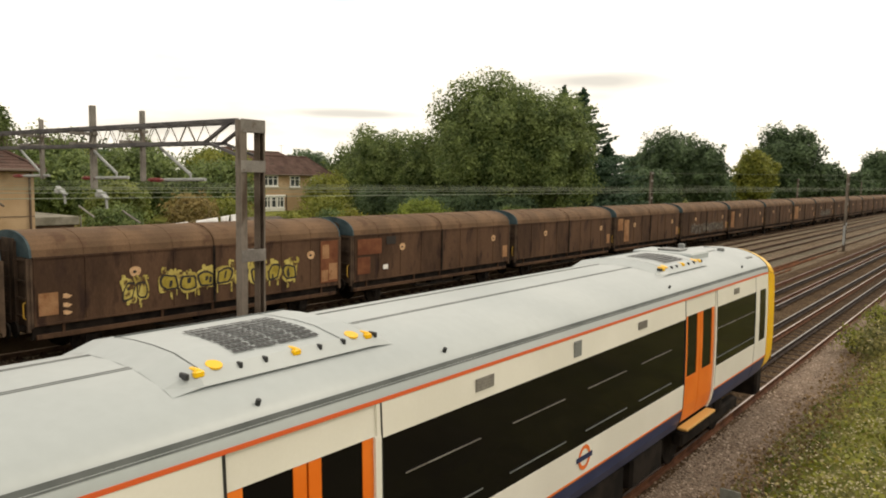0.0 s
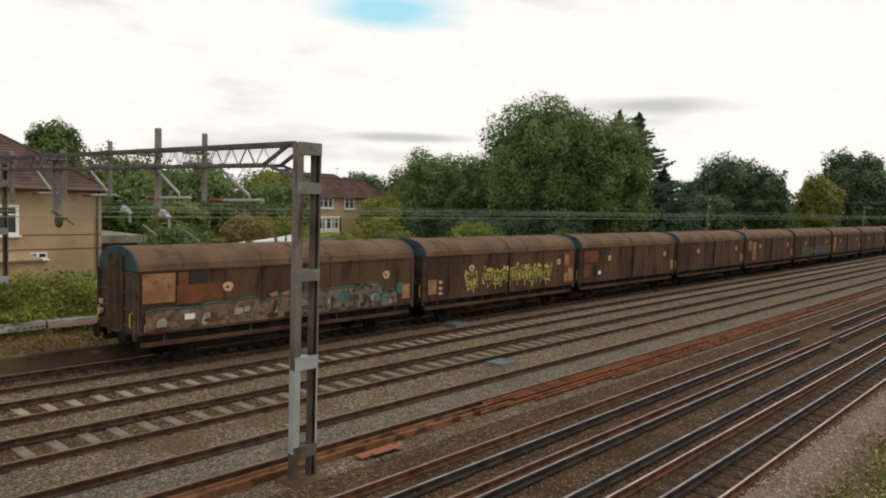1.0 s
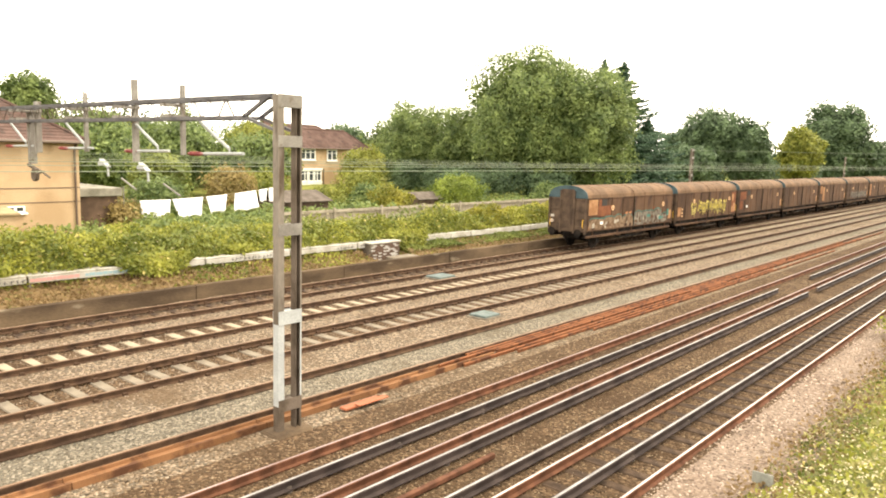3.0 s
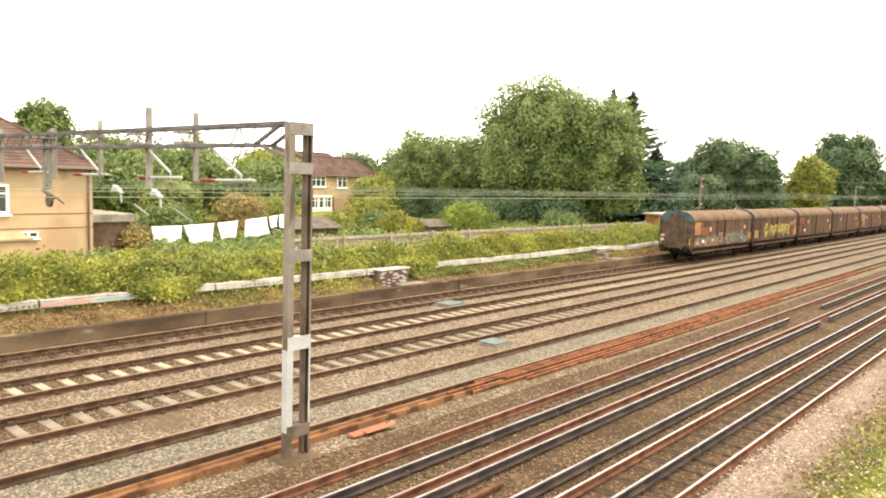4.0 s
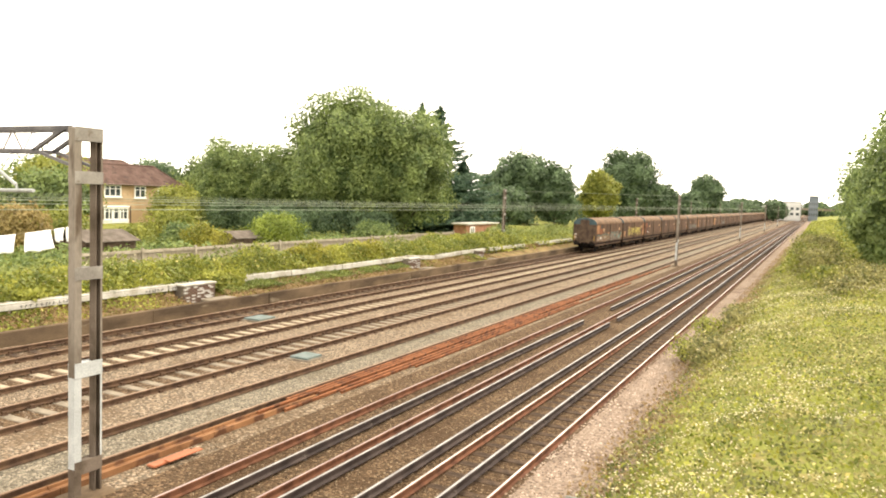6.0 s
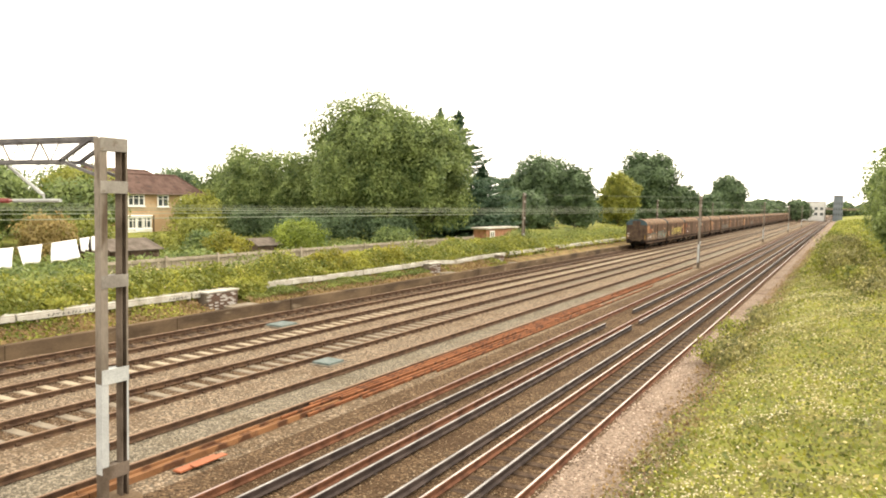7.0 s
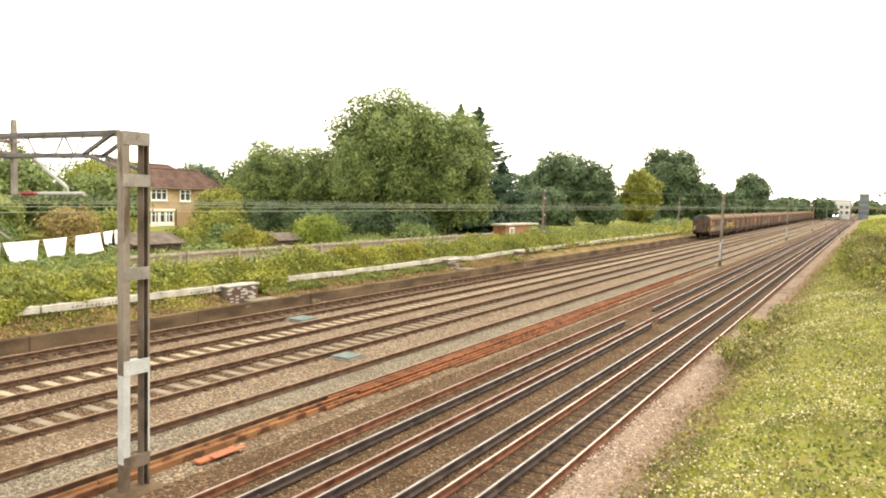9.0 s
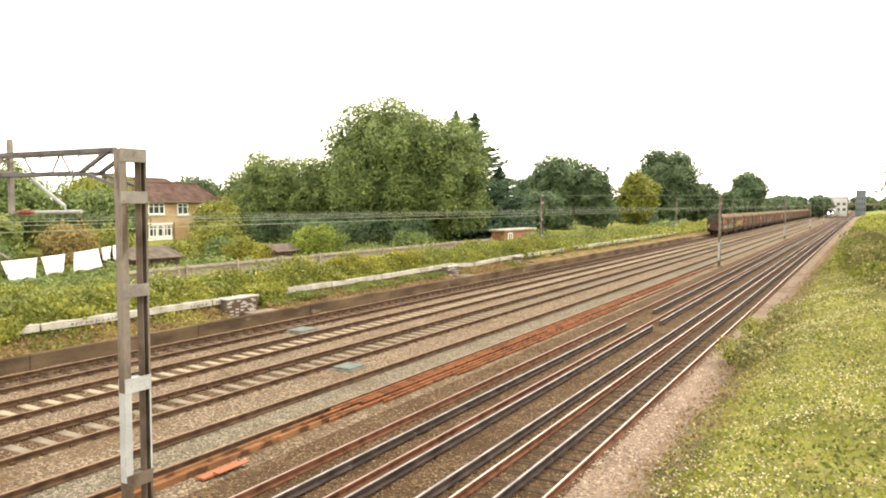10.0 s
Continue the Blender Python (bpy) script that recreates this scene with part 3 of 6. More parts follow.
        part("link_rod", b, STEEL_GREY, g)
    # tensioning gear under the heavy drop post
    t = Shape()
    t.beam((-24.75, 0.26, 4.72), (-24.1, 0.26, 4.58), 0.10, 0.07)
    t.bar((-24.35, 0.24, 4.42), (-24.35, 0.34, 4.42), 0.20, 14)
    t.bar((-24.0, 0.26, 4.6), (-23.2, 0.26, 4.38), 0.03, 6)
    t.bar((-24.35, 0.26, 4.42), (-23.6, 0.26, 4.55), 0.03, 6)
    part("tension_gear", t, STEEL_BROWN, g, "rusty brown tensioning gear")
    return g


for y in (8.85, 70.5, 132.0, 194.0, 256.0, 320.0):
    gantry(y)

# ---- wires ----
def tube(sh, pts, r):
    """One unbroken wire through the points."""
    sh.loft([[(x + r * math.cos(a), y, z + r * math.sin(a)) for a in (0.8, 2.06, 3.31, 4.57, 5.83)] for x, y, z in pts], closed=True)


for c in TRACKS[2:]:
    w = thing("overhead_wire", "thin greenish contact wire hung from a catenary", "wire", "overhead wires", (c, 0, 0))
    cw, cat = Shape(), Shape()
    line_pts, cat_pts = [], []
    stops = [-52.5, 8.6, 70.2, 131.7, 193.7, 255.7, 319.7]
    for j, (a, b) in enumerate(zip(stops, stops[1:])):
        oa, ob_ = (0.2, -0.2) if j % 2 else (-0.2, 0.2)
        line_pts.append((oa, a, 4.95))
        pts = [(oa + (ob_ - oa) * k / 10, a + (b - a) * k / 10, 5.04 + 0.10 * (2 * k / 10 - 1) ** 2) for k in range(11)]
        cat_pts += pts[:-1]
    tube(cw, line_pts + [(0.0, stops[-1], 4.95)], 0.0075)
    tube(cat, cat_pts, 0.003)
    part("contact_wire", cw, WIRE, w)
    part("catenary_wire", cat, WIRE, w)


# ---- old platform ----
pw = Shape()
for j in range(-5, 17):
    y = j * 7.2
    pw.soft(-24.33 + 0.015 * random.random(), -24.13 + 0.02 * random.random(), y, y + 7.19, -0.4, 0.37 + 0.02 * random.random(), 0.03)
tagged(part("low_retaining_wall", pw, CONC_WALL), "low stained concrete retaining wall beside the track", "wall", kind="structure")

plat = thing("platform_edge", "broken white painted edging of a disused platform on short posts", "platform edge", kind="structure")
slab_y = [(-14, 9.4), (9.45, 13.2), (13.25, 16.0), (16.05, 20.2), (20.25, 24.2), (24.25, 26.75), (29.0, 33.0), (33.05, 38.0), (38.05, 42.6), (42.65, 46.2), (46.25, 50.5), (50.6, 55), (55.1, 60), (61, 70), (74, 90), (90.1, 120)]
for a, b in slab_y:
    sl = Shape()
    tilt = random.uniform(-0.025, 0.025)
    sl.soft(-26.62, -26.12, a, b, 0.935 + tilt, 1.02 + tilt, 0.02)
    sl.soft(-26.2, -26.10, a + 0.01, b - 0.01, 0.74 + tilt, 0.935 + tilt, 0.015)
    sl.v = [(x, y, z + 0.13 * math.exp(-((y - 45.5) / 3) ** 2) - 0.14 * math.exp(-((y - 51) / 2.4) ** 2)) for x, y, z in sl.v]
    part("edge_slab", sl, COPING, plat)
for j in range(40):
    y = -8.8 + j * 1.83
    if 24.4 < y < 26.8:
        continue
    pp = Shape()
    pp.soft(-26.26, -26.12, y - 0.05, y + 0.05, 0.05, 0.84, 0.01)
    part("post", pp, CONC_GREY, plat)
# sprayed marks on the front of the edging
rng = random.Random(77)
MARKS = [plain("faded pink spray", (0.42, 0.22, 0.20), 0.8), plain("faded blue spray", (0.20, 0.30, 0.33), 0.8), plain("black marker", (0.03, 0.03, 0.035), 0.8)]
for y0, y1, kind in ((8.2, 9.2, 2), (9.5, 11.0, 0), (11.3, 12.9, 1), (17.2, 19.6, 2), (22.9, 24.0, 2), (24.4, 25.4, 2)):
    y = y0
    while y < y1:
        mk = Shape()
        w = rng.uniform(0.10, 0.24)
        if kind == 2:
            mk.beam((-26.093, y, 0.78 + 0.1 * rng.random()), (-26.093, y + w * 0.8, 0.80 + 0.1 * rng.random()), 0.008, 0.018)
            mk.beam((-26.093, y + w * 0.3, 0.78), (-26.093, y + w * 0.4, 0.90), 0.008, 0.018)
        else:
            mk.box(-26.099, -26.094, y, y + w, 0.78 + 0.02 * rng.random(), 0.89 + 0.02 * rng.random())
        part("spray_mark", mk, MARKS[kind], plat, "small sprayed mark")
        y += w + 0.02
# brick piers under the edge
brick_mesh = None
for y0, y1, x1 in ((24.7, 26.65, -25.6), (45.5, 47.2, -25.6), (57.6, 58.6, -25.6)):
    pier = thing("brick_pier", "dark old brick pier with flaking white paint under the platform edge", "pier", "brick piers", kind="structure")
    core = Shape()
    core.box(-26.6, x1 - 0.03, y0 + 0.02, y1 - 0.02, 0.1, 0.92)
    part("pier_core", core, CONC_GREY, pier, "grey mortar core")
    cap = Shape()
    cap.soft(-26.1, x1 + 0.03, y0 - 0.06, y1 + 0.06, 0.93, 1.015, 0.02)
    part("cap_slab", cap, COPING, pier)
    for r in range(10):
        n = int((y1 - y0) / 0.225)
        for i in range(n):
            if brick_mesh is None:
                b = Shape()
                b.soft(-0.05, 0.05, -0.105, 0.105, -0.033, 0.033, 0.006)
                ob = part("brick", b, BRICK, pier)
                brick_mesh = ob.data
                me2 = brick_mesh.copy()
                me2.materials.clear()
                me2.materials.append(WHITE_PAINT)
            else:
                ob = new("brick", me2 if (random.random() < 0.32) else brick_mesh)
                ob.parent = pier
            ob.location = (x1 - 0.03 + random.uniform(-0.01, 0.012), y0 + 0.1 + 0.225 * (i + 0.5 * (r % 2)), 0.17 + 0.075 * r)
    step = Shape()
    step.soft(-25.15, -24.4, y0 + 0.5, y1 + 0.2, -0.2, 0.36, 0.03)
    part("concrete_step", step, CONC_GREY, pier, "broken pale concrete step")

# ---- lying rails and boards by the mast ----
for x, y0, y1, top in ((-12.30, 15.5, 58, -0.02), (-12.16, 14.2, 44, -0.03), (-12.02, 16.5, 62, -0.03), (-11.80, 14.8, 34, -0.05), (-11.62, 17, 40, -0.05), (-11.45, 21, 52, -0.06), (-11.90, 30, 70, -0.04)):
    lr = thing("spare_rail", "spare rusty orange brown rail lying beside the track", "rail", "spare rails")
    rail(lr, "rail_bar", x, y0, y1, [ORANGE_RUST, ORANGE_RUST], top)
for k in range(9):
    y0 = -18 + k * 3.8
    sh = Shape()
    j = 0.004 * math.sin(k * 2.1)
    sh.prism([(-12.25 + j, -0.25), (-12.25 + j, -0.06), (-12.21 + j, -0.06), (-12.20 + j, -0.12), (-11.91 + j, -0.12), (-11.90 + j, -0.02), (-11.85 + j, -0.02), (-11.85 + j, -0.25)], y0, y0 + 3.78)
    tagged(part("cable_trough", sh, TROUGH_TAN), "long rusty tan steel cable trough beside the track", "cable trough", "cable troughs")
bd = Shape()
bd.soft(-11.62, -11.40, 10.3, 11.4, -0.11, -0.06, 0.01)
bd.soft(-11.48, -11.30, 10.6, 11.5, -0.06, -0.03, 0.01)
tagged(part("orange_board", bd, plain("faded orange board", (0.24, 0.072, 0.028), 0.8)), "faded orange board lying on ballast", "board")
odd = Shape()
odd.soft(-7.75, -7.65, 7.0, 10.6, -0.12, -0.03, 0.01)
tagged(part("rusty_bar", odd, RAIL_RUST), "rusty steel bar lying between the tracks", "bar")
for x, y, sx, sy in ((-15.15, 20.05, 0.36, 0.42), (-21.35, 24.9, 0.42, 0.55)):
    hb = thing("trackside_cover", "flat grey green cover plate between tracks", "cover", "cover plates", (x, y, 0))
    c = Shape()
    c.soft(-sx, sx, -sy, sy, -0.16, -0.03, 0.02)
    part("cover_plate", c, surface("grey green cover", (0.075, 0.10, 0.095), (0.115, 0.14, 0.135), 0.6, 3, 40), hb)
    c = Shape()
    c.soft(-sx - 0.08, sx + 0.08, -sy - 0.08, sy + 0.08, -0.25, -0.10, 0.02)
    part("cover_frame", c, CONC_GREY, hb)
gb = thing("marker_post", "small grey trackside post with a square plate", "marker post", at=(-3.5, 12.5, 0))
c = Shape()
c.soft(-0.04, 0.04, -0.04, 0.04, -0.3, 0.22, 0.008)
part("post", c, CONC_GREY, gb)
c = Shape()
c.soft(-0.17, 0.17, -0.06, -0.03, 0.10, 0.30, 0.008)
part("plate", c, surface("dull grey plate", (0.18, 0.185, 0.165), (0.26, 0.265, 0.235), 0.6, 4, 40), gb)

# ---- goods wagons ----
WAGON_SIDE = surface("grimy red brown wagon side", (0.057, 0.0325, 0.0205), (0.099, 0.056, 0.0345), 0.7, 1.1, 26, c=(0.0353, 0.02, 0.0152), patch=0.56, bump=0.1, stretch=(1, 1, 0.35))
WAGON_ROOF = surface("rusty brown wagon roof", (0.102, 0.063, 0.038), (0.148, 0.090, 0.053), 0.75, 0.8, 24, c=(0.0899, 0.0505, 0.0305), patch=0.56, bump=0.1)
WAGON_END = surface("brown wagon end", (0.05, 0.035, 0.026), (0.10, 0.068, 0.048), 0.75, 2, 24, bump=0.1)
WAGON_TEAL = surface("faded blue green end panel", (0.030, 0.052, 0.062), (0.055, 0.085, 0.095), 0.7, 2, 24, bump=0.1)
UNDER = surface("black grimy underframe", (0.0072, 0.006, 0.0054), (0.021, 0.0162, 0.0132), 0.85, 3, 30, bump=0.2)
TAN = surface("bare tan patch", (0.24, 0.12, 0.058), (0.34, 0.19, 0.10), 0.75, 2, 30, c=(0.20, 0.085, 0.04), patch=0.58, bump=0.1)
PATCH_RED = surface("dull red patch", (0.125, 0.045, 0.024), (0.18, 0.072, 0.036), 0.75, 2, 30, bump=0.1)
DISC = surface("pale wheel mark", (0.45, 0.27, 0.144), (0.594, 0.39, 0.228), 0.75, 6, 30, bump=0.1)
YELLOW_SPRAY = surface("faded yellow spray paint", (0.34, 0.27, 0.07), (0.50, 0.42, 0.13), 0.7, 2.5, 30, c=(0.085, 0.045, 0.022), patch=0.51, bump=0.0)
GREY_SPRAY = surface("worn silver spray paint", (0.108, 0.096, 0.078), (0.192, 0.174, 0.144), 0.7, 1.6, 30, c=(0.054, 0.027, 0.0162), patch=0.50, bump=0.0)
SILVER_SPRAY = surface("pale silver spray paint", (0.24, 0.216, 0.176), (0.352, 0.328, 0.272), 0.7, 3, 30, bump=0.0)
BEIGE_SPRAY = surface("worn beige paint", (0.14, 0.095, 0.062), (0.21, 0.15, 0.10), 0.75, 2.2, 30, c=(0.105, 0.06, 0.036), patch=0.50, bump=0.0)
OLIVE_SPRAY = surface("olive yellow spray paint", (0.26, 0.20, 0.035), (0.36, 0.29, 0.06), 0.7, 3, 30, bump=0.0)
TEAL_SPRAY = surface("teal spray outline", (0.035, 0.115, 0.10), (0.07, 0.19, 0.165), 0.7, 3, 30, bump=0.0)
DARK_SPRAY = plain("dark spray outline", (0.02, 0.016, 0.013), 0.8)
LEN, HW = 11.75, 1.29


def disc_pts(y, z, ry, rz, n=14, wob=0.0, ph=0.0):
    return [(0, y + ry * math.cos(2 * math.pi * i / n) * (1 + wob * math.sin(3 * 2 * math.pi * i / n + ph)), z + rz * math.sin(2 * math.pi * i / n) * (1 + wob * math.cos(2 * 2 * math.pi * i / n + ph))) for i in range(n)]


def decal(name, mat, parent, polys, out, label=""):
    """Flat marks on the wagon side, a few millimetres proud."""
    sh = Shape()
    for p in polys:
        sh.face([(HW + out, y, z) for _, y, z in p])
    return part(name, sh, mat, parent, label)


def wagon():
    w = thing("goods_wagon", "rusty brown sliding-wall goods wagon with a curved roof", "goods wagon", "wagons of the goods train")
    for y0, y1 in ((0.06, LEN / 2 - 0.02), (LEN / 2 + 0.02, LEN - 0.06)):
        for sgn in (1, -1):
            sh = Shape()
            sh.box(min(sgn * HW, sgn * (HW - 0.06)), max(sgn * HW, sgn * (HW - 0.06)), y0, y1, 1.13, 3.02)
            d = part("sliding_wall", sh, WAGON_SIDE, w)
            rib = Shape()
            for k in range(5):
                yk = y0 + 0.02 + (y1 - y0 - 0.08) * k / 4
                rib.box(min(sgn * HW, sgn * (HW + 0.022)), max(sgn * HW, sgn * (HW + 0.022)), yk, yk + 0.045, 1.15, 2.98)
            rib.box(min(sgn * HW, sgn * (HW + 0.03)), max(sgn * HW, sgn * (HW + 0.03)), y0, y1, 2.98, 3.04)
            rib.box(min(sgn * HW, sgn * (HW + 0.03)), max(sgn * HW, sgn * (HW + 0.03)), y0, y1, 1.10, 1.16)
            part("wall_rib", rib, WAGON_SIDE, d)
    arc = [(-HW, 3.02)] + [(-HW * math.cos(math.pi * k / 14), 3.02 + 0.70 * math.sin(math.pi * k / 14) ** 0.8) for k in range(1, 14)] + [(HW, 3.02)]
    for y0, y1 in ((0.03, LEN / 2 - 0.02), (LEN / 2 + 0.02, LEN - 0.03)):
        sh = Shape()
        sh.prism(arc, y0, y1, closed=True)
        r = part("roof_section", sh, WAGON_ROOF, w, smooth=False)
        for k in range(5):
            rib = Shape()
            yk = y0 + 0.02 + (y1 - y0 - 0.09) * k / 4
            for (xa, za), (xb, zb) in zip(arc, arc[1:]):
                g = 1.008
                rib.mesh([(xa * g, yk, 3.0 + (za - 3.0) * 1.014), (xb * g, yk, 3.0 + (zb - 3.0) * 1.014), (xb * g, yk + 0.05, 3.0 + (zb - 3.0) * 1.014), (xa * g, yk + 0.05, 3.0 + (za - 3.0) * 1.014),
                          (xa, yk, za), (xb, yk, zb), (xb, yk + 0.05, zb), (xa, yk + 0.05, za)], [(0, 1, 2, 3), (0, 4, 5, 1), (3, 2, 6, 7)])
            part("roof_rib", rib, WAGON_ROOF, r)
    for sgn in (1, -1):
        mid = Shape()
        mid.box(min(sgn * (HW - 0.02), sgn * (HW + 0.05)), max(sgn * (HW - 0.02), sgn * (HW + 0.05)), LEN / 2 - 0.045, LEN / 2 + 0.045, 1.12, 3.03)
        part("centre_post", mid, UNDER, w)
    for y, s in ((0.0, 1), (LEN, -1)):
        e = Shape()
        ya, yb = sorted((y, y + s * 0.06))
        e.box(-HW, HW, ya, yb, 1.05, 3.0)
        part("end_wall", e, WAGON_END, w)
        a = Shape()
        a.prism([(x * 1.01, 3.0 + (z - 3.0) * 1.03) for x, z in arc], min(y - s * 0.015, y + s * 0.05), max(y - s * 0.015, y + s * 0.05))
        part("end_arch", a, WAGON_TEAL, w, "faded blue green arched end panel")
        ed = Shape()
        yy = sorted((y - s * 0.02, y - s * 0.05))
        ed.soft(-0.42, 0.42, yy[0], yy[1], 1.06, 3.52, 0.01)
        part("end_door", ed, WAGON_END, w, "brown end door panel")
        for x in (-0.26, 0.26):
            ld = Shape()
            ld.bar((x, y - s * 0.13, 1.2), (x, y - s * 0.13, 3.3), 0.02, 6)
            part("ladder_rail", ld, WAGON_END, w)
        for k in range(6):
            ld = Shape()
            ld.bar((-0.26, y - s * 0.13, 1.35 + 0.36 * k), (0.26, y - s * 0.13, 1.35 + 0.36 * k), 0.016, 6)
            part("ladder_rung", ld, WAGON_END, w)
        for x in (-0.45, 0.45, -HW + 0.08, HW - 0.08):
            st = Shape()
            yy = sorted((y, y - s * 0.09))
            st.box(x - 0.05, x + 0.05, yy[0], yy[1], 0.95, 3.45 if abs(x) < 0.5 else 3.0)
            part("end_stiffener", st, WAGON_END, w)
        for z in (1.35, 1.85, 2.35, 2.95):
            st = Shape()
            yy = sorted((y, y - s * 0.06))
            st.box(-HW + 0.1, HW - 0.1, yy[0], yy[1], z - 0.03, z + 0.03)
            part("end_rib", st, WAGON_END, w)
        for x in (-0.87, 0.87):
            b = Shape()
            b.bar((x, y, 1.02), (x, y - s * 0.24, 1.02), 0.09, 10)
            b.bar((x, y - s * 0.24, 1.02), (x, y - s * 0.29, 1.02), 0.23, 14)
            part("buffer", b, UNDER, w)
        c = Shape()
        c.bar((0, y, 0.95), (0, y - s * 0.37, 0.92), 0.06, 8)
        part("coupling_hook", c, UNDER, w)
        for x in (-1.1, 1.1):
            h = Shape()
            h.bar((x, y - s * 0.05, 1.3), (x, y - s * 0.13, 1.36), 0.02, 6)
            h.bar((x, y - s * 0.13, 1.36), (x, y - s * 0.13, 1.74), 0.025, 6)
            h.bar((x, y - s * 0.13, 1.74), (x, y - s * 0.05, 1.8), 0.02, 6)
            part("hand_rail", h, plain("yellow rail", (0.55, 0.32, 0.04), 0.6) if y == 0 else UNDER, w, "bent yellow hand rail" if y == 0 else "bent dark hand rail")
    u = Shape()
    u.box(-1.15, 1.15, 0.1, LEN - 0.1, 0.93, 1.12)
    u.box(-0.55, 0.55, 0.5, LEN - 0.5, 0.62, 0.94)
    for x in (-1.12, 1.12):
        u.box(x - 0.05, x + 0.05, 0.05, LEN - 0.05, 0.70, 1.10)
        u.beam((x, 3.2, 0.8), (x, 4.4, 0.52), 0.06, 0.08)
        u.beam((x, 4.4, 0.52), (x, LEN - 4.4, 0.52), 0.06, 0.08)
        u.beam((x, LEN - 4.4, 0.52), (x, LEN - 3.2, 0.8), 0.06, 0.08)
    part("underframe", u, UNDER, w)
    for x in (-1.2, 1.2):
        fb = Shape()
        fb.soft(x - 0.04, x + 0.04, 0.15, LEN - 0.15, 0.70, 0.84, 0.012)
        for yb in (0.9, 4.0, LEN / 2, LEN - 4.0, LEN - 0.9):
            fb.box(x - 0.02, x + 0.02, yb - 0.04, yb + 0.04, 0.82, 1.10)
        part("foot_rail", fb, WAGON_SIDE, w, "rusty brown rail below the side")
    for yc in (1.75, LEN - 1.75):
        ax = Shape()
        ax.bar((-0.7, yc, 0.46), (0.7, yc, 0.46), 0.075, 8)
        a = part("axle", ax, UNDER, w)
        for sgn in (1, -1):
            wh = Shape()
            wh.bar((sgn * 0.69, yc, 0.46), (sgn * 0.82, yc, 0.46), 0.46, 20)
            part("wheel", wh, UNDER, a)
            sp = Shape()
            sp.box(sgn * 1.0 - 0.09, sgn * 1.0 + 0.09, yc - 0.16, yc + 0.16, 0.32, 0.62)
            sp.box(sgn * 1.0 - 0.05, sgn * 1.0 + 0.05, yc - 0.62, yc + 0.62, 0.62, 0.72)
            sp.box(sgn * 1.0 - 0.04, sgn * 1.0 + 0.04, yc - 0.30, yc + 0.30, 0.55, 0.95)
            part("axle_box", sp, UNDER, a)
    bx = Shape()
    bx.soft(0.75, 1.1, LEN / 2 - 0.5, LEN / 2 + 0.4, 0.5, 0.9, 0.03)
    part("brake_box", bx, UNDER, w)
    for y in (3.05, LEN - 1.55):
        decal("pale_mark", DISC, w, [disc_pts(y, 2.40, 0.19, 0.17, wob=0.06)], 0.025, "pale round mark with a dark centre")
        decal("mark_centre", DARK_SPRAY, w, [disc_pts(y - 0.02, 2.39, 0.06, 0.05)], 0.029)
    decal("data_panel", TAN, w, [[(0, LEN - 0.62, 1.35), (0, LEN - 0.18, 1.35), (0, LEN - 0.18, 1.95), (0, LEN - 0.62, 1.95)]], 0.004, "tan rectangular data panel")
    return w


def rect(y0, y1, z0, z1):
    return [(0, y0, z0), (0, y1, z0), (0, y1, z1), (0, y0, z1)]


def blob(y, z, ry, rz, rng, n=22, q=0.62):
    """A plump rounded block with a wobbling edge."""
    ph, wob, lean = rng.uniform(0, 6), rng.uniform(0.05, 0.14), rng.uniform(-0.25, 0.25)
    pts = []
    for i in range(n):
        a = 2 * math.pi * i / n
        c, s_ = math.cos(a), math.sin(a)
        k = 1 + wob * math.sin(2 * a + ph) + 0.6 * wob * math.sin(5 * a + 2 * ph)
        dy, dz = math.copysign(abs(c) ** q, c) * ry * k, math.copysign(abs(s_) ** q, s_) * rz * k
        pts.append((0, y + dy + lean * dz, z + dz))
    return pts


def ring_band(outer, k, out):
    """The band between an outline and the same outline drawn in by k."""
    n = len(outer)
    cy, cz = sum(p[1] for p in outer) / n, sum(p[2] for p in outer) / n
    sh = Shape()
    for i in range(n):
        a, b = outer[i], outer[(i + 1) % n]
        f = [a, b, (0, cy + (b[1] - cy) * k, cz + (b[2] - cz) * k), (0, cy + (a[1] - cy) * k, cz + (a[2] - cz) * k)]
        sh.face([(HW + out, y, z) for _, y, z in f])
    return sh


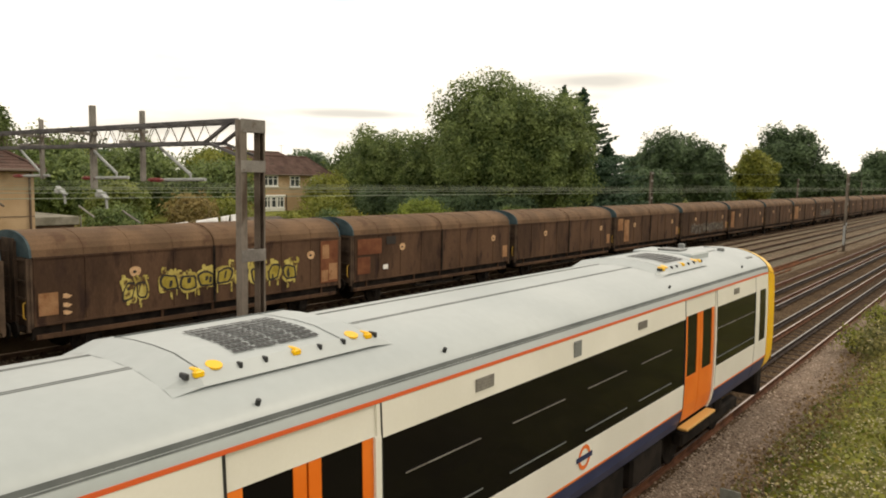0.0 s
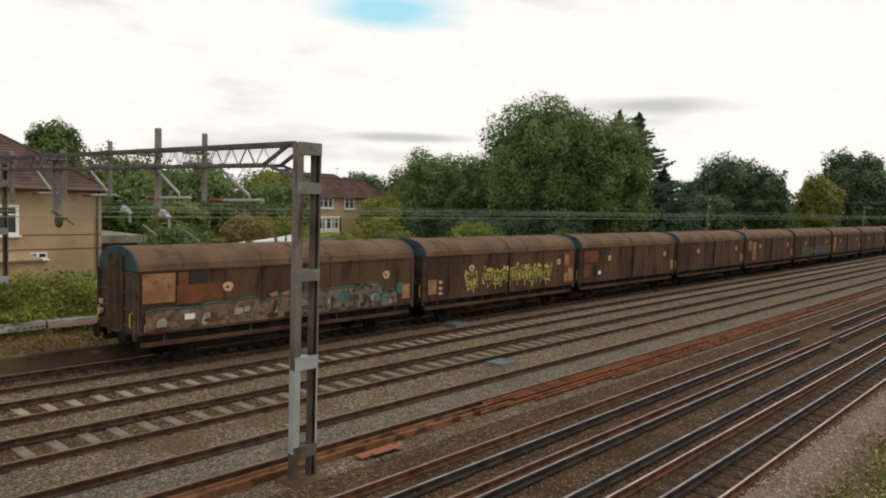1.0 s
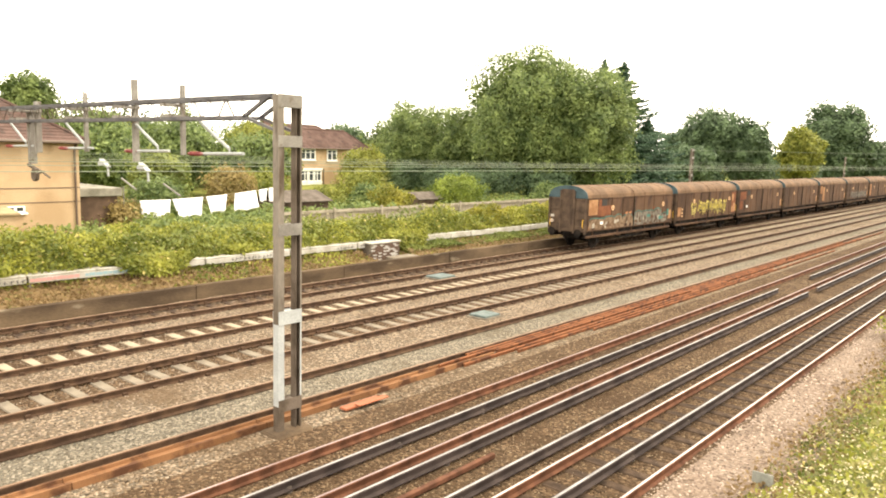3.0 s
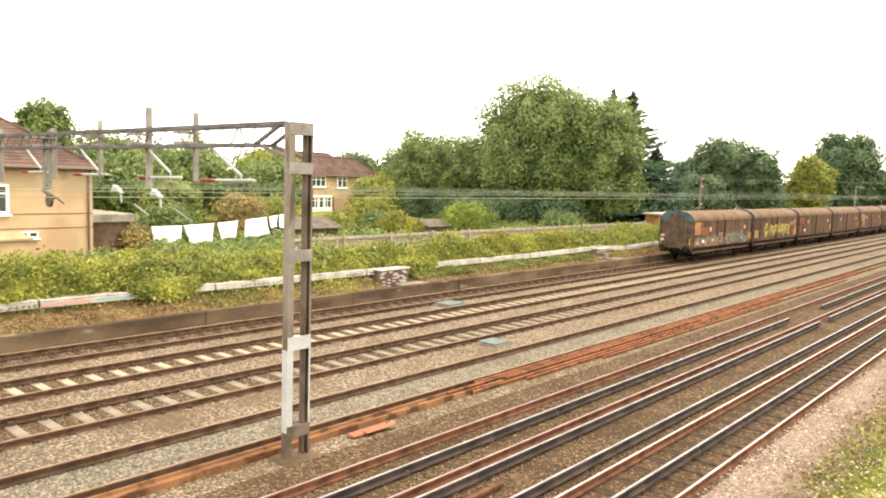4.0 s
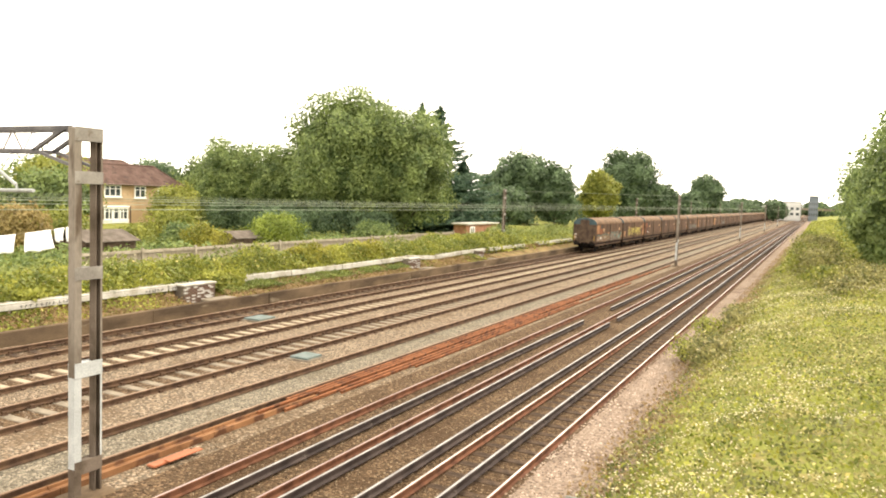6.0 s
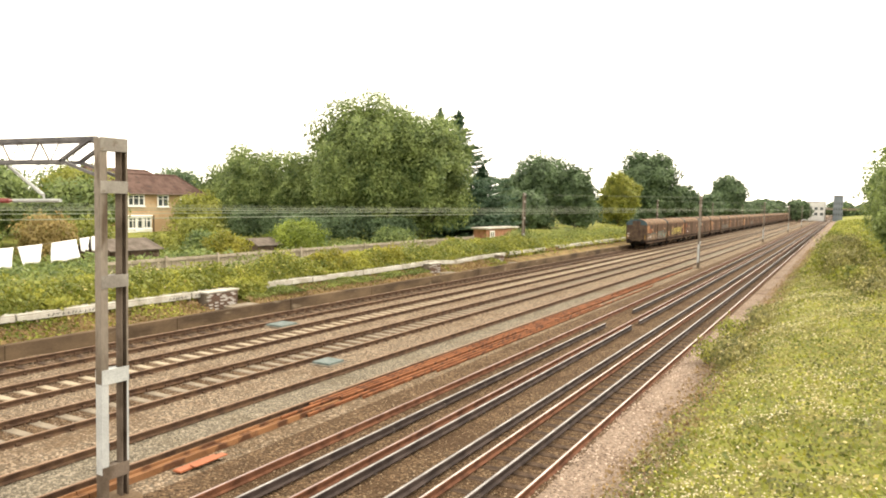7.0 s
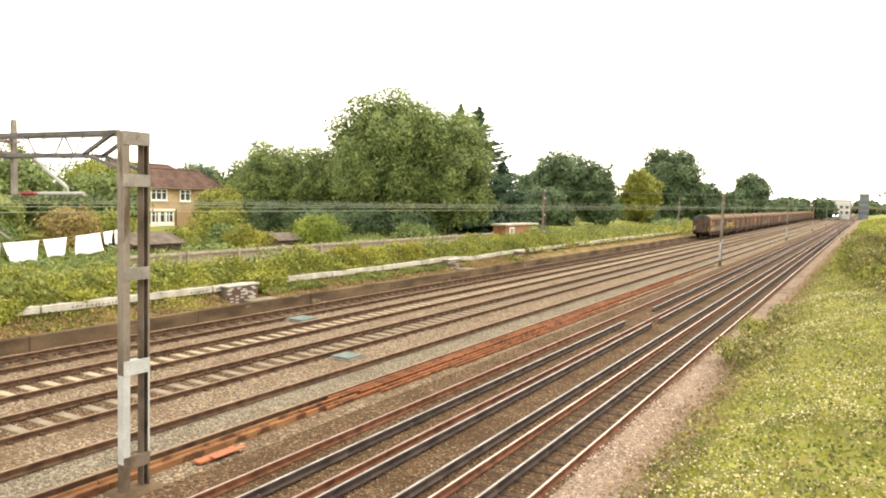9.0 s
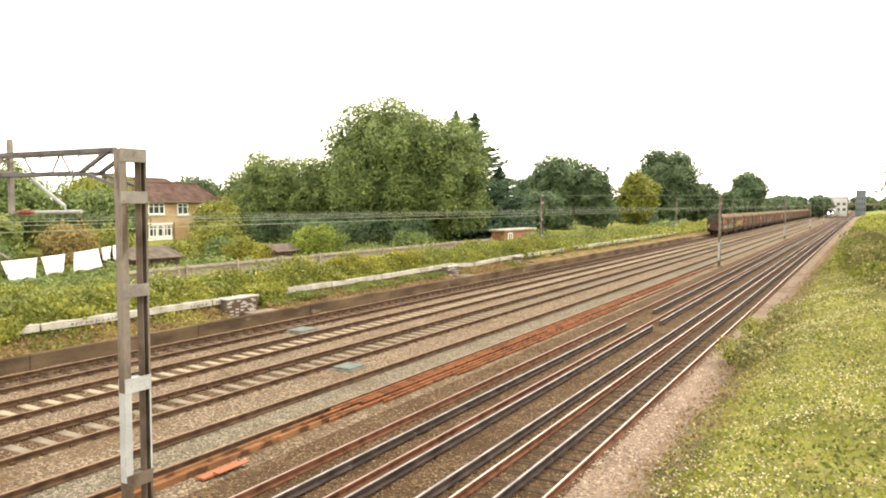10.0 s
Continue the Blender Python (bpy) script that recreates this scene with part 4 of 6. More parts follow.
def letters(parent, y0, y1, z0, z1, n, fill, edge, seed, label, heart=None):
    """Unreadable spray lettering: plain rounded blocks with heavy outlines, each overlapping the next."""
    rng = random.Random(seed)
    step = (y1 - y0) / n
    for i in range(n):
        yc, zc = y0 + step * (i + 0.5) + rng.uniform(-0.06, 0.06) * step, (z0 + z1) / 2 + rng.uniform(-0.10, 0.10) * (z1 - z0)
        ry, rz = step * rng.uniform(0.46, 0.58), (z1 - z0) / 2 * rng.uniform(0.78, 1.02)
        b = blob(yc, zc, ry, rz, rng)
        lift = 0.026 + 0.004 * (i % 3)
        decal("spray_fill", fill, parent, [b], lift, label)
        inner = blob(yc + rng.uniform(-0.08, 0.08) * ry, zc - 0.08 * rz, ry * 0.80, rz * 0.82, rng)
        decal("spray_heart", heart or fill, parent, [inner], lift + 0.001)
        part("spray_outline", ring_band(inner, 0.76, lift + 0.002), edge, parent)
        for j in range(rng.randint(1, 2)):
            decal("spray_counter", edge, parent, [blob(yc + rng.uniform(-0.4, 0.4) * ry, zc + rng.uniform(-0.6, 0.3) * rz, ry * rng.uniform(0.08, 0.20), rz * rng.uniform(0.15, 0.45), rng, 12)], lift + 0.0026 + 0.0005 * j)
        for j in range(3):
            decal("spray_fleck", fill, parent, [blob(yc + rng.uniform(-1, 1) * ry, zc + rz * rng.uniform(0.85, 1.2), rng.uniform(0.04, 0.11), rng.uniform(0.05, 0.13), rng, 9)], lift + (0.0004, 0.0007, 0.0013)[j])
        for j in range(2):
            yd, wd = yc + rng.uniform(-0.8, 0.8) * ry, rng.uniform(0.015, 0.05)
            decal("spray_drip", fill, parent, [rect(yd - wd, yd + wd, max(1.18, zc - rz * rng.uniform(1.1, 1.9)), zc - rz * 0.75)], lift - 0.001 - 0.0006 * j)


def arches(parent, spans, fill, line, seed, label, foot=1.175):
    """A run of overlapping arched spray shapes standing on the wagon's lower edge."""
    rng = random.Random(seed)
    for i, (y0, y1, zt, low) in enumerate(spans):
        n = 18
        curve = []
        for k in range(n + 1):
            u = k / n
            curve.append((0, y0 + (y1 - y0) * u, low + (zt - low) * max(0.0, math.sin(math.pi * u)) ** 0.45 + 0.02 * math.sin(7 * u + i)))
        lift = 0.026 + 0.012 * (i % 2)
        decal("spray_fill", fill, parent, [[(0, y0, foot)] + [(0, y1, foot)] + list(reversed(curve))], lift, label)
        for nm, mat, up, dn, more in (("spray_line", line, 0.04, 0.0, 0.001), ("spray_shade", DARK_SPRAY, 0.0, 0.035, 0.0012)):
            sh = Shape()
            for (_, ya, za), (_, yb, zb) in zip(curve, curve[1:]):
                sh.face([(HW + lift + more, ya, za - dn), (HW + lift + more, yb, zb - dn), (HW + lift + more, yb, zb + up), (HW + lift + more, ya, za + up)])
            part(nm, sh, mat, parent)
        for j in range(2):
            yd, h = rng.uniform(y0 + 0.1, y1 - 0.1), zt - foot
            decal("spray_stroke", rng.choice((TEAL_SPRAY, SILVER_SPRAY, SILVER_SPRAY, WAGON_SIDE)), parent, [blob(yd, foot + h * rng.uniform(0.25, 0.6), rng.uniform(0.04, 0.2), h * rng.uniform(0.10, 0.28), rng, 12)], lift + 0.0025 + 0.001 * j)
        for j in range(2):
            decal("spray_wash", WAGON_SIDE, parent, [blob(rng.uniform(y0 + 0.1, y1 - 0.1), foot + rng.uniform(0.02, 0.3), rng.uniform(0.06, 0.26), rng.uniform(0.03, 0.10), rng, 12)], lift + 0.006 + 0.001 * j)


N_WAGONS, PITCH = 34, 12.5
first = wagon()
wagons = [first] + [copy_thing(first, pose(0, 0, 0)) for _ in range(N_WAGONS - 1)]
w0 = wagons[0]
w0["label"] = "last rusty goods wagon with tan panels and teal spray paint"
decal("tan_panel", TAN, w0, [rect(0.15, 1.2, 2.05, 2.95)], 0.026, "bare tan panel")
decal("red_panel", PATCH_RED, w0, [rect(1.25, 2.85, 1.95, 2.55), rect(1.3, 1.65, 2.55, 2.95)], 0.0255, "dull red panel")
decal("dark_board", DARK_SPRAY, w0, [rect(1.68, 2.3, 2.56, 2.94)], 0.030, "dark label board")
decal("white_label", plain("white label", (0.75, 0.73, 0.7), 0.6), w0, [rect(1.5, 1.85, 1.46, 1.64)], 0.060)
decal("tan_wash", TAN, w0, [rect(0.2, 3.0, 1.18, 1.42)], 0.0258, "orange tan worn lower edge")
arches(w0, [(0.25, 2.1, 1.84, 1.76), (2.0, 3.3, 1.92, 1.70), (3.2, 4.4, 1.98, 1.55), (4.3, 5.78, 1.95, 1.60)], BEIGE_SPRAY, TEAL_SPRAY, 3, "worn silver and teal spray paint")
arches(w0, [(5.95, 7.2, 2.08, 1.75), (7.05, 8.75, 2.06, 1.92), (8.6, 10.05, 2.16, 1.6), (9.95, 10.8, 1.80, 1.5)], GREY_SPRAY, TEAL_SPRAY, 8, "worn silver and teal spray paint")
decal("teal_patch", TEAL_SPRAY, w0, [blob(10.93, 1.82, 0.17, 0.24, random.Random(4), 14), rect(7.75, 8.25, 1.62, 1.80), blob(9.7, 1.5, 0.2, 0.12, random.Random(5), 12)], 0.0500, "teal spray patch")
decal("red_patch", PATCH_RED, w0, [blob(8.7, 2.2, 0.18, 0.07, random.Random(6), 12)], 0.052)
decal("orange_spray", plain("orange spray", (0.32, 0.13, 0.05), 0.7), w0, [disc_pts(y, 2.02, 0.18, 0.08, 12, 0.25, y) for y in (4.85, 5.35)], 0.051)
tl = Shape()
tl.bar((-0.98, -0.05, 1.62), (-0.98, -0.16, 1.62), 0.11, 12)
part("tail_lamp", tl, plain("pale lamp lens", (0.42, 0.33, 0.26), 0.4), w0, "pale round tail lamp")
tl = Shape()
tl.soft(-1.1, -0.86, -0.10, -0.05, 1.85, 2.0, 0.01)
part("lamp_plate", tl, plain("white plate", (0.36, 0.32, 0.28), 0.6), w0)
w1 = wagons[1]
w1["label"] = "rusty goods wagon with bulbous yellow spray lettering"
decal("tan_panel", TAN, w1, [rect(0.18, 0.72, 1.38, 2.02)], 0.026, "bare tan panel")
decal("pale_scrawl", DISC, w1, [disc_pts(0.95, z, 0.13, 0.07, 8, 0.3, z) for z in (1.4, 1.62, 1.88)], 0.026)
letters(w1, 2.6, 3.5, 1.45, 2.12, 2, YELLOW_SPRAY, DARK_SPRAY, 5, "yellow spray lettering")
letters(w1, 3.8, 9.5, 1.52, 2.32, 8, YELLOW_SPRAY, DARK_SPRAY, 6, "bulbous yellow spray lettering", OLIVE_SPRAY)
decal("tan_panel", TAN, w1, [rect(10.75, 11.1, 1.3, 1.75), rect(11.15, 11.6, 1.35, 2.0), rect(10.8, 11.15, 2.2, 2.75)], 0.026, "tan repair panels")
decal("red_panel", PATCH_RED, w1, [rect(10.7, 11.62, 1.25, 2.9)], 0.0245, "dull red panel")
w2 = wagons[2]
decal("red_panel", PATCH_RED, w2, [rect(0.25, 1.0, 1.4, 2.1), rect(0.25, 1.7, 2.2, 2.85)], 0.0245, "dull red panel")
decal("dark_board", DARK_SPRAY, w2, [rect(2.0, 2.6, 2.56, 2.9)], 0.030, "dark label board")
decal("white_label", plain("white label", (0.75, 0.73, 0.7), 0.6), w2, [rect(1.8, 2.1, 1.50, 1.70)], 0.036)
w4 = wagons[4]
decal("tan_panel", TAN, w4, [rect(0.3, 1.1, 2.1, 2.9), rect(1.3, 2.1, 1.3, 2.8)], 0.026, "orange tan panels")
letters(wagons[5], 2.0, 10.5, 1.2, 2.0, 9, GREY_SPRAY, DARK_SPRAY, 12, "pale spray lettering")
decal("tan_panel", TAN, wagons[6], [rect(0.3, 1.3, 1.3, 2.8)], 0.026, "orange tan panel")
letters(wagons[9], 3.0, 9.5, 1.2, 2.0, 6, GREY_SPRAY, DARK_SPRAY, 14, "pale spray lettering")
decal("tan_panel", TAN, wagons[8], [rect(0.4, 2.3, 1.3, 2.8)], 0.026, "orange tan panel")

# ---- passenger unit ----
UNIT_ROOF = surface("pale grey unit roof", (0.325, 0.362, 0.372), (0.365, 0.402, 0.41), 0.42, 0.5, 9, bump=0.0, grainy=0.06)
UNIT_WHITE = surface("cream white paint", (0.66, 0.64, 0.58), (0.72, 0.70, 0.64), 0.4, 0.8, 30, bump=0.02, grainy=0.06)
UNIT_ORANGE = surface("orange door paint", (0.72, 0.15, 0.015), (0.80, 0.19, 0.025), 0.35, 1.5, 30, bump=0.02, grainy=0.06)
UNIT_BLUE = surface("dark blue skirt paint", (0.015, 0.028, 0.085), (0.03, 0.045, 0.11), 0.4, 1.5, 30, bump=0.03, grainy=0.06)
UNIT_YELLOW = surface("yellow end paint", (0.78, 0.42, 0.006), (0.85, 0.5, 0.012), 0.35, 1.5, 30, bump=0.02, grainy=0.06)
UNIT_GLASS = plain("dark tinted glass", (0.006, 0.005, 0.005), 0.10)
UNIT_GLASS.node_tree.nodes["Principled BSDF"].inputs["Specular IOR Level"].default_value = 0.13
UNIT_GASKET = plain("black gasket", (0.012, 0.012, 0.012), 0.6)
UNIT_GREY = surface("dark grey roof stripe", (0.12, 0.13, 0.13), (0.18, 0.19, 0.19), 0.5, 2, 30, bump=0.03, grainy=0.06)
UNIT_LINE = surface("grey roof edge line", (0.075, 0.085, 0.085), (0.11, 0.12, 0.12), 0.6, 2, 30, bump=0.0, grainy=0.06)
STRIPE_RED = plain("orange red stripe", (0.62, 0.10, 0.025), 0.45)
STEP_TAN = plain("worn yellow step edge", (0.50, 0.27, 0.07), 0.6)
GRILLE = plain("dark grille", (0.02, 0.022, 0.024), 0.6)
SIDE = [(1.24, 1.02), (1.315, 1.20), (1.35, 1.42), (1.36, 1.85), (1.355, 2.4), (1.335, 3.02), (1.31, 3.40)]
ARC = [(1.31, 3.40), (1.285, 3.50), (1.20, 3.60), (1.02, 3.71), (0.76, 3.80), (0.42, 3.865), (0.0, 3.885)]


def side_x(z):
    for (xa, za), (xb, zb) in zip(SIDE, SIDE[1:]):
        if za <= z <= zb:
            return xa + (xb - xa) * (z - za) / (zb - za)
    return SIDE[0][0] if z < 1.1 else SIDE[-1][0]


def nose(y):
    """Narrowing and drop of the cab end."""
    k = max(0.0, (y + 1.5) / 1.7)
    return 1 - 0.07 * k ** 2.2, 0.22 * k ** 2.6


def bow(x):
    return max(0.0, 1 - (x / 1.31) ** 2)


def strip(parent, name, mat, y0, y1, z0, z1, out=0.0, sides=(1, -1), label=""):
    """A band of the car's side between two heights."""
    for sgn in sides:
        sh = Shape()
        zs = [z0] + [z for _, z in SIDE if z0 < z < z1] + [z1]
        yy = sorted({y0, y1} | {y for y in (-1.5, -1.1, -0.8, -0.5, -0.3, -0.12) if y0 < y < y1})
        rings = []
        for y in yy:
            s, d = nose(y)
            outer = [(sgn * (side_x(z) * s + out), y, z - d * (z - 1) / 2.9) for z in zs]
            inner = [(sgn * (side_x(z) * s - 0.05), y, z - d * (z - 1) / 2.9) for z in reversed(zs)]
            rings.append(outer + inner)
        sh.loft(rings, closed=True)
        sh.face(rings[0])
        sh.face(list(reversed(rings[-1])))
        ob = part(name, sh, mat, parent, label)
    return ob


def unit():
    u = thing("passenger_train", "white passenger train with orange doors, grey roof and yellow end", "train")
    L0 = -23.2
    # roof
    full = [(-x, z) for x, z in ARC] + [(x, z) for x, z in reversed(ARC[:-1])]
    yy = [L0, -20, -16, -12, -8, -5, -3, -1.5, -1.1, -0.85, -0.62]

    def ring(y, grow=0.0):
        s, d = nose(y)
        return [(x * s * (1 + grow), y, z - d * (z - 1) / 2.9 + grow) for x, z in full]
    sh = Shape()
    back = [(x, y + 0.65 * bow(x), z) for x, y, z in ring(-0.65)]
    sh.loft([ring(y) for y in yy[:-2]] + [back])
    part("roof", sh, UNIT_ROOF, u, "pale grey roof", smooth=True)
    sh = Shape()
    rings = []
    for k in (0.0, 0.25, 0.5, 0.72, 0.88, 1.0):
        y = -0.65 + 0.85 * k
        rings.append([(x * (1 - 0.02 * k ** 4), y + (0.65 + 0.22 * k) * bow(x), z - 0.10 * k ** 4) for x, _, z in ring(y, 0.010)])
    sh.loft(rings)
    foot = [(x * 0.97, y + 0.30, 1.05) for x, y, z in rings[-1]]
    mid = [(x * 0.98, y + 0.12, 2.2) for x, y, z in rings[-1]]
    sh.loft([rings[-1], mid, foot])
    cap = part("yellow_end", sh, UNIT_YELLOW, u, "yellow painted cab end", smooth=True)
    strip(cap, "end_pillar", UNIT_YELLOW, -0.65, 0.19, 1.10, 3.40, 0.012)
    ws = Shape()
    ws.loft([[(x, 0.28 + 0.87 * bow(x), z) for x in (-0.9, -0.45, 0, 0.45, 0.9)] for z in (2.1, 2.95)])
    part("windscreen", ws, UNIT_GLASS, cap)
    strip(u, "cantrail_stripe", STRIPE_RED, L0, -0.65, 3.362, 3.40, 0.006, label="thin orange cantrail stripe")
    edge = Shape()
    for sgn in (1, -1):
        edge.loft([[(sgn * 1.293 * nose(y)[0], y, 3.485 - nose(y)[1] * 0.85), (sgn * 1.262 * nose(y)[0], y, 3.54 - nose(y)[1] * 0.86)] for y in yy])
    part("roof_line", edge, UNIT_LINE, u, "dark grey line along the roof edge")
    # doors at A and B
    DOORS = ((-15.72, -14.08), (-6.15, -4.50))
    solid = [(L0, DOORS[0][0]), (DOORS[0][1], DOORS[1][0]), (DOORS[1][1], -0.65)]
    for y0, y1 in solid:
        strip(u, "upper_panel", UNIT_WHITE, y0, y1, 3.03, 3.37)
        strip(u, "lower_panel", UNIT_WHITE, y0, y1, 1.42, 1.86)
    strip(u, "waist_line", UNIT_ORANGE, DOORS[0][1], DOORS[1][0], 1.385, 1.418, 0.004, label="thin orange line above the skirt")
    strip(u, "waist_line", UNIT_ORANGE, DOORS[1][1], -0.65, 1.385, 1.418, 0.004)
    strip(u, "waist_line", UNIT_ORANGE, L0, DOORS[0][0], 1.385, 1.418, 0.004)
    strip(u, "skirt", UNIT_BLUE, L0, DOORS[0][0], 1.03, 1.383)
    strip(u, "skirt", UNIT_BLUE, DOORS[0][1], DOORS[1][0], 1.03, 1.383)
    strip(u, "skirt", UNIT_BLUE, DOORS[1][1], -0.65, 1.03, 1.383, label="dark blue skirt panel")
    for y0, y1 in ((-22.4, DOORS[0][0] - 0.06), (DOORS[0][1] + 0.04, DOORS[1][0] - 0.06), (DOORS[1][1] + 0.10, -1.72)):
        strip(u, "window_band", UNIT_GLASS, y0, y1, 1.86, 3.03, -0.006, label="continuous dark tinted window band")
    strip(u, "body_pillar", UNIT_WHITE, L0, -22.4, 1.86, 3.03)
    strip(u, "body_pillar", UNIT_WHITE, -1.72, -1.42, 1.86, 3.03)
    strip(u, "body_pillar", UNIT_WHITE, -0.88, -0.65, 1.86, 3.03)
    strip(u, "cab_window", UNIT_GLASS, -1.42, -0.88, 1.86, 3.03, -0.004)
    strip(u, "cab_door_seam", UNIT_GASKET, -1.765, -1.748, 1.10, 3.36, 0.003)
    # window frames: opening lights in the band
    for y in (-13.2, -11.3, -9.4, -7.6, -3.9, -2.6, -21.5, -19.6, -17.7):
        for sgn in (1, -1):
            fr = Shape()
            x = sgn * 1.352
            fr.box(min(x, x + sgn * 0.008), max(x, x + sgn * 0.008), y - 0.5, y + 0.75, 2.60, 2.612)
            part("window_bar", fr, STEEL_GREY, u)
            fr = Shape()
            xl = sgn * 1.362
            fr.box(min(xl, xl + sgn * 0.005), max(xl, xl + sgn * 0.005), y - 0.55, y + 0.8, 2.02, 2.036)
            part("pane_edge", fr, UNIT_GREY, u)
    for y0, y1 in DOORS:
        yc = (y0 + y1) / 2
        strip(u, "door_header", UNIT_WHITE, y0, y1, 3.06, 3.37, -0.02)
        for a, b in ((y0 + 0.03, yc - 0.012), (yc + 0.012, y1 - 0.03)):
            for sgn in (1, -1):
                leaf = strip(u, "door_leaf", UNIT_ORANGE, a, b, 1.10, 1.95, -0.025, (sgn,), "orange sliding door leaf")
                strip(leaf, "door_stile", UNIT_ORANGE, a, a + 0.14, 1.951, 3.055, -0.025, (sgn,))
                strip(leaf, "door_stile", UNIT_ORANGE, b - 0.14, b, 1.951, 3.055, -0.025, (sgn,))
                strip(leaf, "door_glass", UNIT_GLASS, a + 0.141, b - 0.141, 1.951, 3.055, -0.034, (sgn,))
        for sgn in (1, -1):
            strip(u, "door_jamb", UNIT_GASKET, y0 - 0.014, y0 + 0.014, 1.06, 3.36, 0.004, (sgn,))
            strip(u, "door_jamb", UNIT_WHITE, y1 - 0.03, y1 + 0.05, 1.06, 3.06, 0.004, (sgn,), "pale door jamb")
            strip(u, "door_jamb", UNIT_GASKET, y1 + 0.05, y1 + 0.07, 1.06, 3.36, 0.004, (sgn,))
            stp = Shape()
            stp.soft(min(sgn * 1.25, sgn * 1.44), max(sgn * 1.25, sgn * 1.44), y0 + 0.05, y1 - 0.05, 1.0, 1.05, 0.012)
            part("door_step", stp, STEP_TAN, u, "yellow edged door step")
    # vents and badge on the white band
    for y, z0, z1, hw, m in ((-12.36, 3.13, 3.27, 0.17, STEEL_GREY), (-10.2, 3.10, 3.31, 0.10, UNIT_GREY), (-8.05, 3.15, 3.27, 0.16, STEEL_GREY), (-3.2, 3.15, 3.27, 0.16, STEEL_GREY), (-17.6, 3.13, 3.27, 0.17, STEEL_GREY)):
        for sgn in (1, -1):
            v = Shape()
            x = sgn * 1.326
            v.box(min(x, x + sgn * 0.012), max(x, x + sgn * 0.012), y - hw, y + hw, z0, z1)
            for k in range(4):
                zz = z0 + (z1 - z0) * (k + 0.5) / 4
                v.box(min(x, x + sgn * 0.017), max(x, x + sgn * 0.017), y - hw + 0.01, y + hw - 0.01, zz - 0.006, zz + 0.006)
            part("side_vent", v, m, u, "small grey side vent")
    ringm = plain("badge orange", (0.75, 0.16, 0.03), 0.4)
    bx = 1.362
    b = Shape()
    n = 20
    for i in range(n):
        a0, a1 = 2 * math.pi * i / n, 2 * math.pi * (i + 1) / n
        b.face([(bx, -9.95 + r * math.cos(a), 1.66 + r * math.sin(a)) for r, a in ((0.12, a0), (0.175, a0), (0.175, a1), (0.12, a1))])
    part("badge_ring", b, ringm, u, "round orange badge with a blue bar")
    b = Shape()
    b.box(1.36, 1.366, -9.95 - 0.23, -9.95 + 0.23, 1.625, 1.695)
    part("badge_bar", b, UNIT_BLUE, u)
    # roof pods with grilles
    def arc_z(x):
        x = abs(x)
        for (xa, za), (xb, zb) in zip(ARC, ARC[1:]):
            if xb <= x <= xa:
                return za + (zb - za) * (xa - x) / (xa - xb)
        return 3.4

    def pod(y0, y1):
        px = [-0.92, -0.80, -0.45, -0.15, 0.15, 0.45, 0.80, 0.92]
        sh = Shape()
        rings = []
        for y, up in ((y0 - 0.28, 0.004), (y0, 0.10), (y1, 0.10), (y1 + 0.28, 0.004)):
            rings.append([(x, y, arc_z(x) + up * (1.0 if abs(x) < 0.85 else 0.3)) for x in px])
        sh.loft(rings)
        p = part("roof_pod", sh, UNIT_ROOF, u, "raised pale grey roof pod", smooth=False)
        cy = (y0 + y1) / 2
        for a in range(4):
            g = Shape()
            ya = cy - 0.50 + a * 0.245
            for q in range(9):
                xa = -0.10 + q * 0.089
                for c in range(4):
                    yb = ya + 0.008 + 0.056 * c
                    g.mesh([(x, y, arc_z(x) + 0.112) for x, y in ((xa, yb), (xa + 0.066, yb), (xa + 0.066, yb + 0.049), (xa, yb + 0.049))], [(0, 1, 2, 3)])
            part("grille", g, GRILLE, p, "dark ventilation grille")
        # latches along the lower edge: dark catches, yellow toggles and yellow discs
        for yo, nm in ((-1.06, "catch"), (-0.95, "toggle"), (-0.77, "disc"), (-0.56, "catch"), (-0.30, "catch"), (0.04, "toggle"), (0.32, "catch"), (0.62, "catch"), (0.78, "disc"), (0.95, "toggle"), (1.05, "catch")):
            l = Shape()
            z = arc_z(0.80) + 0.075
            if nm == "disc":
                l.bar((0.775, cy + yo, z + 0.020), (0.780, cy + yo, z + 0.036), 0.07, 12)
            elif nm == "toggle":
                l.soft(0.72, 0.85, cy + yo - 0.022, cy + yo + 0.022, z - 0.02, z + 0.040, 0.01)
                l.soft(0.81, 0.86, cy + yo - 0.045, cy + yo + 0.045, z - 0.03, z + 0.025, 0.01)
            else:
                l.soft(0.76, 0.86, cy + yo - 0.016, cy + yo + 0.016, z - 0.03, z + 0.022, 0.006)
            part("pod_" + nm, l, GRILLE if nm == "catch" else UNIT_YELLOW, p, {"catch": "dark pod catch", "toggle": "yellow pod toggle", "disc": "yellow round sticker"}[nm])
        # panel seams over the pod
        for yo in (y0 + 0.02, y1 - 0.35):
            sm = Shape()
            for xa, xb in zip(px[1:-1], px[2:-1]):
                sm.mesh([(xa, yo, arc_z(xa) + 0.103), (xb, yo, arc_z(xb) + 0.103), (xb, yo + 0.014, arc_z(xb) + 0.103), (xa, yo + 0.014, arc_z(xa) + 0.103)], [(0, 1, 2, 3)])
            part("pod_seam", sm, UNIT_LINE, p)
        for xo in (0.86, -0.42):
            sm = Shape()
            sm.box(xo - 0.008, xo + 0.008, y0, y1, arc_z(xo) + 0.02, arc_z(xo) + (0.05 if xo > 0 else 0.107))
            part("pod_seam", sm, UNIT_LINE, p)
    pod(-15.6, -13.7)
    pod(-6.0, -4.15)
    box = Shape()
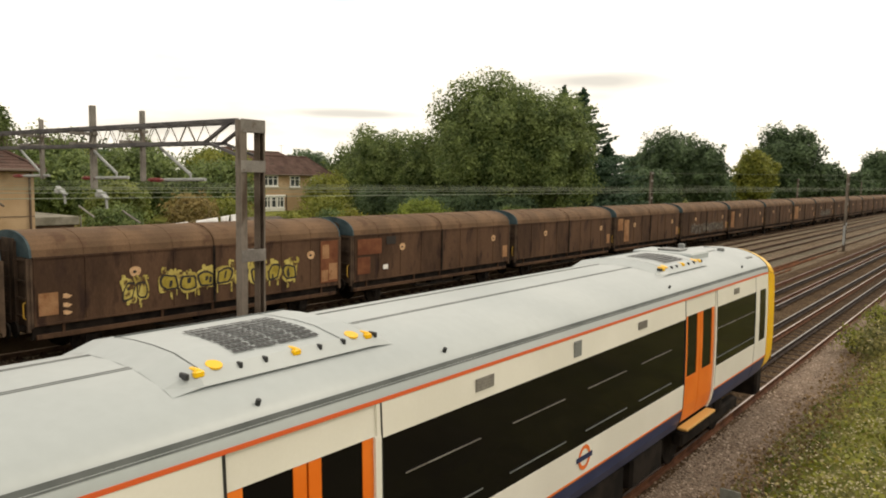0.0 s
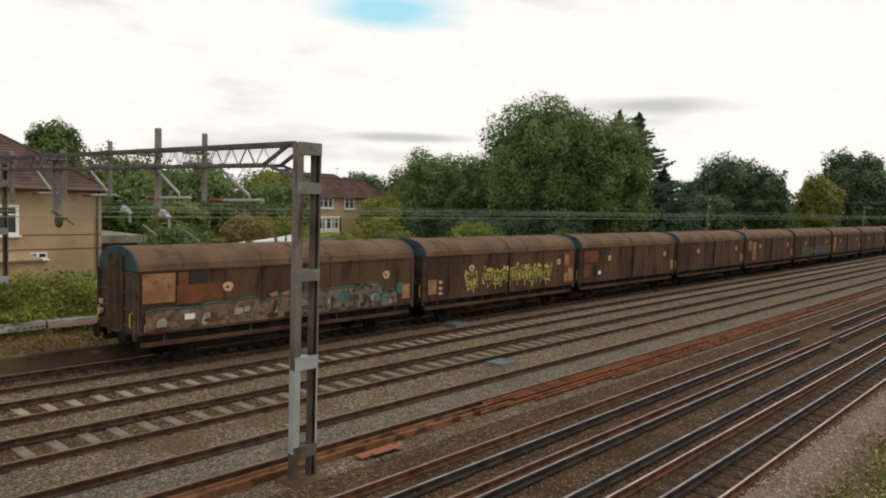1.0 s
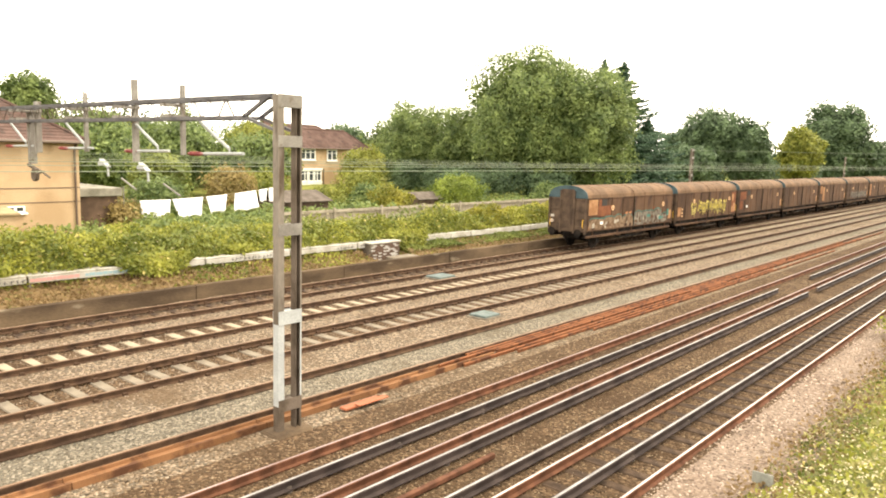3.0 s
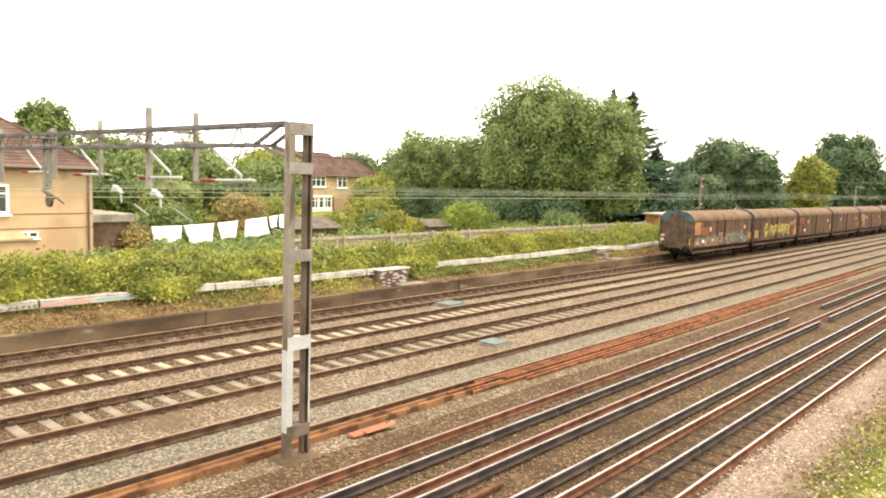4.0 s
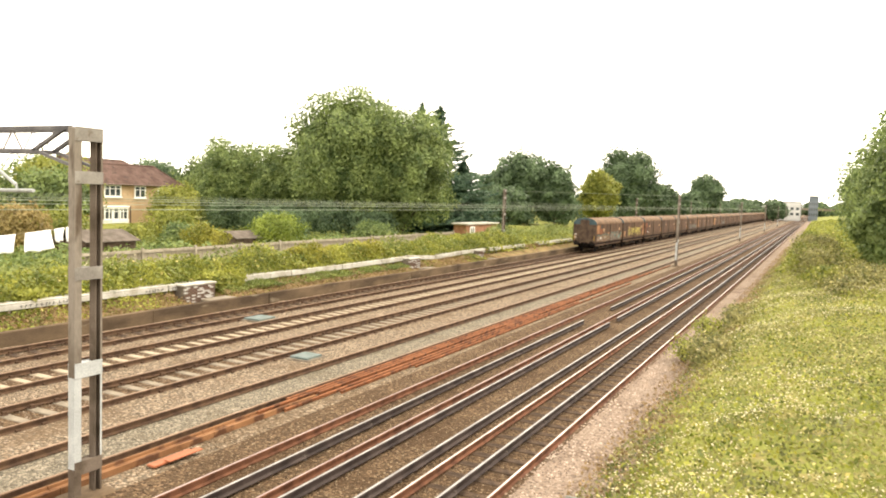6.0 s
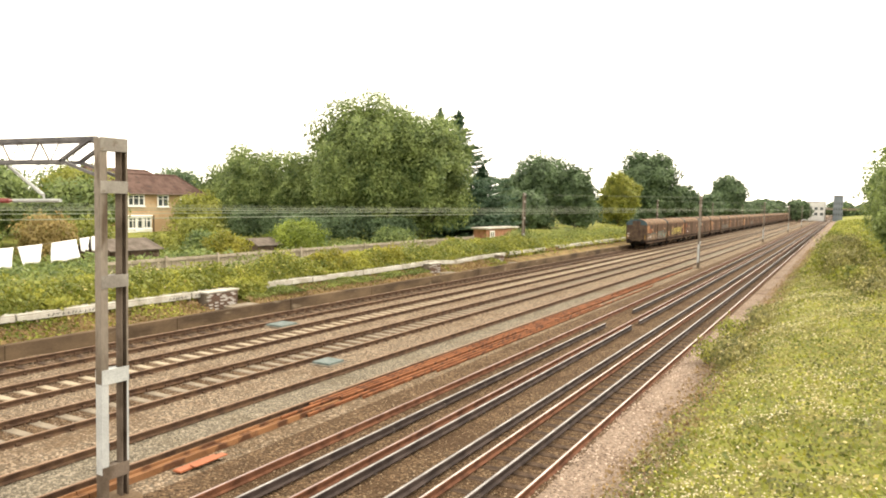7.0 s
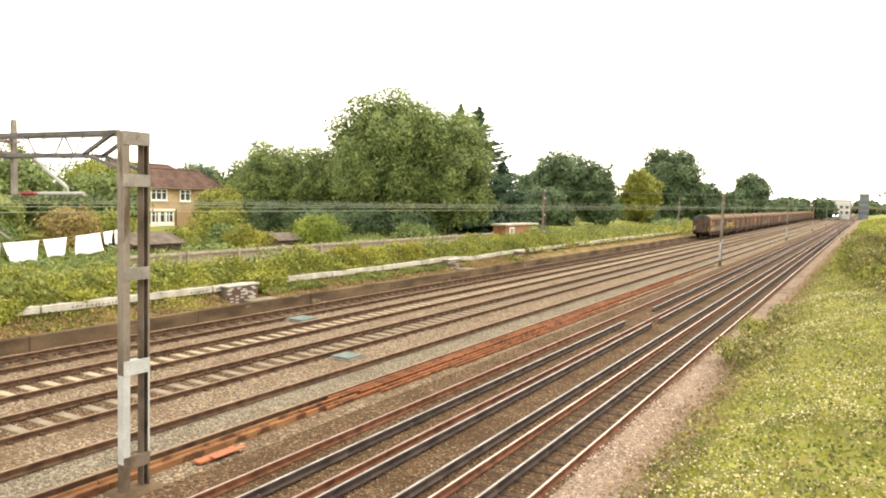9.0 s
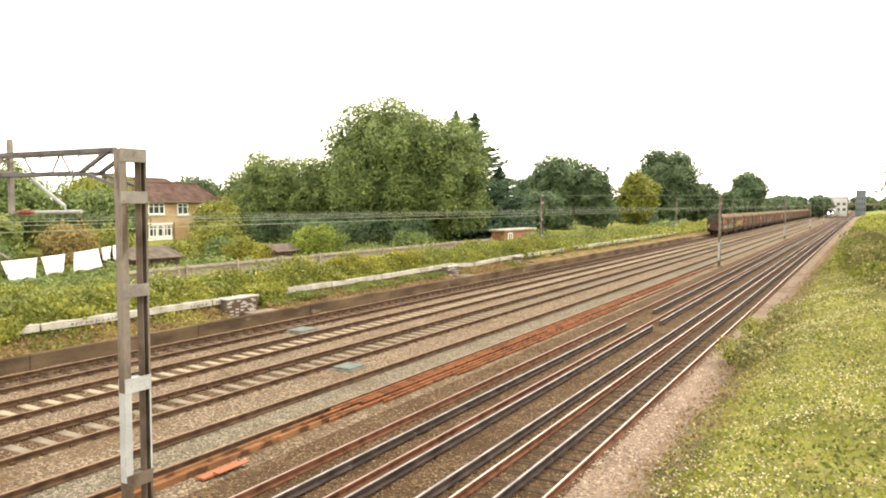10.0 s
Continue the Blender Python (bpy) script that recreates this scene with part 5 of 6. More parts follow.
    box.soft(-0.72, 0.58, -3.82, -2.78, 3.78, 3.96, 0.03)
    part("roof_box", box, UNIT_ROOF, u, "raised pale grey roof box")
    hat = Shape()
    hat.soft(-0.30, 0.20, -3.5, -3.02, 3.962, 4.0, 0.015)
    part("roof_hatch", hat, UNIT_GREY, u, "dark grey hatch")
    for x, y in ((0.42, -1.45), (-0.66, -1.0)):
        h = Shape()
        h.soft(x - 0.07, x + 0.07, y - 0.07, y + 0.07, 3.78, 3.93, 0.02)
        part("roof_aerial", h, UNIT_GREY, u, "small dark roof aerial")
    h = Shape()
    h.beam((-0.2, -0.75, 3.87), (0.25, -0.8, 3.85), 0.05, 0.03)
    h.soft(0.72, 1.0, -1.35, -0.95, 3.66, 3.74, 0.01)
    part("horn", h, UNIT_GREY, u)
    for y in (-18.0, -15.3, -12.9, -6.6, -2.4):
        for sgn in (1, -1):
            h = Shape()
            h.bar((sgn * 1.17, y, 3.60), (sgn * 1.19, y, 3.66), 0.022, 6)
            part("lifting_lug", h, GRILLE, u)
    seam = Shape()
    for x in (0.30, 0.34, -0.30, -0.34):
        seam.box(x - 0.006, x + 0.006, L0, -1.5, arc_z(x) - 0.01, arc_z(x) + 0.006)
    part("roof_seam", seam, UNIT_GREY, u)
    # floor, underframe and bogies
    f = Shape()
    f.box(-1.2, 1.2, L0, -0.3, 0.98, 1.10)
    part("floor_frame", f, UNDER, u)
    for y0, y1, z in ((-17.6, -15.2, 0.38), (-15.0, -12.6, 0.32), (-12.4, -10.4, 0.36), (-10.1, -8.2, 0.34), (-7.9, -6.6, 0.45)):
        e = Shape()
        e.soft(-1.2, 1.2, y0, y1, z, 0.99, 0.05)
        part("equipment_case", e, UNDER, u)
    for yc in (-3.9, -19.6):
        bf = Shape()
        for sgn in (1, -1):
            bf.soft(sgn * 1.08 - 0.1, sgn * 1.08 + 0.1, yc - 1.7, yc + 1.7, 0.5, 0.75, 0.04)
            bf.bar((sgn * 1.1, yc - 0.3, 0.75), (sgn * 1.1, yc - 0.3, 1.0), 0.16, 10)
            bf.bar((sgn * 1.1, yc + 0.3, 0.75), (sgn * 1.1, yc + 0.3, 1.0), 0.16, 10)
        bf.box(-1.0, 1.0, yc - 0.2, yc + 0.2, 0.5, 0.9)
        bo = part("bogie", bf, UNDER, u)
        for yw in (yc - 1.3, yc + 1.3):
            for sgn in (1, -1):
                wsh = Shape()
                wsh.bar((sgn * 0.69, yw, 0.42), (sgn * 0.82, yw, 0.42), 0.42, 20)
                part("wheel", wsh, UNDER, bo)
    pl = Shape()
    pl.soft(-1.15, 1.15, -0.55, -0.15, 0.35, 1.08, 0.05)
    part("snow_plough", pl, UNDER, u)
    return u


train = unit()

# ---- far train coming the other way ----
far = thing("distant_train", "distant dark train with a bright headlight", "train")
sh = Shape()
sh.loft([[(x, y, z) for x, z in ((-1.3, 0.6), (-1.4, 2.2), (-1.2, 3.4), (-0.7, 3.8), (0.7, 3.8), (1.2, 3.4), (1.4, 2.2), (1.3, 0.6))] for y in (0.4, 1.2, 60)], closed=True)
sh.face([(x, 0.4, z) for x, z in ((-1.3, 0.6), (-1.4, 2.2), (-1.2, 3.4), (-0.7, 3.8), (0.7, 3.8), (1.2, 3.4), (1.4, 2.2), (1.3, 0.6))])
part("car_body", sh, UNIT_GREY, far)
sh = Shape()
sh.box(-1.0, 1.0, 0.37, 0.4, 2.3, 3.2)
part("windscreen", sh, UNIT_GLASS, far)
for x in (-0.75, 0.75):
    sh = Shape()
    sh.bar((x, 0.4, 1.95), (x, 0.30, 1.95), 0.22, 12)
    part("headlight", sh, plain("lit headlight", (1.0, 0.95, 0.8), 0.3, glow=25.0), far, "bright headlight")

# ---- houses ----
TAN_WALL = surface("tan pebbledash wall", (0.355, 0.245, 0.145), (0.435, 0.312, 0.195), 0.95, 0.7, 30, c=(0.315, 0.217, 0.128), patch=0.6, bump=0.4)
ROOF_TILE = surface("weathered red brown roof tiles", (0.080, 0.049, 0.041), (0.125, 0.080, 0.068), 0.9, 1.0, 12, c=(0.0615, 0.045, 0.0394), patch=0.55, bump=0.5)
WIN_WHITE = plain("white window paint", (0.80, 0.80, 0.78), 0.4)
PANE = plain("window glass", (0.05, 0.06, 0.065), 0.08)
GUTTER = plain("brown gutter", (0.10, 0.065, 0.045), 0.5)


def window(parent, y, z, w, h, x, cols=3, transom=True):
    """A casement on a wall that faces +x."""
    pa = Shape()
    pa.box(x + 0.02, x + 0.035, y - w / 2, y + w / 2, z, z + h)
    win = part("window", pa, PANE, parent, "dark glazed casement window")
    fr = Shape()
    t = min(0.12, 0.2 * h)
    for a, b in ((y - w / 2, y - w / 2 + t), (y + w / 2 - t, y + w / 2)):
        fr.box(x + 0.01, x + 0.09, a, b, z, z + h)
    for a, b in ((z, z + t), (z + h - t, z + h)):
        fr.box(x + 0.01, x + 0.088, y - w / 2 + t, y + w / 2 - t, a, b)
    for i in range(1, cols):
        yc = y - w / 2 + w * i / cols
        fr.box(x + 0.036, x + 0.08, yc - 0.05, yc + 0.05, z + t, z + h - t)
    if transom:
        fr.box(x + 0.036, x + 0.078, y - w / 2 + t, y + w / 2 - t, z + h * 0.66, z + h * 0.66 + 0.06)
    part("frame", fr, WIN_WHITE, win, "white painted window frame")
    si = Shape()
    si.box(x, x + 0.16, y - w / 2 - 0.08, y + w / 2 + 0.08, z - 0.08, z)
    part("sill", si, WIN_WHITE, win)


def tiled_roof(parent, x0, x1, y0, y1, z0, z1, hip_lo=True, hip_hi=True, over=0.35):
    """A hipped roof with its ridge along y, laid in courses of tiles."""
    xa, xb, ya, yb = x0 - over, x1 + over, y0 - over, y1 + over
    xc, run = (xa + xb) / 2, (xb - xa) / 2
    ra, rb = (ya + run * 0.9 if hip_lo else ya), (yb - run * 0.9 if hip_hi else yb)
    sh = Shape()
    n = 22
    for i in range(n):
        a, b = i / n, (i + 1) / n
        za, zb = z0 + (z1 - z0) * a, z0 + (z1 - z0) * b
        e = 0.03

        def lim(k):
            return xa + (xc - xa) * k, xb + (xc - xb) * k, ya + (ra - ya) * k, yb + (rb - yb) * k
        A, B = lim(a), lim(b)
        sh.face([(A[1], A[2], za + e), (A[1], A[3], za + e), (B[1], B[3], zb), (B[1], B[2], zb)])
        sh.face([(A[0], A[3], za + e), (A[0], A[2], za + e), (B[0], B[2], zb), (B[0], B[3], zb)])
        sh.face([(A[1], A[3], za + e), (A[0], A[3], za + e), (B[0], B[3], zb), (B[1], B[3], zb)])
        sh.face([(A[0], A[2], za + e), (A[1], A[2], za + e), (B[1], B[2], zb), (B[0], B[2], zb)])
        sh.face([(A[1], A[2], za), (A[1], A[3], za), (A[1], A[3], za + e), (A[1], A[2], za + e)])
    r = part("roof", sh, ROOF_TILE, parent, "red brown tiled hipped roof")
    ri = Shape()
    ri.bar((xc, ra, z1), (xc, rb, z1), 0.11, 8)
    for yy, yr in ((ya, ra), (yb, rb)):
        for xx in (xa, xb):
            ri.bar((xx, yy, z0 + 0.03), (xc, yr, z1), 0.09, 6)
    part("ridge_tiles", ri, ROOF_TILE, r)
    gu = Shape()
    gu.bar((xb, ya, z0 - 0.02), (xb, yb, z0 - 0.02), 0.07, 6)
    gu.bar((xa, yb, z0 - 0.02), (xb, yb, z0 - 0.02), 0.07, 6)
    part("gutter", gu, GUTTER, r)
    return r


# nearer house behind the platform: its long wall faces the railway
h1 = thing("house", "tan rendered house with a red brown hipped roof", "house", "houses behind the railway")
X1 = -34.0
wl_ = Shape()
wl_.box(X1 - 9, X1, 0.0, 14.62, -0.6, 5.5)
part("wall", wl_, TAN_WALL, h1, "tan pebbledash wall")
for z in (2.80, 3.42):
    bd_ = Shape()
    bd_.box(X1, X1 + 0.02, 0.0, 14.62, z, z + 0.035)
    part("string_course", bd_, GUTTER, h1)
bd_ = Shape()
bd_.box(X1, X1 + 0.33, 0.0, 14.9, 5.36, 5.43)
part("soffit", bd_, GUTTER, h1)
dp = Shape()
dp.bar((X1 + 0.06, 14.42, 0.6), (X1 + 0.06, 14.42, 5.2), 0.05, 8)
dp.bar((X1 + 0.06, 14.42, 5.2), (X1 + 0.30, 14.42, 5.40), 0.05, 8)
part("downpipe", dp, GUTTER, h1)
tiled_roof(h1, X1 - 9, X1, 0.0, 14.62, 5.45, 8.45, True, True)
window(h1, 10.66, 3.44, 1.02, 1.27, X1, 2)
window(h1, 9.57, 4.38, 0.55, 0.84, X1, 2, False)
window(h1, 11.9, 2.42, 0.75, 0.27, X1, 2, False)
PALE_FELT = surface("pale tan roofing felt", (0.33, 0.25, 0.15), (0.42, 0.33, 0.21), 0.9, 1.5, 30, bump=0.2)
pr = Shape()
pr.mesh([(X1, 2, 2.70), (X1, 11.55, 2.70), (X1 + 1.6, 11.55, 2.54), (X1 + 1.6, 2, 2.54), (X1, 2, 2.62), (X1, 11.55, 2.62), (X1 + 1.6, 11.55, 2.46), (X1 + 1.6, 2, 2.46)],
        [(0, 3, 2, 1), (4, 5, 6, 7), (2, 6, 5, 1), (3, 7, 6, 2)])
part("lean_to_roof", pr, PALE_FELT, h1, "pale tan lean-to roof")
lw = Shape()
lw.box(X1, X1 + 1.45, 2.2, 11.4, -0.3, 2.47)
part("lean_to_wall", lw, TAN_WALL, h1)
ch = Shape()
ch.soft(X1 - 6.9, X1 - 6.1, 11.3, 12.1, 6.4, 8.5, 0.03)
for yy in (11.5, 11.9):
    ch.bar((X1 - 6.5, yy, 8.5), (X1 - 6.5, yy, 8.72), 0.11, 8)
part("chimney", ch, BRICK, h1, "short brick chimney with two pots")

# flat-roofed outbuilding beside the house
ob_ = thing("outbuilding", "low brown outbuilding with a grey flat roof edge", "outbuilding")
sh = Shape()
sh.box(-41.0, -36.05, 14.9, 17.3, 0.3, 2.86)
part("wall", sh, surface("dark brown stained wall", (0.075, 0.05, 0.035), (0.13, 0.085, 0.06), 0.9, 1.5, 24, bump=0.3), ob_)
sh = Shape()
sh.soft(-41.2, -35.9, 14.75, 17.5, 2.86, 3.27, 0.03)
part("flat_roof", sh, surface("grey weathered fascia", (0.16, 0.15, 0.12), (0.26, 0.245, 0.205), 0.9, 1.2, 24, bump=0.2), ob_, "grey flat roof with a deep edge")

# farther house
h2 = thing("house", "tan brick house with white windows and red brown roof", "house", "houses behind the railway")
X2 = -64.0
wl_ = Shape()
wl_.box(X2 - 8, X2, 49.9, 60.8, 0.5, 5.5)
part("wall", wl_, TAN_WALL, h2, "tan brick wall")
tiled_roof(h2, X2 - 8.6, X2 - 1.2, 50.1, 60.4, 5.55, 8.1, False, True)
tiled_roof(h2, X2 - 4.2, X2, 49.9, 60.8, 5.5, 7.58, False, True)
window(h2, 51.9, 4.22, 2.05, 1.2, X2, 3)
window(h2, 55.3, 4.15, 1.45, 1.25, X2, 2)
window(h2, 58.5, 4.15, 1.75, 1.2, X2, 3)
bay = Shape()
bay.soft(X2, X2 + 0.55, 50.45, 53.5, 0.6, 1.88, 0.05)
bay.soft(X2, X2 + 0.62, 50.40, 53.55, 3.15, 3.3, 0.04)
part("bay", bay, WIN_WHITE, h2, "white painted bay")
window(h2, 51.97, 1.9, 2.85, 1.25, X2 + 0.45, 5)
dr = Shape()
dr.box(X2 + 0.56, X2 + 0.62, 51.35, 52.45, 0.9, 1.9)
dr.box(X2 + 0.56, X2 + 0.63, 51.35, 51.5, 1.9, 3.0)
dr.box(X2 + 0.56, X2 + 0.63, 52.3, 52.45, 1.9, 3.0)
part("french_door", dr, WIN_WHITE, h2, "white french door")
dp = Shape()
dp.bar((X2 + 0.07, 54.1, 0.6), (X2 + 0.07, 54.1, 3.3), 0.05, 6)
part("downpipe", dp, GUTTER, h2)
ch = Shape()
ch.soft(X2 - 6.4, X2 - 5.6, 50.2, 51.2, 7.6, 8.5, 0.03)
part("chimney", ch, BRICK, h2)
ae = Shape()
ae.bar((X2 - 5, 57.6, 7.4), (X2 - 5, 57.6, 9.0), 0.025, 6)
ae.bar((X2 - 5.5, 57.6, 8.9), (X2 - 4.5, 57.6, 8.9), 0.02, 6)
part("aerial", ae, STEEL_GREY, h2)

# low brick hut beyond the trees
hut = thing("brick_hut", "low red brick hut with a white flat roof edge", "hut")
sh = Shape()
sh.box(-37.6, -36.0, 77.0, 86.0, 0.5, 2.3)
part("wall", sh, surface("red brick wall", (0.22, 0.105, 0.065), (0.30, 0.16, 0.10), 0.9, 2, 30), hut)
sh = Shape()
sh.soft(-37.8, -35.8, 76.7, 86.3, 2.3, 2.5, 0.03)
part("flat_roof", sh, COPING, hut, "white edged flat roof")
window(hut, 78.6, 1.3, 1.2, 0.8, -36.0, 2, False)

# garden fence, sheds, laundry
FENCE = surface("grey weathered fence board", (0.22, 0.19, 0.145), (0.33, 0.29, 0.235), 0.9, 2, 40, bump=0.4)
fence = thing("garden_fence", "grey weathered board fence along the gardens", "fence")
bm_board = None
for j in range(128):
    y = 23.2 + j * 0.32
    if bm_board is None:
        b = Shape()
        b.box(-0.012, 0.012, -0.15, 0.15, 0.0, 1.0)
        ob = part("board", b, FENCE, fence)
        bm_board = ob.data
    else:
        ob = new("board", bm_board)
        ob.parent = fence
    ob.location = (-31.2 + random.uniform(-0.01, 0.01), y, 1.14 + random.uniform(-0.012, 0.012))
for j in range(12):
    b = Shape()
    b.soft(-31.18, -31.06, 23.4 + j * 3.66, 23.52 + j * 3.66, 0.8, 2.24, 0.01)
    part("post", b, FENCE, fence)
for z in (1.35, 1.98):
    b = Shape()
    b.box(-31.185, -31.13, 23.1, 64, z, z + 0.12)
    part("rail_board", b, FENCE, fence)

SHED = surface("dark brown shed boards", (0.06, 0.04, 0.03), (0.12, 0.085, 0.065), 0.9, 2, 30, bump=0.4)
FELT = surface("grey roofing felt", (0.075, 0.062, 0.05), (0.12, 0.10, 0.085), 0.95, 2, 30, bump=0.3)
for x, y, w, d, h, rh in ((-40.0, 31.2, 3.6, 3.0, 1.35, 0.55), (-36.7, 40.3, 2.3, 1.7, 1.4, 0.38)):
    s = thing("garden_shed", "dark wooden garden shed with a grey felt roof", "shed", "garden sheds", (x, y, 0.75))
    for z in range(int(h / 0.155)):
        b = Shape()
        b.box(-d / 2 - 0.008 * (z % 2), d / 2 + 0.008 * (z % 2), -w / 2, w / 2, z * 0.155, z * 0.155 + 0.15)
        part("wall_board", b, SHED, s)
    r = Shape()
    r.prism([(-d / 2 - 0.25, h - 0.08), (0, h + rh), (d / 2 + 0.25, h - 0.08), (d / 2 + 0.25, h - 0.14), (0, h + rh - 0.07), (-d / 2 - 0.25, h - 0.14)], -w / 2 - 0.2, w / 2 + 0.2)
    part("roof", r, FELT, s, "grey felt roof")
    dsh = Shape()
    dsh.box(d / 2, d / 2 + 0.04, -0.4, 0.4, 0.0, 1.35)
    part("door", dsh, SHED, s)

CLOTH = surface("white cotton", (0.74, 0.74, 0.76), (0.82, 0.82, 0.84), 0.9, 2, 20, bump=0.1)
LINE_X = -36.0
line = thing("washing_line", "washing line on two poles in a garden", "washing line")
for y in (17.6, 28.0):
    p = Shape()
    p.bar((LINE_X, y, 0.6), (LINE_X, y, 3.3), 0.035, 8)
    part("pole", p, STEEL_GREY, line)


def line_z(y):
    k = (y - 17.6) / 10.4
    return 2.60 + 0.72 * k - 0.9 * k * (1 - k)


p = Shape()
ly = [17.6 + 10.4 * i / 14 for i in range(15)]
for a, b in zip(ly, ly[1:]):
    p.bar((LINE_X, a, line_z(a)), (LINE_X, b, line_z(b)), 0.01, 4)
part("cord", p, FENCE, line)
for k, (a, b, drop, skew) in enumerate(((18.42, 20.1, 0.85, 0.1), (20.2, 22.0, 0.95, 0.25), (22.2, 23.5, 0.9, 0.2), (24.0, 25.4, 1.0, -0.15), (25.6, 26.2, 0.7, 0.1), (26.3, 26.95, 0.75, 0.0))):
    sh = Shape()
    n, m = 10, 8
    for j in range(m + 1):
        for i in range(n + 1):
            y = a + (b - a) * i / n
            v = j / m
            yy = y + skew * v * (0.5 - i / n) * 2
            sh.v.append((LINE_X + 0.10 * math.sin(i * 1.3 + k) * v + 0.25 * v * v * (0.6 if k % 2 else 0.2), yy, line_z(y) - drop * v * (1 - 0.05 * math.sin(i * 0.9 + k * 2))))
    for j in range(m):
        for i in range(n):
            sh.f.append((j * (n + 1) + i, j * (n + 1) + i + 1, (j + 1) * (n + 1) + i + 1, (j + 1) * (n + 1) + i))
            sh.k.append(0)
    ob = tagged(part("hanging_sheet", sh, CLOTH, smooth=True), "white cotton sheet hanging from the washing line", "laundry", "washing on the line")
    so = ob.modifiers.new("cloth", "SOLIDIFY")
    so.thickness = 0.012

# far buildings at the end of the line
FAR_PALE = surface("pale cladding", (0.40, 0.40, 0.39), (0.48, 0.48, 0.47), 0.7, 0.2, 2, bump=0.0)
FAR_DARK = surface("dark blue grey cladding", (0.075, 0.095, 0.115), (0.11, 0.13, 0.15), 0.5, 0.2, 2, bump=0.0)
for x0, x1, y0, z1, nm, lab, m in ((-18, -8.2, 400, 8.9, "flat_roofed_building", "long pale flat-roofed building far down the line", FAR_PALE), (-4.7, -0.6, 400, 12.0, "tower_block", "dark tower block far down the line", FAR_DARK)):
    b = thing(nm, lab, "building")
    s = Shape()
    s.box(x0, x1, y0, y0 + 20, 0, z1)
    part("wall", s, m, b)
    s = Shape()
    for zz in range(1, int(z1 / 2.6)):
        for k in range(4):
            xx = x0 + (x1 - x0) * (k + 0.2) / 4
            s2 = Shape()
            s2.box(xx, xx + (x1 - x0) * 0.14, y0 - 0.05, y0, zz * 2.6, zz * 2.6 + 1.3)
            part("window", s2, PANE, b)
    s = Shape()
    s.box(x0 - 0.2, x1 + 0.2, y0 - 0.2, y0 + 20.2, z1, z1 + 0.35)
    part("roof", s, FELT, b)
br = thing("road_bridge", "distant road bridge across the tracks", "bridge")
s = Shape()
s.box(-40, 12, 520, 526, 5.2, 6.6)
part("deck", s, CONC_GREY, br)
for x in (-30, -24.9, -11.2, -2.0):
    s = Shape()
    s.box(x - 0.5, x + 0.5, 520.5, 525.5, -0.3, 5.2)
    part("bridge_pier", s, CONC_GREY, br)

# ---- plants ----
BARK = surface("grey brown bark", (0.05, 0.04, 0.03), (0.10, 0.08, 0.06), 0.95, 3, 20, bump=0.6)
LEAF_MID = leafy("mid green leaves", (0.062, 0.100, 0.032), (0.285, 0.355, 0.120))
LEAF_DARK = leafy("dark green leaves", (0.042, 0.072, 0.038), (0.160, 0.235, 0.115))
LEAF_PINE = leafy("blue green needles", (0.0331, 0.0729, 0.0457), (0.124, 0.2, 0.114))
LEAF_LIGHT = leafy("light green leaves", (0.082, 0.112, 0.026), (0.275, 0.305, 0.082))
LEAF_GOLD = leafy("yellow green leaves", (0.117, 0.125, 0.0144), (0.39, 0.35, 0.06))
LEAF_PALE = leafy("pale yellow green leaves", (0.105, 0.13, 0.022), (0.36, 0.36, 0.075))
LEAF_BRIGHT = leafy("bright green clipped leaves", (0.10, 0.14, 0.02), (0.27, 0.33, 0.055))
LEAF_RUSSET = leafy("tan dry leaves", (0.17, 0.13, 0.045), (0.40, 0.30, 0.12))
LEAF_WEED = leafy("weed leaves", (0.0739, 0.0968, 0.014), (0.381, 0.38, 0.07), extra=(0.493, 0.418, 0.15), share=0.98, big=0.55)
LEAF_BANK = leafy("bank weed leaves", (0.075, 0.082, 0.025), (0.36, 0.325, 0.122), extra=(0.46, 0.40, 0.18), share=0.95, big=1.1)
PETAL = leafy("creamy white petals", (0.44, 0.38, 0.25), (0.66, 0.60, 0.44), big=2.0)
STRAW = leafy("dry grass", (0.14, 0.09, 0.04), (0.31, 0.21, 0.10), big=0.8)


def crown_points(rng, n, lobes, centre, r, h):
    """Points in the skin of a rounded crown whose outline swells and sinks in lumps."""
    d = rng.normal(size=(n, 3))
    d /= np.linalg.norm(d, axis=1, keepdims=True)
    flat = np.hypot(d[:, 0], d[:, 1])
    q = 2.5
    base = ((flat / r) ** q + (np.abs(d[:, 2]) / (0.5 * h)) ** q) ** (-1 / q)
    lump = np.zeros(n)
    for k in range(lobes * 3):
        c = rng.normal(size=3)
        c /= np.linalg.norm(c)
        w = rng.uniform(0.11, 0.30)
        lump = np.maximum(lump, rng.uniform(0.3, 1.0) * np.exp(-(np.arccos(np.clip(d @ c, -1, 1)) / w) ** 2))
    rad = base * (0.66 + 0.38 * lump)
    k = 1 - 0.45 * rng.uniform(0, 1, n) ** 1.8 + 0.03 * rng.normal(size=n)
    p = d * (rad * k)[:, None] + (0.10 + 0.012 * r) * rng.normal(size=(n, 3))
    # thin out some hollows between the lumps
    keep = (lump > 0.25) | (rng.uniform(0, 1, n) < 0.55)
    return p[keep] + np.array(centre), (d + np.array([0, 0, 0.35]) + 0.6 * rng.normal(size=(n, 3)))[keep]


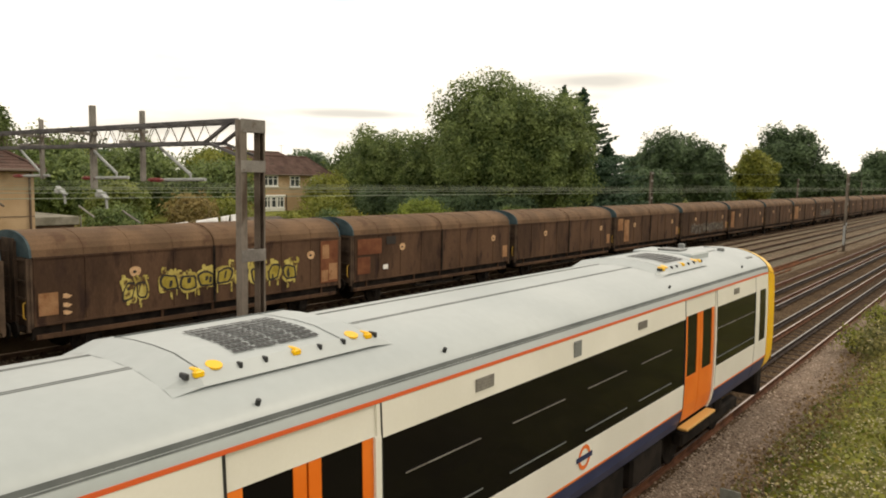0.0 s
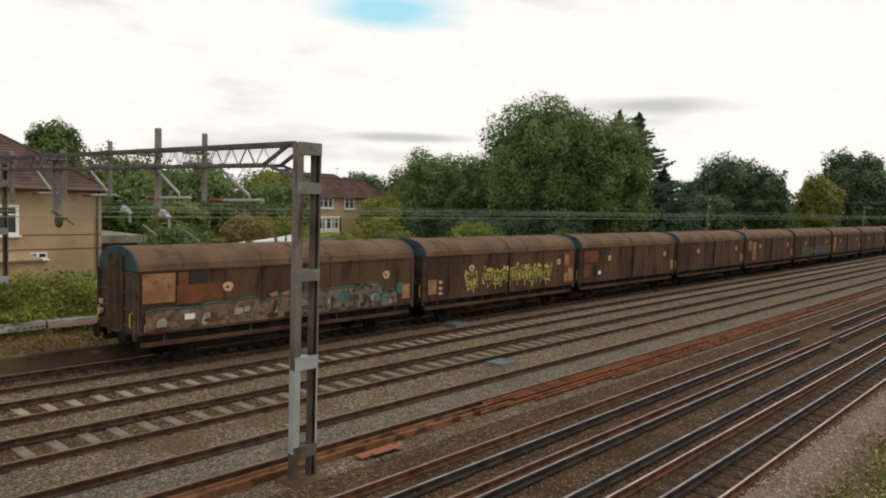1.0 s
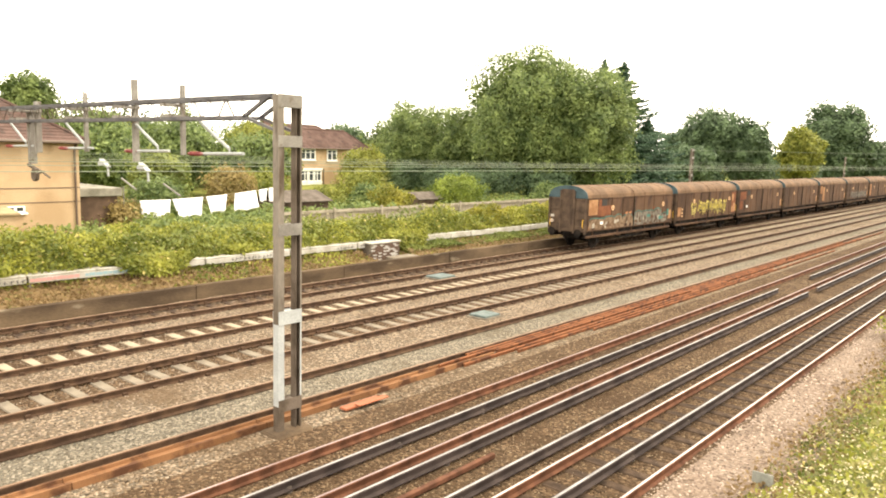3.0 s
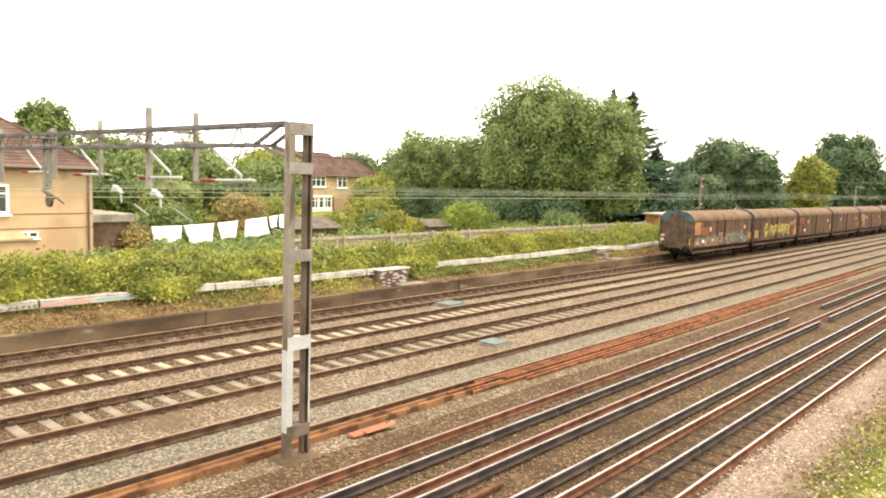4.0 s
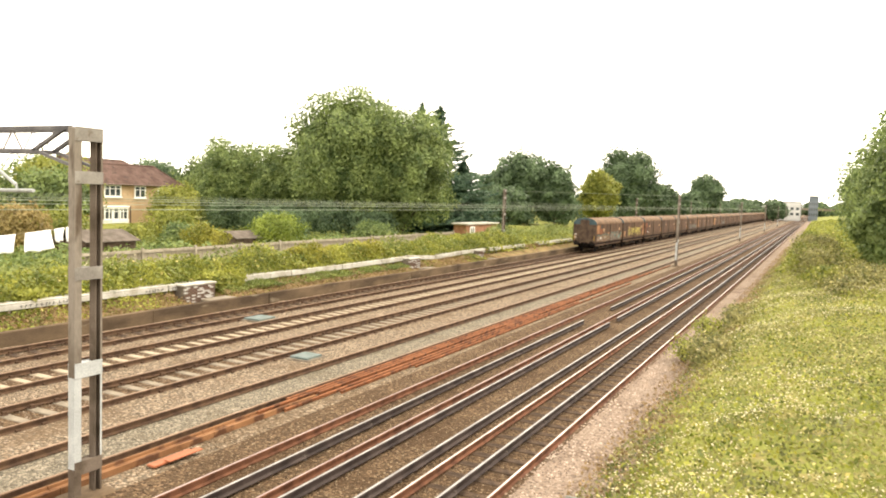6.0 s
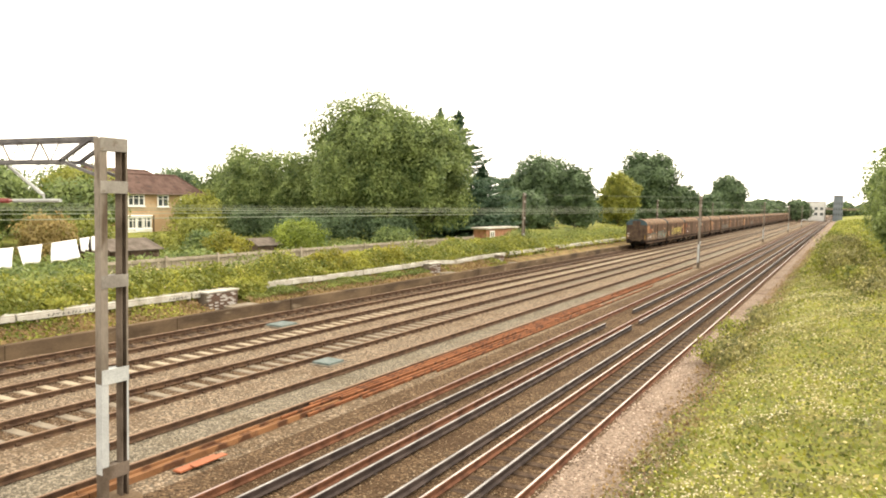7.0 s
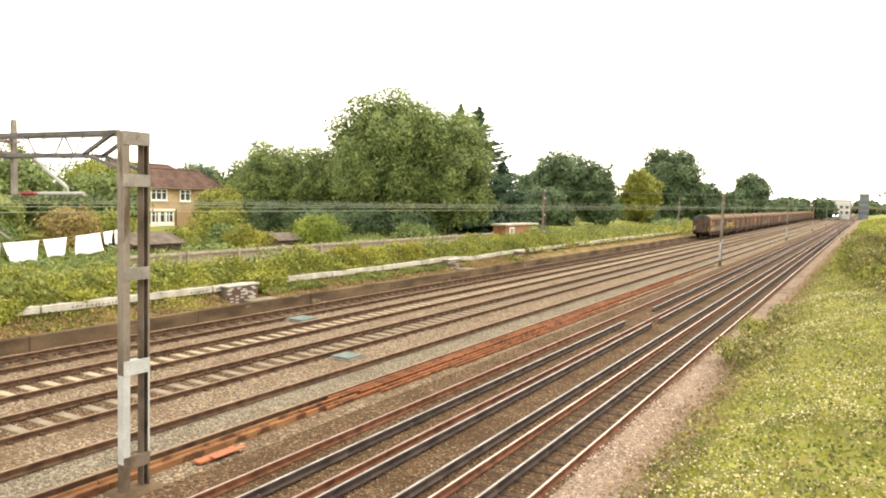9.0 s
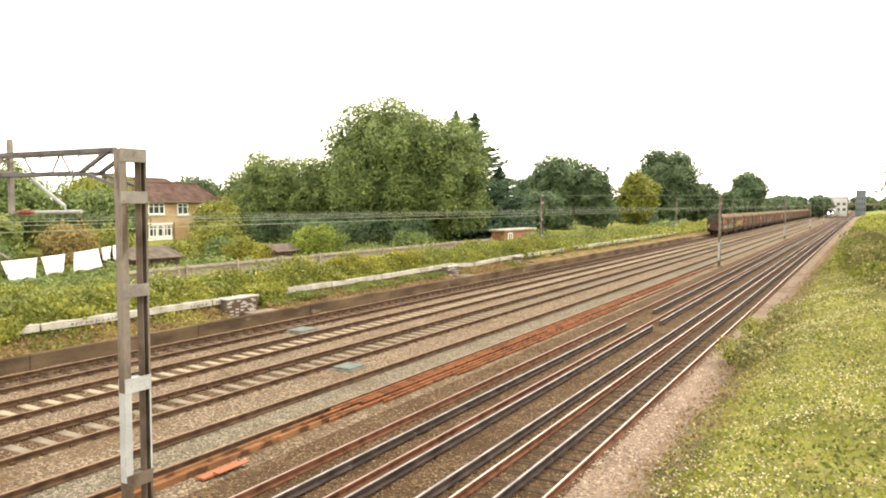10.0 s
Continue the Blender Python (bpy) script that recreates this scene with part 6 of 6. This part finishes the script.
def tree(name, label, x, y, z0, h, r, mat, n, seed, size=0.34, lobes=26, low=0.12, group="trees along the railway"):
    rng = np.random.default_rng(seed)
    t = thing(name, label, "tree", group, (x, y, z0))
    tk = Shape()
    tr_ = max(0.14, h * 0.022)
    pts = [Vector((0.1 * math.sin(k * 1.7 + seed), 0.1 * math.cos(k * 2.3 + seed), -0.3 + h * 0.7 * k / 5)) for k in range(6)]
    for k in range(5):
        tk.bar(pts[k], pts[k + 1], tr_ * (1 - 0.16 * k), 9, tr_ * (1 - 0.16 * (k + 1)))
    for k in range(9):
        a, b = seed + k * 2.4, pts[1 + k % 4]
        e = b + Vector((math.cos(a) * r * 0.6, math.sin(a) * r * 0.6, h * (0.14 + 0.03 * (k % 3))))
        tk.bar(b, e, tr_ * 0.42, 6, tr_ * 0.12)
    part("trunk", tk, BARK, t)
    ch_ = h * (1 - low)
    p, d = crown_points(rng, n, lobes, (0, 0, h * low + ch_ * 0.5), r, ch_)
    p[:, 2] = np.clip(p[:, 2], 0.02, h)
    c = np.array([0, 0, h * low + ch_ * 0.5])
    m = max(400, len(p) // 9)
    core = c + (p[:m] - c) * rng.uniform(0.62, 0.84, (m, 1))
    ob = new("crown", leaf_mesh("crown", mat, p, d, size, rng))
    ob.parent = t
    ob = new("inner_foliage", leaf_mesh("inner_foliage", mat, core, d[:m], size * 2.8, rng, 0.8))
    ob.parent = t
    return t


def conifer(name, label, x, y, z0, h, r, mat, n, seed, size=0.4):
    rng = np.random.default_rng(seed)
    t = thing(name, label, "tree", "conifers", (x, y, z0))
    tk = Shape()
    tk.bar((0, 0, -0.3), (0, 0, h * 0.97), h * 0.018, 8, 0.03)
    part("trunk", tk, BARK, t)
    # whorls of drooping boughs, each a flat feather with an upturned tip
    tiers = 34
    per = 8
    m = tiers * per
    tier = np.repeat(np.arange(tiers), per)
    bz = 0.05 + 0.95 * (tier + 0.6 * rng.normal(size=m)) / tiers
    bz = np.clip(bz, 0.03, 0.985)
    ba = rng.uniform(0, 2 * np.pi, m)
    bl = r * np.minimum(1.0, 1.4 * (1.0 - bz)) * rng.uniform(0.62, 1.15, m) + 0.16
    w = bl + 0.7
    k = rng.choice(m, n, p=w / w.sum())
    s = rng.uniform(0.05, 1.0, n) ** 0.8
    off = rng.normal(size=n) * 0.20 * bl[k] * (1.05 - s)
    ca, sa = np.cos(ba[k]), np.sin(ba[k])
    p = np.stack([ca * bl[k] * s - sa * off, sa * bl[k] * s + ca * off, bz[k] * h - 0.22 * bl[k] * s + 0.20 * bl[k] * s ** 3 - 0.18 * rng.uniform(0, 1, n) * (0.4 + 0.3 * bl[k] * (1 - s))], 1)
    p += rng.normal(size=(n, 3)) * 0.05
    p[:, 2] = np.clip(p[:, 2], 0.1, None)
    # needles close round the leader
    q = n // 30
    down = rng.uniform(0, 1, q)
    thick = 0.04 + 0.55 * down
    p[:q] = np.stack([thick * rng.normal(size=q), thick * rng.normal(size=q), h * (1 - 0.35 * down)], 1)
    d = np.stack([0.3 * ca, 0.3 * sa, np.full(n, 0.9)], 1) + 0.45 * rng.normal(size=(n, 3))
    ob = new("crown", leaf_mesh("crown", mat, p, d, size, rng, 0.45))
    ob.parent = t
    return t


def bush(label, x, y, z0, h, r, mat, n, seed, size=0.2, ry=None):
    rng = np.random.default_rng(seed)
    t = thing("bush", label, "bush", "bushes in the gardens", (x, y, z0))
    for k in range(6):
        st = Shape()
        a = k * 1.05 + seed
        st.bar((0.05 * math.cos(a), 0.05 * math.sin(a), -0.2), (math.cos(a) * r * 0.5, math.sin(a) * r * 0.5, h * 0.75), 0.04, 5, 0.012)
        part("stem", st, BARK, t)
    p, d = crown_points(rng, n, 14, (0, 0, h * 0.5), r, h)
    p[:, 1] *= (ry or r) / r
    p[:, 2] = np.clip(p[:, 2], 0.0, h * 1.05)
    ob = new("crown", leaf_mesh("crown", mat, p, d, size, rng))
    ob.parent = t
    return t


BIG = "broad mid green tree with a dense rounded crown"
tree("broadleaf_tree", BIG, -41.9, 62.0, 0.8, 15.4, 7.2, LEAF_MID, 76000, 11, 0.27, 60, 0.03)
tree("broadleaf_tree", BIG, -36.5, 63.0, 0.8, 14.1, 5.7, LEAF_MID, 44000, 12, 0.27, 36, 0.02)
tree("broadleaf_tree", BIG, -50.8, 63.0, 0.8, 10.6, 4.4, LEAF_MID, 25000, 13, 0.25, 26, 0.02)
tree("broadleaf_tree", BIG, -58.3, 63.0, 0.8, 11.4, 5.0, LEAF_MID, 27000, 14, 0.25, 28, 0.02)
for k, (x, y, h, r) in enumerate(((-45.5, 57.5, 3.6, 3.2), (-41.0, 57.0, 4.2, 3.2), (-37.0, 58.5, 3.4, 3.0), (-50.5, 59.0, 3.4, 3.0), (-55.5, 59.5, 3.8, 3.4))):
    bush("dark green bush under the big trees", x, y, 0.8, h, r, LEAF_DARK, 8000, 160 + k, 0.22)
tree("broadleaf_tree", "mid green tree behind the houses", -66.5, 68.0, 0.8, 9.2, 5.0, LEAF_MID, 14000, 15, 0.32, 24, 0.02)
tree("broadleaf_tree", "mid green tree behind the houses", -76.5, 68.0, 0.8, 9.4, 4.0, LEAF_DARK, 9000, 16, 0.36, 20, 0.02)
conifer("conifer", "tall dark blue green conifer", -44.6, 86.0, 0.8, 16.4, 8.4, LEAF_PINE, 60000, 21, 0.34)
conifer("conifer", "tall dark blue green conifer", -47.8, 87.0, 0.8, 17.0, 7.4, LEAF_PINE, 36000, 22, 0.34)
conifer("conifer", "shorter blue green conifer beside taller ones", -41.6, 87.5, 0.8, 9.4, 4.8, LEAF_PINE, 26000, 23, 0.34)
DK = "dark green tree with a rounded crown"
tree("broadleaf_tree", DK, -49.6, 130, 0.6, 15.0, 6.8, LEAF_DARK, 14000, 31, 0.5, 26, 0.04)
tree("broadleaf_tree", DK, -43.4, 131, 0.6, 13.0, 4.4, LEAF_DARK, 10000, 32, 0.5, 22, 0.04)
tree("broadleaf_tree", DK, -56.0, 133, 0.6, 11.6, 4.6, LEAF_DARK, 9000, 33, 0.5, 22, 0.04)
tree("broadleaf_tree", "yellow green tree in light leaf", -40.4, 150, 0.4, 13.2, 4.8, LEAF_PALE, 11000, 34, 0.5, 22, 0.04)
tree("broadleaf_tree", DK, -44.0, 190, 0.3, 20.4, 9.2, LEAF_DARK, 16000, 35, 0.7, 28, 0.04)
tree("broadleaf_tree", DK, -36.5, 196, 0.3, 12.0, 4.8, LEAF_DARK, 8000, 36, 0.7, 18, 0.04)
tree("broadleaf_tree", DK, -34.2, 260, 0.2, 17.2, 7.4, LEAF_DARK, 9000, 37, 0.8, 20, 0.04)
for k in range(12):
    tree("broadleaf_tree", "low dark tree far down the line", -62 + k * 4.2 + 2 * math.sin(k * 3.3), 330 + 18 * (k % 4), 0, 9.5 + 1.6 * math.sin(k * 2.1), 5.6, LEAF_DARK, 3500, 40 + k, 1.1, 14, 0.03)
for k in range(14):
    tree("broadleaf_tree", "distant dark tree beyond the gardens", -95 + 9 * math.sin(k * 2.7), 8 + k * 11.0, 0.6, 8.2 + 1.5 * math.sin(k * 1.9), 6.4, LEAF_DARK, 5000, 60 + k, 0.6, 18, 0.03)
for k in range(10):
    tree("broadleaf_tree", "mid green tree on the far side of the line", -40 - 5 * math.sin(k * 2.2), 205 + 14 * k, 0.2, 9.0 + 1.4 * math.sin(k * 1.3), 5.4, LEAF_DARK, 4500, 80 + k, 0.8, 16, 0.03)
for k in range(9):
    tree("broadleaf_tree", "mid green tree between the taller trees", -47 + 4 * math.sin(k * 2.9), 98 + 13 * k, 0.4, 6.5 + 1.5 * math.sin(k * 2.3), 4.6, LEAF_DARK, 6000, 300 + k, 0.5, 16, 0.02)
for k in range(8):
    tree("broadleaf_tree", "mid green garden tree", -66 - 6 * math.sin(k * 1.9), 12 + 5.2 * k, 0.8, 8.1 + 0.7 * math.sin(k * 2.7), 4.3, LEAF_MID if k % 2 else LEAF_PALE, 8000, 320 + k, 0.3, 18, 0.02, "garden trees")
# trees on the bank beside the nearer track
for k, (x, y, h, r) in enumerate(((9.4, 48, 8.0, 4.0), (7.2, 60, 13.4, 5.4), (4.6, 61, 6.2, 3.0), (6.6, 70, 13.0, 5.2), (6.4, 82, 12.6, 5.2), (5.7, 96, 12.0, 5.6), (6.8, 115, 12.0, 6.2), (8.2, 140, 12.0, 6.4), (11.0, 175, 12.0, 7.0), (12.0, 220, 12.0, 7.5), (13.0, 280, 12.0, 8.0), (16.0, 350, 12.0, 9.0), (24.0, 430, 12.0, 9.0))):
    tree("broadleaf_tree", "dense green tree on the trackside bank", x, y, 1.2, h, r, LEAF_MID, 16000 if k < 4 else 7000, 100 + k, 0.34, 24, 0.02, "trees on the bank")

for k in range(16):
    tree("broadleaf_tree", "hazy dark tree at the far end of the line", -150 + 21 * k + 5 * math.sin(k * 2.2), 600 + 30 * math.sin(k * 1.7), 0, 11.0 + 2.0 * math.sin(k * 3.1), 13.0, LEAF_DARK, 2600, 340 + k, 1.8, 14, 0.02)
for k in range(8):
    tree("broadleaf_tree", "dark tree beyond the trackside bank", 34 + 12 * math.sin(k * 2.4), 90 + 42 * k, 1.5, 11.0, 8.0, LEAF_DARK, 4000, 360 + k, 0.9, 16, 0.02)
# bushes behind the platform
tree("broadleaf_tree", "mid green garden tree", -58.0, 33.0, 0.9, 7.2, 4.2, LEAF_MID, 9000, 120, 0.3, 20, 0.05)
tree("broadleaf_tree", "mid green garden tree", -56.0, 26.0, 0.9, 6.9, 4.2, LEAF_MID, 9000, 121, 0.3, 20, 0.05)
tree("broadleaf_tree", "mid green garden tree", -54.0, 38.0, 0.9, 5.9, 3.8, LEAF_MID, 9000, 122, 0.3, 20, 0.05)
tree("broadleaf_tree", "light green garden tree", -47.0, 25.5, 0.8, 4.6, 2.8, LEAF_LIGHT, 7000, 123, 0.26, 18, 0.05)
tree("broadleaf_tree", "dark rounded tree behind the house roof", -62.0, 23.0, 0.8, 10.6, 2.4, LEAF_MID, 9000, 124, 0.3, 18, 0.42)
bush("tan brown bush in a garden", -42.5, 28.0, 0.8, 3.7, 2.1, LEAF_RUSSET, 6000, 130)
tree("broadleaf_tree", "pale green garden tree in front of the far house", -51.5, 48.5, 0.8, 5.4, 2.8, LEAF_PALE, 8000, 125, 0.22, 18, 0.12, "garden trees")
bush("light green garden bush", -45.0, 32.5, 0.8, 3.2, 2.4, LEAF_PALE, 5000, 131)
bush("light green garden bush", -43.5, 37.2, 0.8, 1.8, 1.8, LEAF_PALE, 5000, 132)
bush("light green garden bush", -44.0, 41.0, 0.8, 3.2, 2.6, LEAF_PALE, 5500, 133)
bush("golden yellow flowering bush", -35.2, 35.6, 0.8, 2.5, 1.8, LEAF_GOLD, 6000, 134, 0.16)
bush("rounded bright green clipped bush", -36.0, 43.7, 0.8, 3.1, 2.8, LEAF_BRIGHT, 14000, 135, 0.16)
bush("mid green garden bush", -38.5, 36.8, 0.8, 2.4, 1.8, LEAF_MID, 4000, 136)
bush("dark garden bush beside the house", -36.5, 17.5, 0.8, 1.9, 1.4, LEAF_RUSSET, 3500, 137)
bush("mid green garden bush", -40.0, 21.5, 0.8, 3.0, 2.2, LEAF_MID, 5000, 138)
bush("mid green garden bush", -41.0, 50.5, 0.8, 3.4, 3.2, LEAF_DARK, 6000, 139)
bush("dark low bush under the trees", -34.5, 55.0, 0.8, 2.4, 2.6, LEAF_MID, 5000, 140)
bush("light green bush beside the line", -30.5, 74.0, 0.4, 2.4, 2.0, LEAF_LIGHT, 5000, 141, 0.2, 5.0)
bush("light green bush beside the line", -30.8, 90.0, 0.4, 2.2, 2.0, LEAF_LIGHT, 5000, 142, 0.2, 7.0)
bush("light green bush beside the line", -31.0, 110.0, 0.2, 2.4, 2.4, LEAF_WEED, 5000, 143, 0.22, 9.0)
bush("light green bush beside the line", -31.0, 135.0, 0.2, 2.6, 2.6, LEAF_MID, 5000, 144, 0.26, 12.0)


def mound(x, y, s):
    return 0.5 + 0.5 * noise.noise((x * 0.35 + s, y * 0.35, s)) + 0.25 * noise.noise((x * 1.1, y * 1.1 + s, 2.0))


def weeds(name, label, mat, x0, x1, y0, y1, n, size, tall, seed, grow=None, edge=0.0):
    """Loose weeds over a stretch of ground; their height swells and sinks."""
    rng = np.random.default_rng(seed)
    pos = np.empty((n, 3))
    u = rng.uniform(0, 1, n)
    pos[:, 1] = y0 + (y1 - y0) * (u ** 1.5 if edge == 0 else u)
    pos[:, 0] = rng.uniform(x0, x1, n)
    k = rng.uniform(0, 1, n) ** 0.45
    for i in range(n):
        x, y = pos[i, 0], pos[i, 1]
        top = tall * max(0.05, mound(x, y, seed)) * (grow(x, y) if grow else 1.0)
        pos[i, 2] = height(x, y) + top * k[i]
    d = rng.normal(size=(n, 3)) * 0.7 + np.array([0.15, -0.1, 0.8])
    return stuff(name, leaf_mesh(name, mat, pos, d, size, rng), label, "weeds")


def on_platform(x, y):
    back = 0.45 if 24 < y < 56 else 0.8
    rise = min(1.0, max(0.25, (-26.0 - x) / 1.2))
    return rise * (1 - (1 - back) * min(1.0, max(0.0, (-28.4 - x) / 1.2)))


def off_piers(x, y):
    return 0.0 if any(a - 0.3 < y < b + 0.3 for a, b in ((24.7, 26.65), (45.5, 47.2), (57.6, 58.6))) else 1.0


weeds("platform_weeds", "dense green weeds overgrowing the old platform", LEAF_WEED, -31.6, -26.1, -12, 70, 105000, 0.155, 1.95, 201, on_platform, 1)
weeds("platform_weeds", "dense green weeds overgrowing the old platform", LEAF_LIGHT, -31.6, -26.4, -12, 110, 42000, 0.17, 2.05, 202, on_platform, 1)
weeds("garden_growth", "rough low plants in the gardens behind the fence", LEAF_MID, -46, -31.7, 12, 62, 26000, 0.24, 1.7, 221, None, 1)
weeds("garden_growth", "rough low plants in the gardens behind the fence", LEAF_LIGHT, -46, -31.7, 12, 62, 12000, 0.22, 1.9, 222, None, 1)
weeds("platform_flowers", "scattered white flowers among the platform weeds", PETAL, -31, -26.3, -10, 60, 700, 0.10, 1.95, 203, on_platform, 1)
weeds("hanging_weeds", "dry grass under the platform edge", STRAW, -26.1, -24.35, -12, 60, 16000, 0.13, 0.30, 204, off_piers, 1)
weeds("trackside_weeds", "green weeds below the platform edge", LEAF_WEED, -26.1, -24.5, 14, 60, 7000, 0.13, 0.5, 205, lambda x, y: max(0.0, noise.noise((0.2, y * 0.22, 4.0)) * 2) * off_piers(x, y), 1)
weeds("line_weeds", "rough weeds beyond the platform", LEAF_WEED, -34, -25.5, 60, 240, 26000, 0.26, 1.3, 206, None, 1)


rng = np.random.default_rng(207)
droop = []
for y0, y1, reach in ((12.3, 15.6, 0.85), (17.3, 18.2, 0.25), (26.5, 29.4, 0.95), (27.2, 28.8, 0.7), (8.0, 9.0, 0.3), (33.5, 34.6, 0.2), (2.0, 6.0, 0.5)):
    for k in range(int(900 * (y1 - y0))):
        u = rng.uniform()
        y = y0 + (y1 - y0) * u
        f = reach * math.sin(math.pi * u) ** 0.5 * rng.uniform(0.1, 1.0)
        droop.append((-26.45 + 0.75 * f + 0.1 * rng.normal(), y, 1.22 - 0.75 * f ** 1.4 + 0.08 * rng.normal()))
droop = np.array(droop)
stuff("drooping_weeds", leaf_mesh("drooping_weeds", LEAF_WEED, droop, rng.normal(size=droop.shape) * 0.5 + np.array([0.7, 0, 0.5]), 0.15, rng), "green weeds drooping over the platform edge", "weeds")


def on_bank(x, y):
    return min(1.0, max(0.08, (x + 3.8 + 0.5 * noise.noise((y * 0.5, 1.0, 7.0))) / 2.4))


weeds("bank_weeds", "pale green weeds covering the trackside bank", LEAF_BANK, -3.75, 9, 5, 75, 115000, 0.085, 0.95, 211, on_bank)
weeds("bank_weeds", "pale green weeds covering the trackside bank", LEAF_WEED, -3.6, 12, 5, 110, 50000, 0.11, 1.0, 212, on_bank)
rng = np.random.default_rng(213)
heads = []
for k in range(4200):
    cx, cy = rng.uniform(-3.2, 7.5), 6 + 50 * rng.uniform() ** 1.3
    if noise.noise((cx * 0.35, cy * 0.35, 5.5)) < -0.08:
        continue
    for j in range(int(rng.integers(3, 9))):
        x, y = cx + rng.normal() * 0.35, cy + rng.normal() * 0.35
        top = 0.98 * max(0.05, mound(x, y, 211)) * on_bank(x, y)
        heads.append((x, y, height(x, y) + top * rng.uniform(0.85, 1.1) + 0.03))
heads = np.array(heads)
stuff("bank_flowers", leaf_mesh("bank_flowers", PETAL, heads, rng.normal(size=heads.shape) * 0.3 + np.array([0.0, -0.3, 1.0]), 0.039, rng, 0.9), "many small white flowers on the bank", "flowers")
weeds("bank_grass", "dry grass at the edge of the ballast", STRAW, -4.1, -2.6, 5, 120, 9000, 0.09, 0.3, 214)
weeds("far_bank_weeds", "rough weeds on the far bank", LEAF_WEED, -2.8, 14, 60, 320, 22000, 0.34, 1.3, 215, on_bank, 1)
weeds("golden_weeds", "golden patches among the bank weeds", LEAF_GOLD, -3.4, 8, 6, 60, 9000, 0.09, 1.0, 218, lambda x, y: on_bank(x, y) if noise.noise((x * 0.3, y * 0.3, 8.8)) > 0.15 else 0.05)
weeds("golden_weeds", "golden patch among the platform weeds", LEAF_GOLD, -29.0, -26.5, 35, 44, 8000, 0.15, 2.0, 219, on_platform, 1)
weeds("trackside_grass", "short green grass below the platform edge", LEAF_LIGHT, -26.1, -25.3, 27, 46, 9000, 0.11, 0.42, 220, off_piers, 1)
bush("leafy bramble at the edge of the bank", -3.0, 26.5, 0.0, 1.2, 1.0, LEAF_BANK, 2600, 153, 0.12, 2.4)
bush("leafy bramble reaching over the rail", -4.0, 27.6, -0.1, 0.95, 0.6, LEAF_WEED, 700, 151, 0.12, 1.0)
bush("leafy bramble reaching over the rail", -3.9, 32.5, -0.1, 1.05, 0.7, LEAF_WEED, 900, 154, 0.12, 1.3)
for k, (x, y, h, r) in enumerate(((1.6, 44, 1.1, 1.8), (0.6, 50, 1.3, 2.0), (2.6, 47, 1.6, 2.2), (0.2, 55, 2.5, 2.0), (-0.5, 62, 2.5, 2.0), (0.4, 70, 2.9, 2.2), (-0.8, 80, 2.5, 2.0), (-0.6, 92, 2.6, 2.2))):
    bush("olive green bush on the trackside bank", x, y, height(x, y) - 0.1, h, r, (LEAF_BANK, LEAF_WEED, LEAF_BANK)[k % 3], 3500, 170 + k, 0.17, r * 1.5)
bush("leafy bramble at the edge of the bank", -3.1, 36.0, 0.0, 1.1, 0.9, LEAF_BANK, 1800, 152, 0.13, 3.0)

# ---- sleepers ----
for i, (mat, top, gap) in SLEEPERS.items():
    tr = tracks[i]
    s = Shape()
    s.soft(-1.25, 1.25, -0.13, 0.13, top - 0.15, top, 0.02)
    # the two rail chairs, bolted down on the sleeper
    for xc in (-0.7525, 0.7525) if i else ():
        s.soft(xc - 0.15, xc + 0.15, -0.08, 0.08, top - 0.01, top + 0.03, 0.01, 1)
        for e in (-0.085, 0.085):
            s.soft(xc + e - 0.035, xc + e + 0.035, -0.06, 0.06, top + 0.025, -0.085, 0.01, 1)
    me = None
    n_near = 150
    for j in range(n_near):
        y = -6 + j * gap
        if me is None:
            ob = part("sleeper", s, [mat, RAIL_BROWN], tr)
            me = ob.data
        else:
            ob = new("sleeper", me)
            ob.parent = tr
        ob.matrix_basis = pose(random.uniform(-0.02, 0.02), y + random.uniform(-0.03, 0.03), random.uniform(-0.012, 0.004), 0, 0, random.uniform(-0.8, 0.8))
    rest = Shape()
    for j in range(n_near, 420):
        rest.box(-1.25, 1.25, -6 + j * gap - 0.13, -6 + j * gap + 0.13, top - 0.15, top)
    ob = part("far_sleepers", rest, mat, tr)
    ob["kind"] = "stuff"


# ---- movement ----
def motions():
    times = [0, 1, 2, 3, 4, 5, 6, 7, 8, 9, 10]
    for i, w in enumerate(wagons):
        walk(w, [(t, pose(-22.61, 10.2 + 13.72 * (t - 1) + PITCH * i, 0)) for t in times])
    walk(train, [(t, pose(-5.83, 18.9 - 20.15 * t, 0)) for t in times])
    walk(far, [(t, pose(-13.19, 348 + 26.5 * (10 - t), 0)) for t in times])


motions()
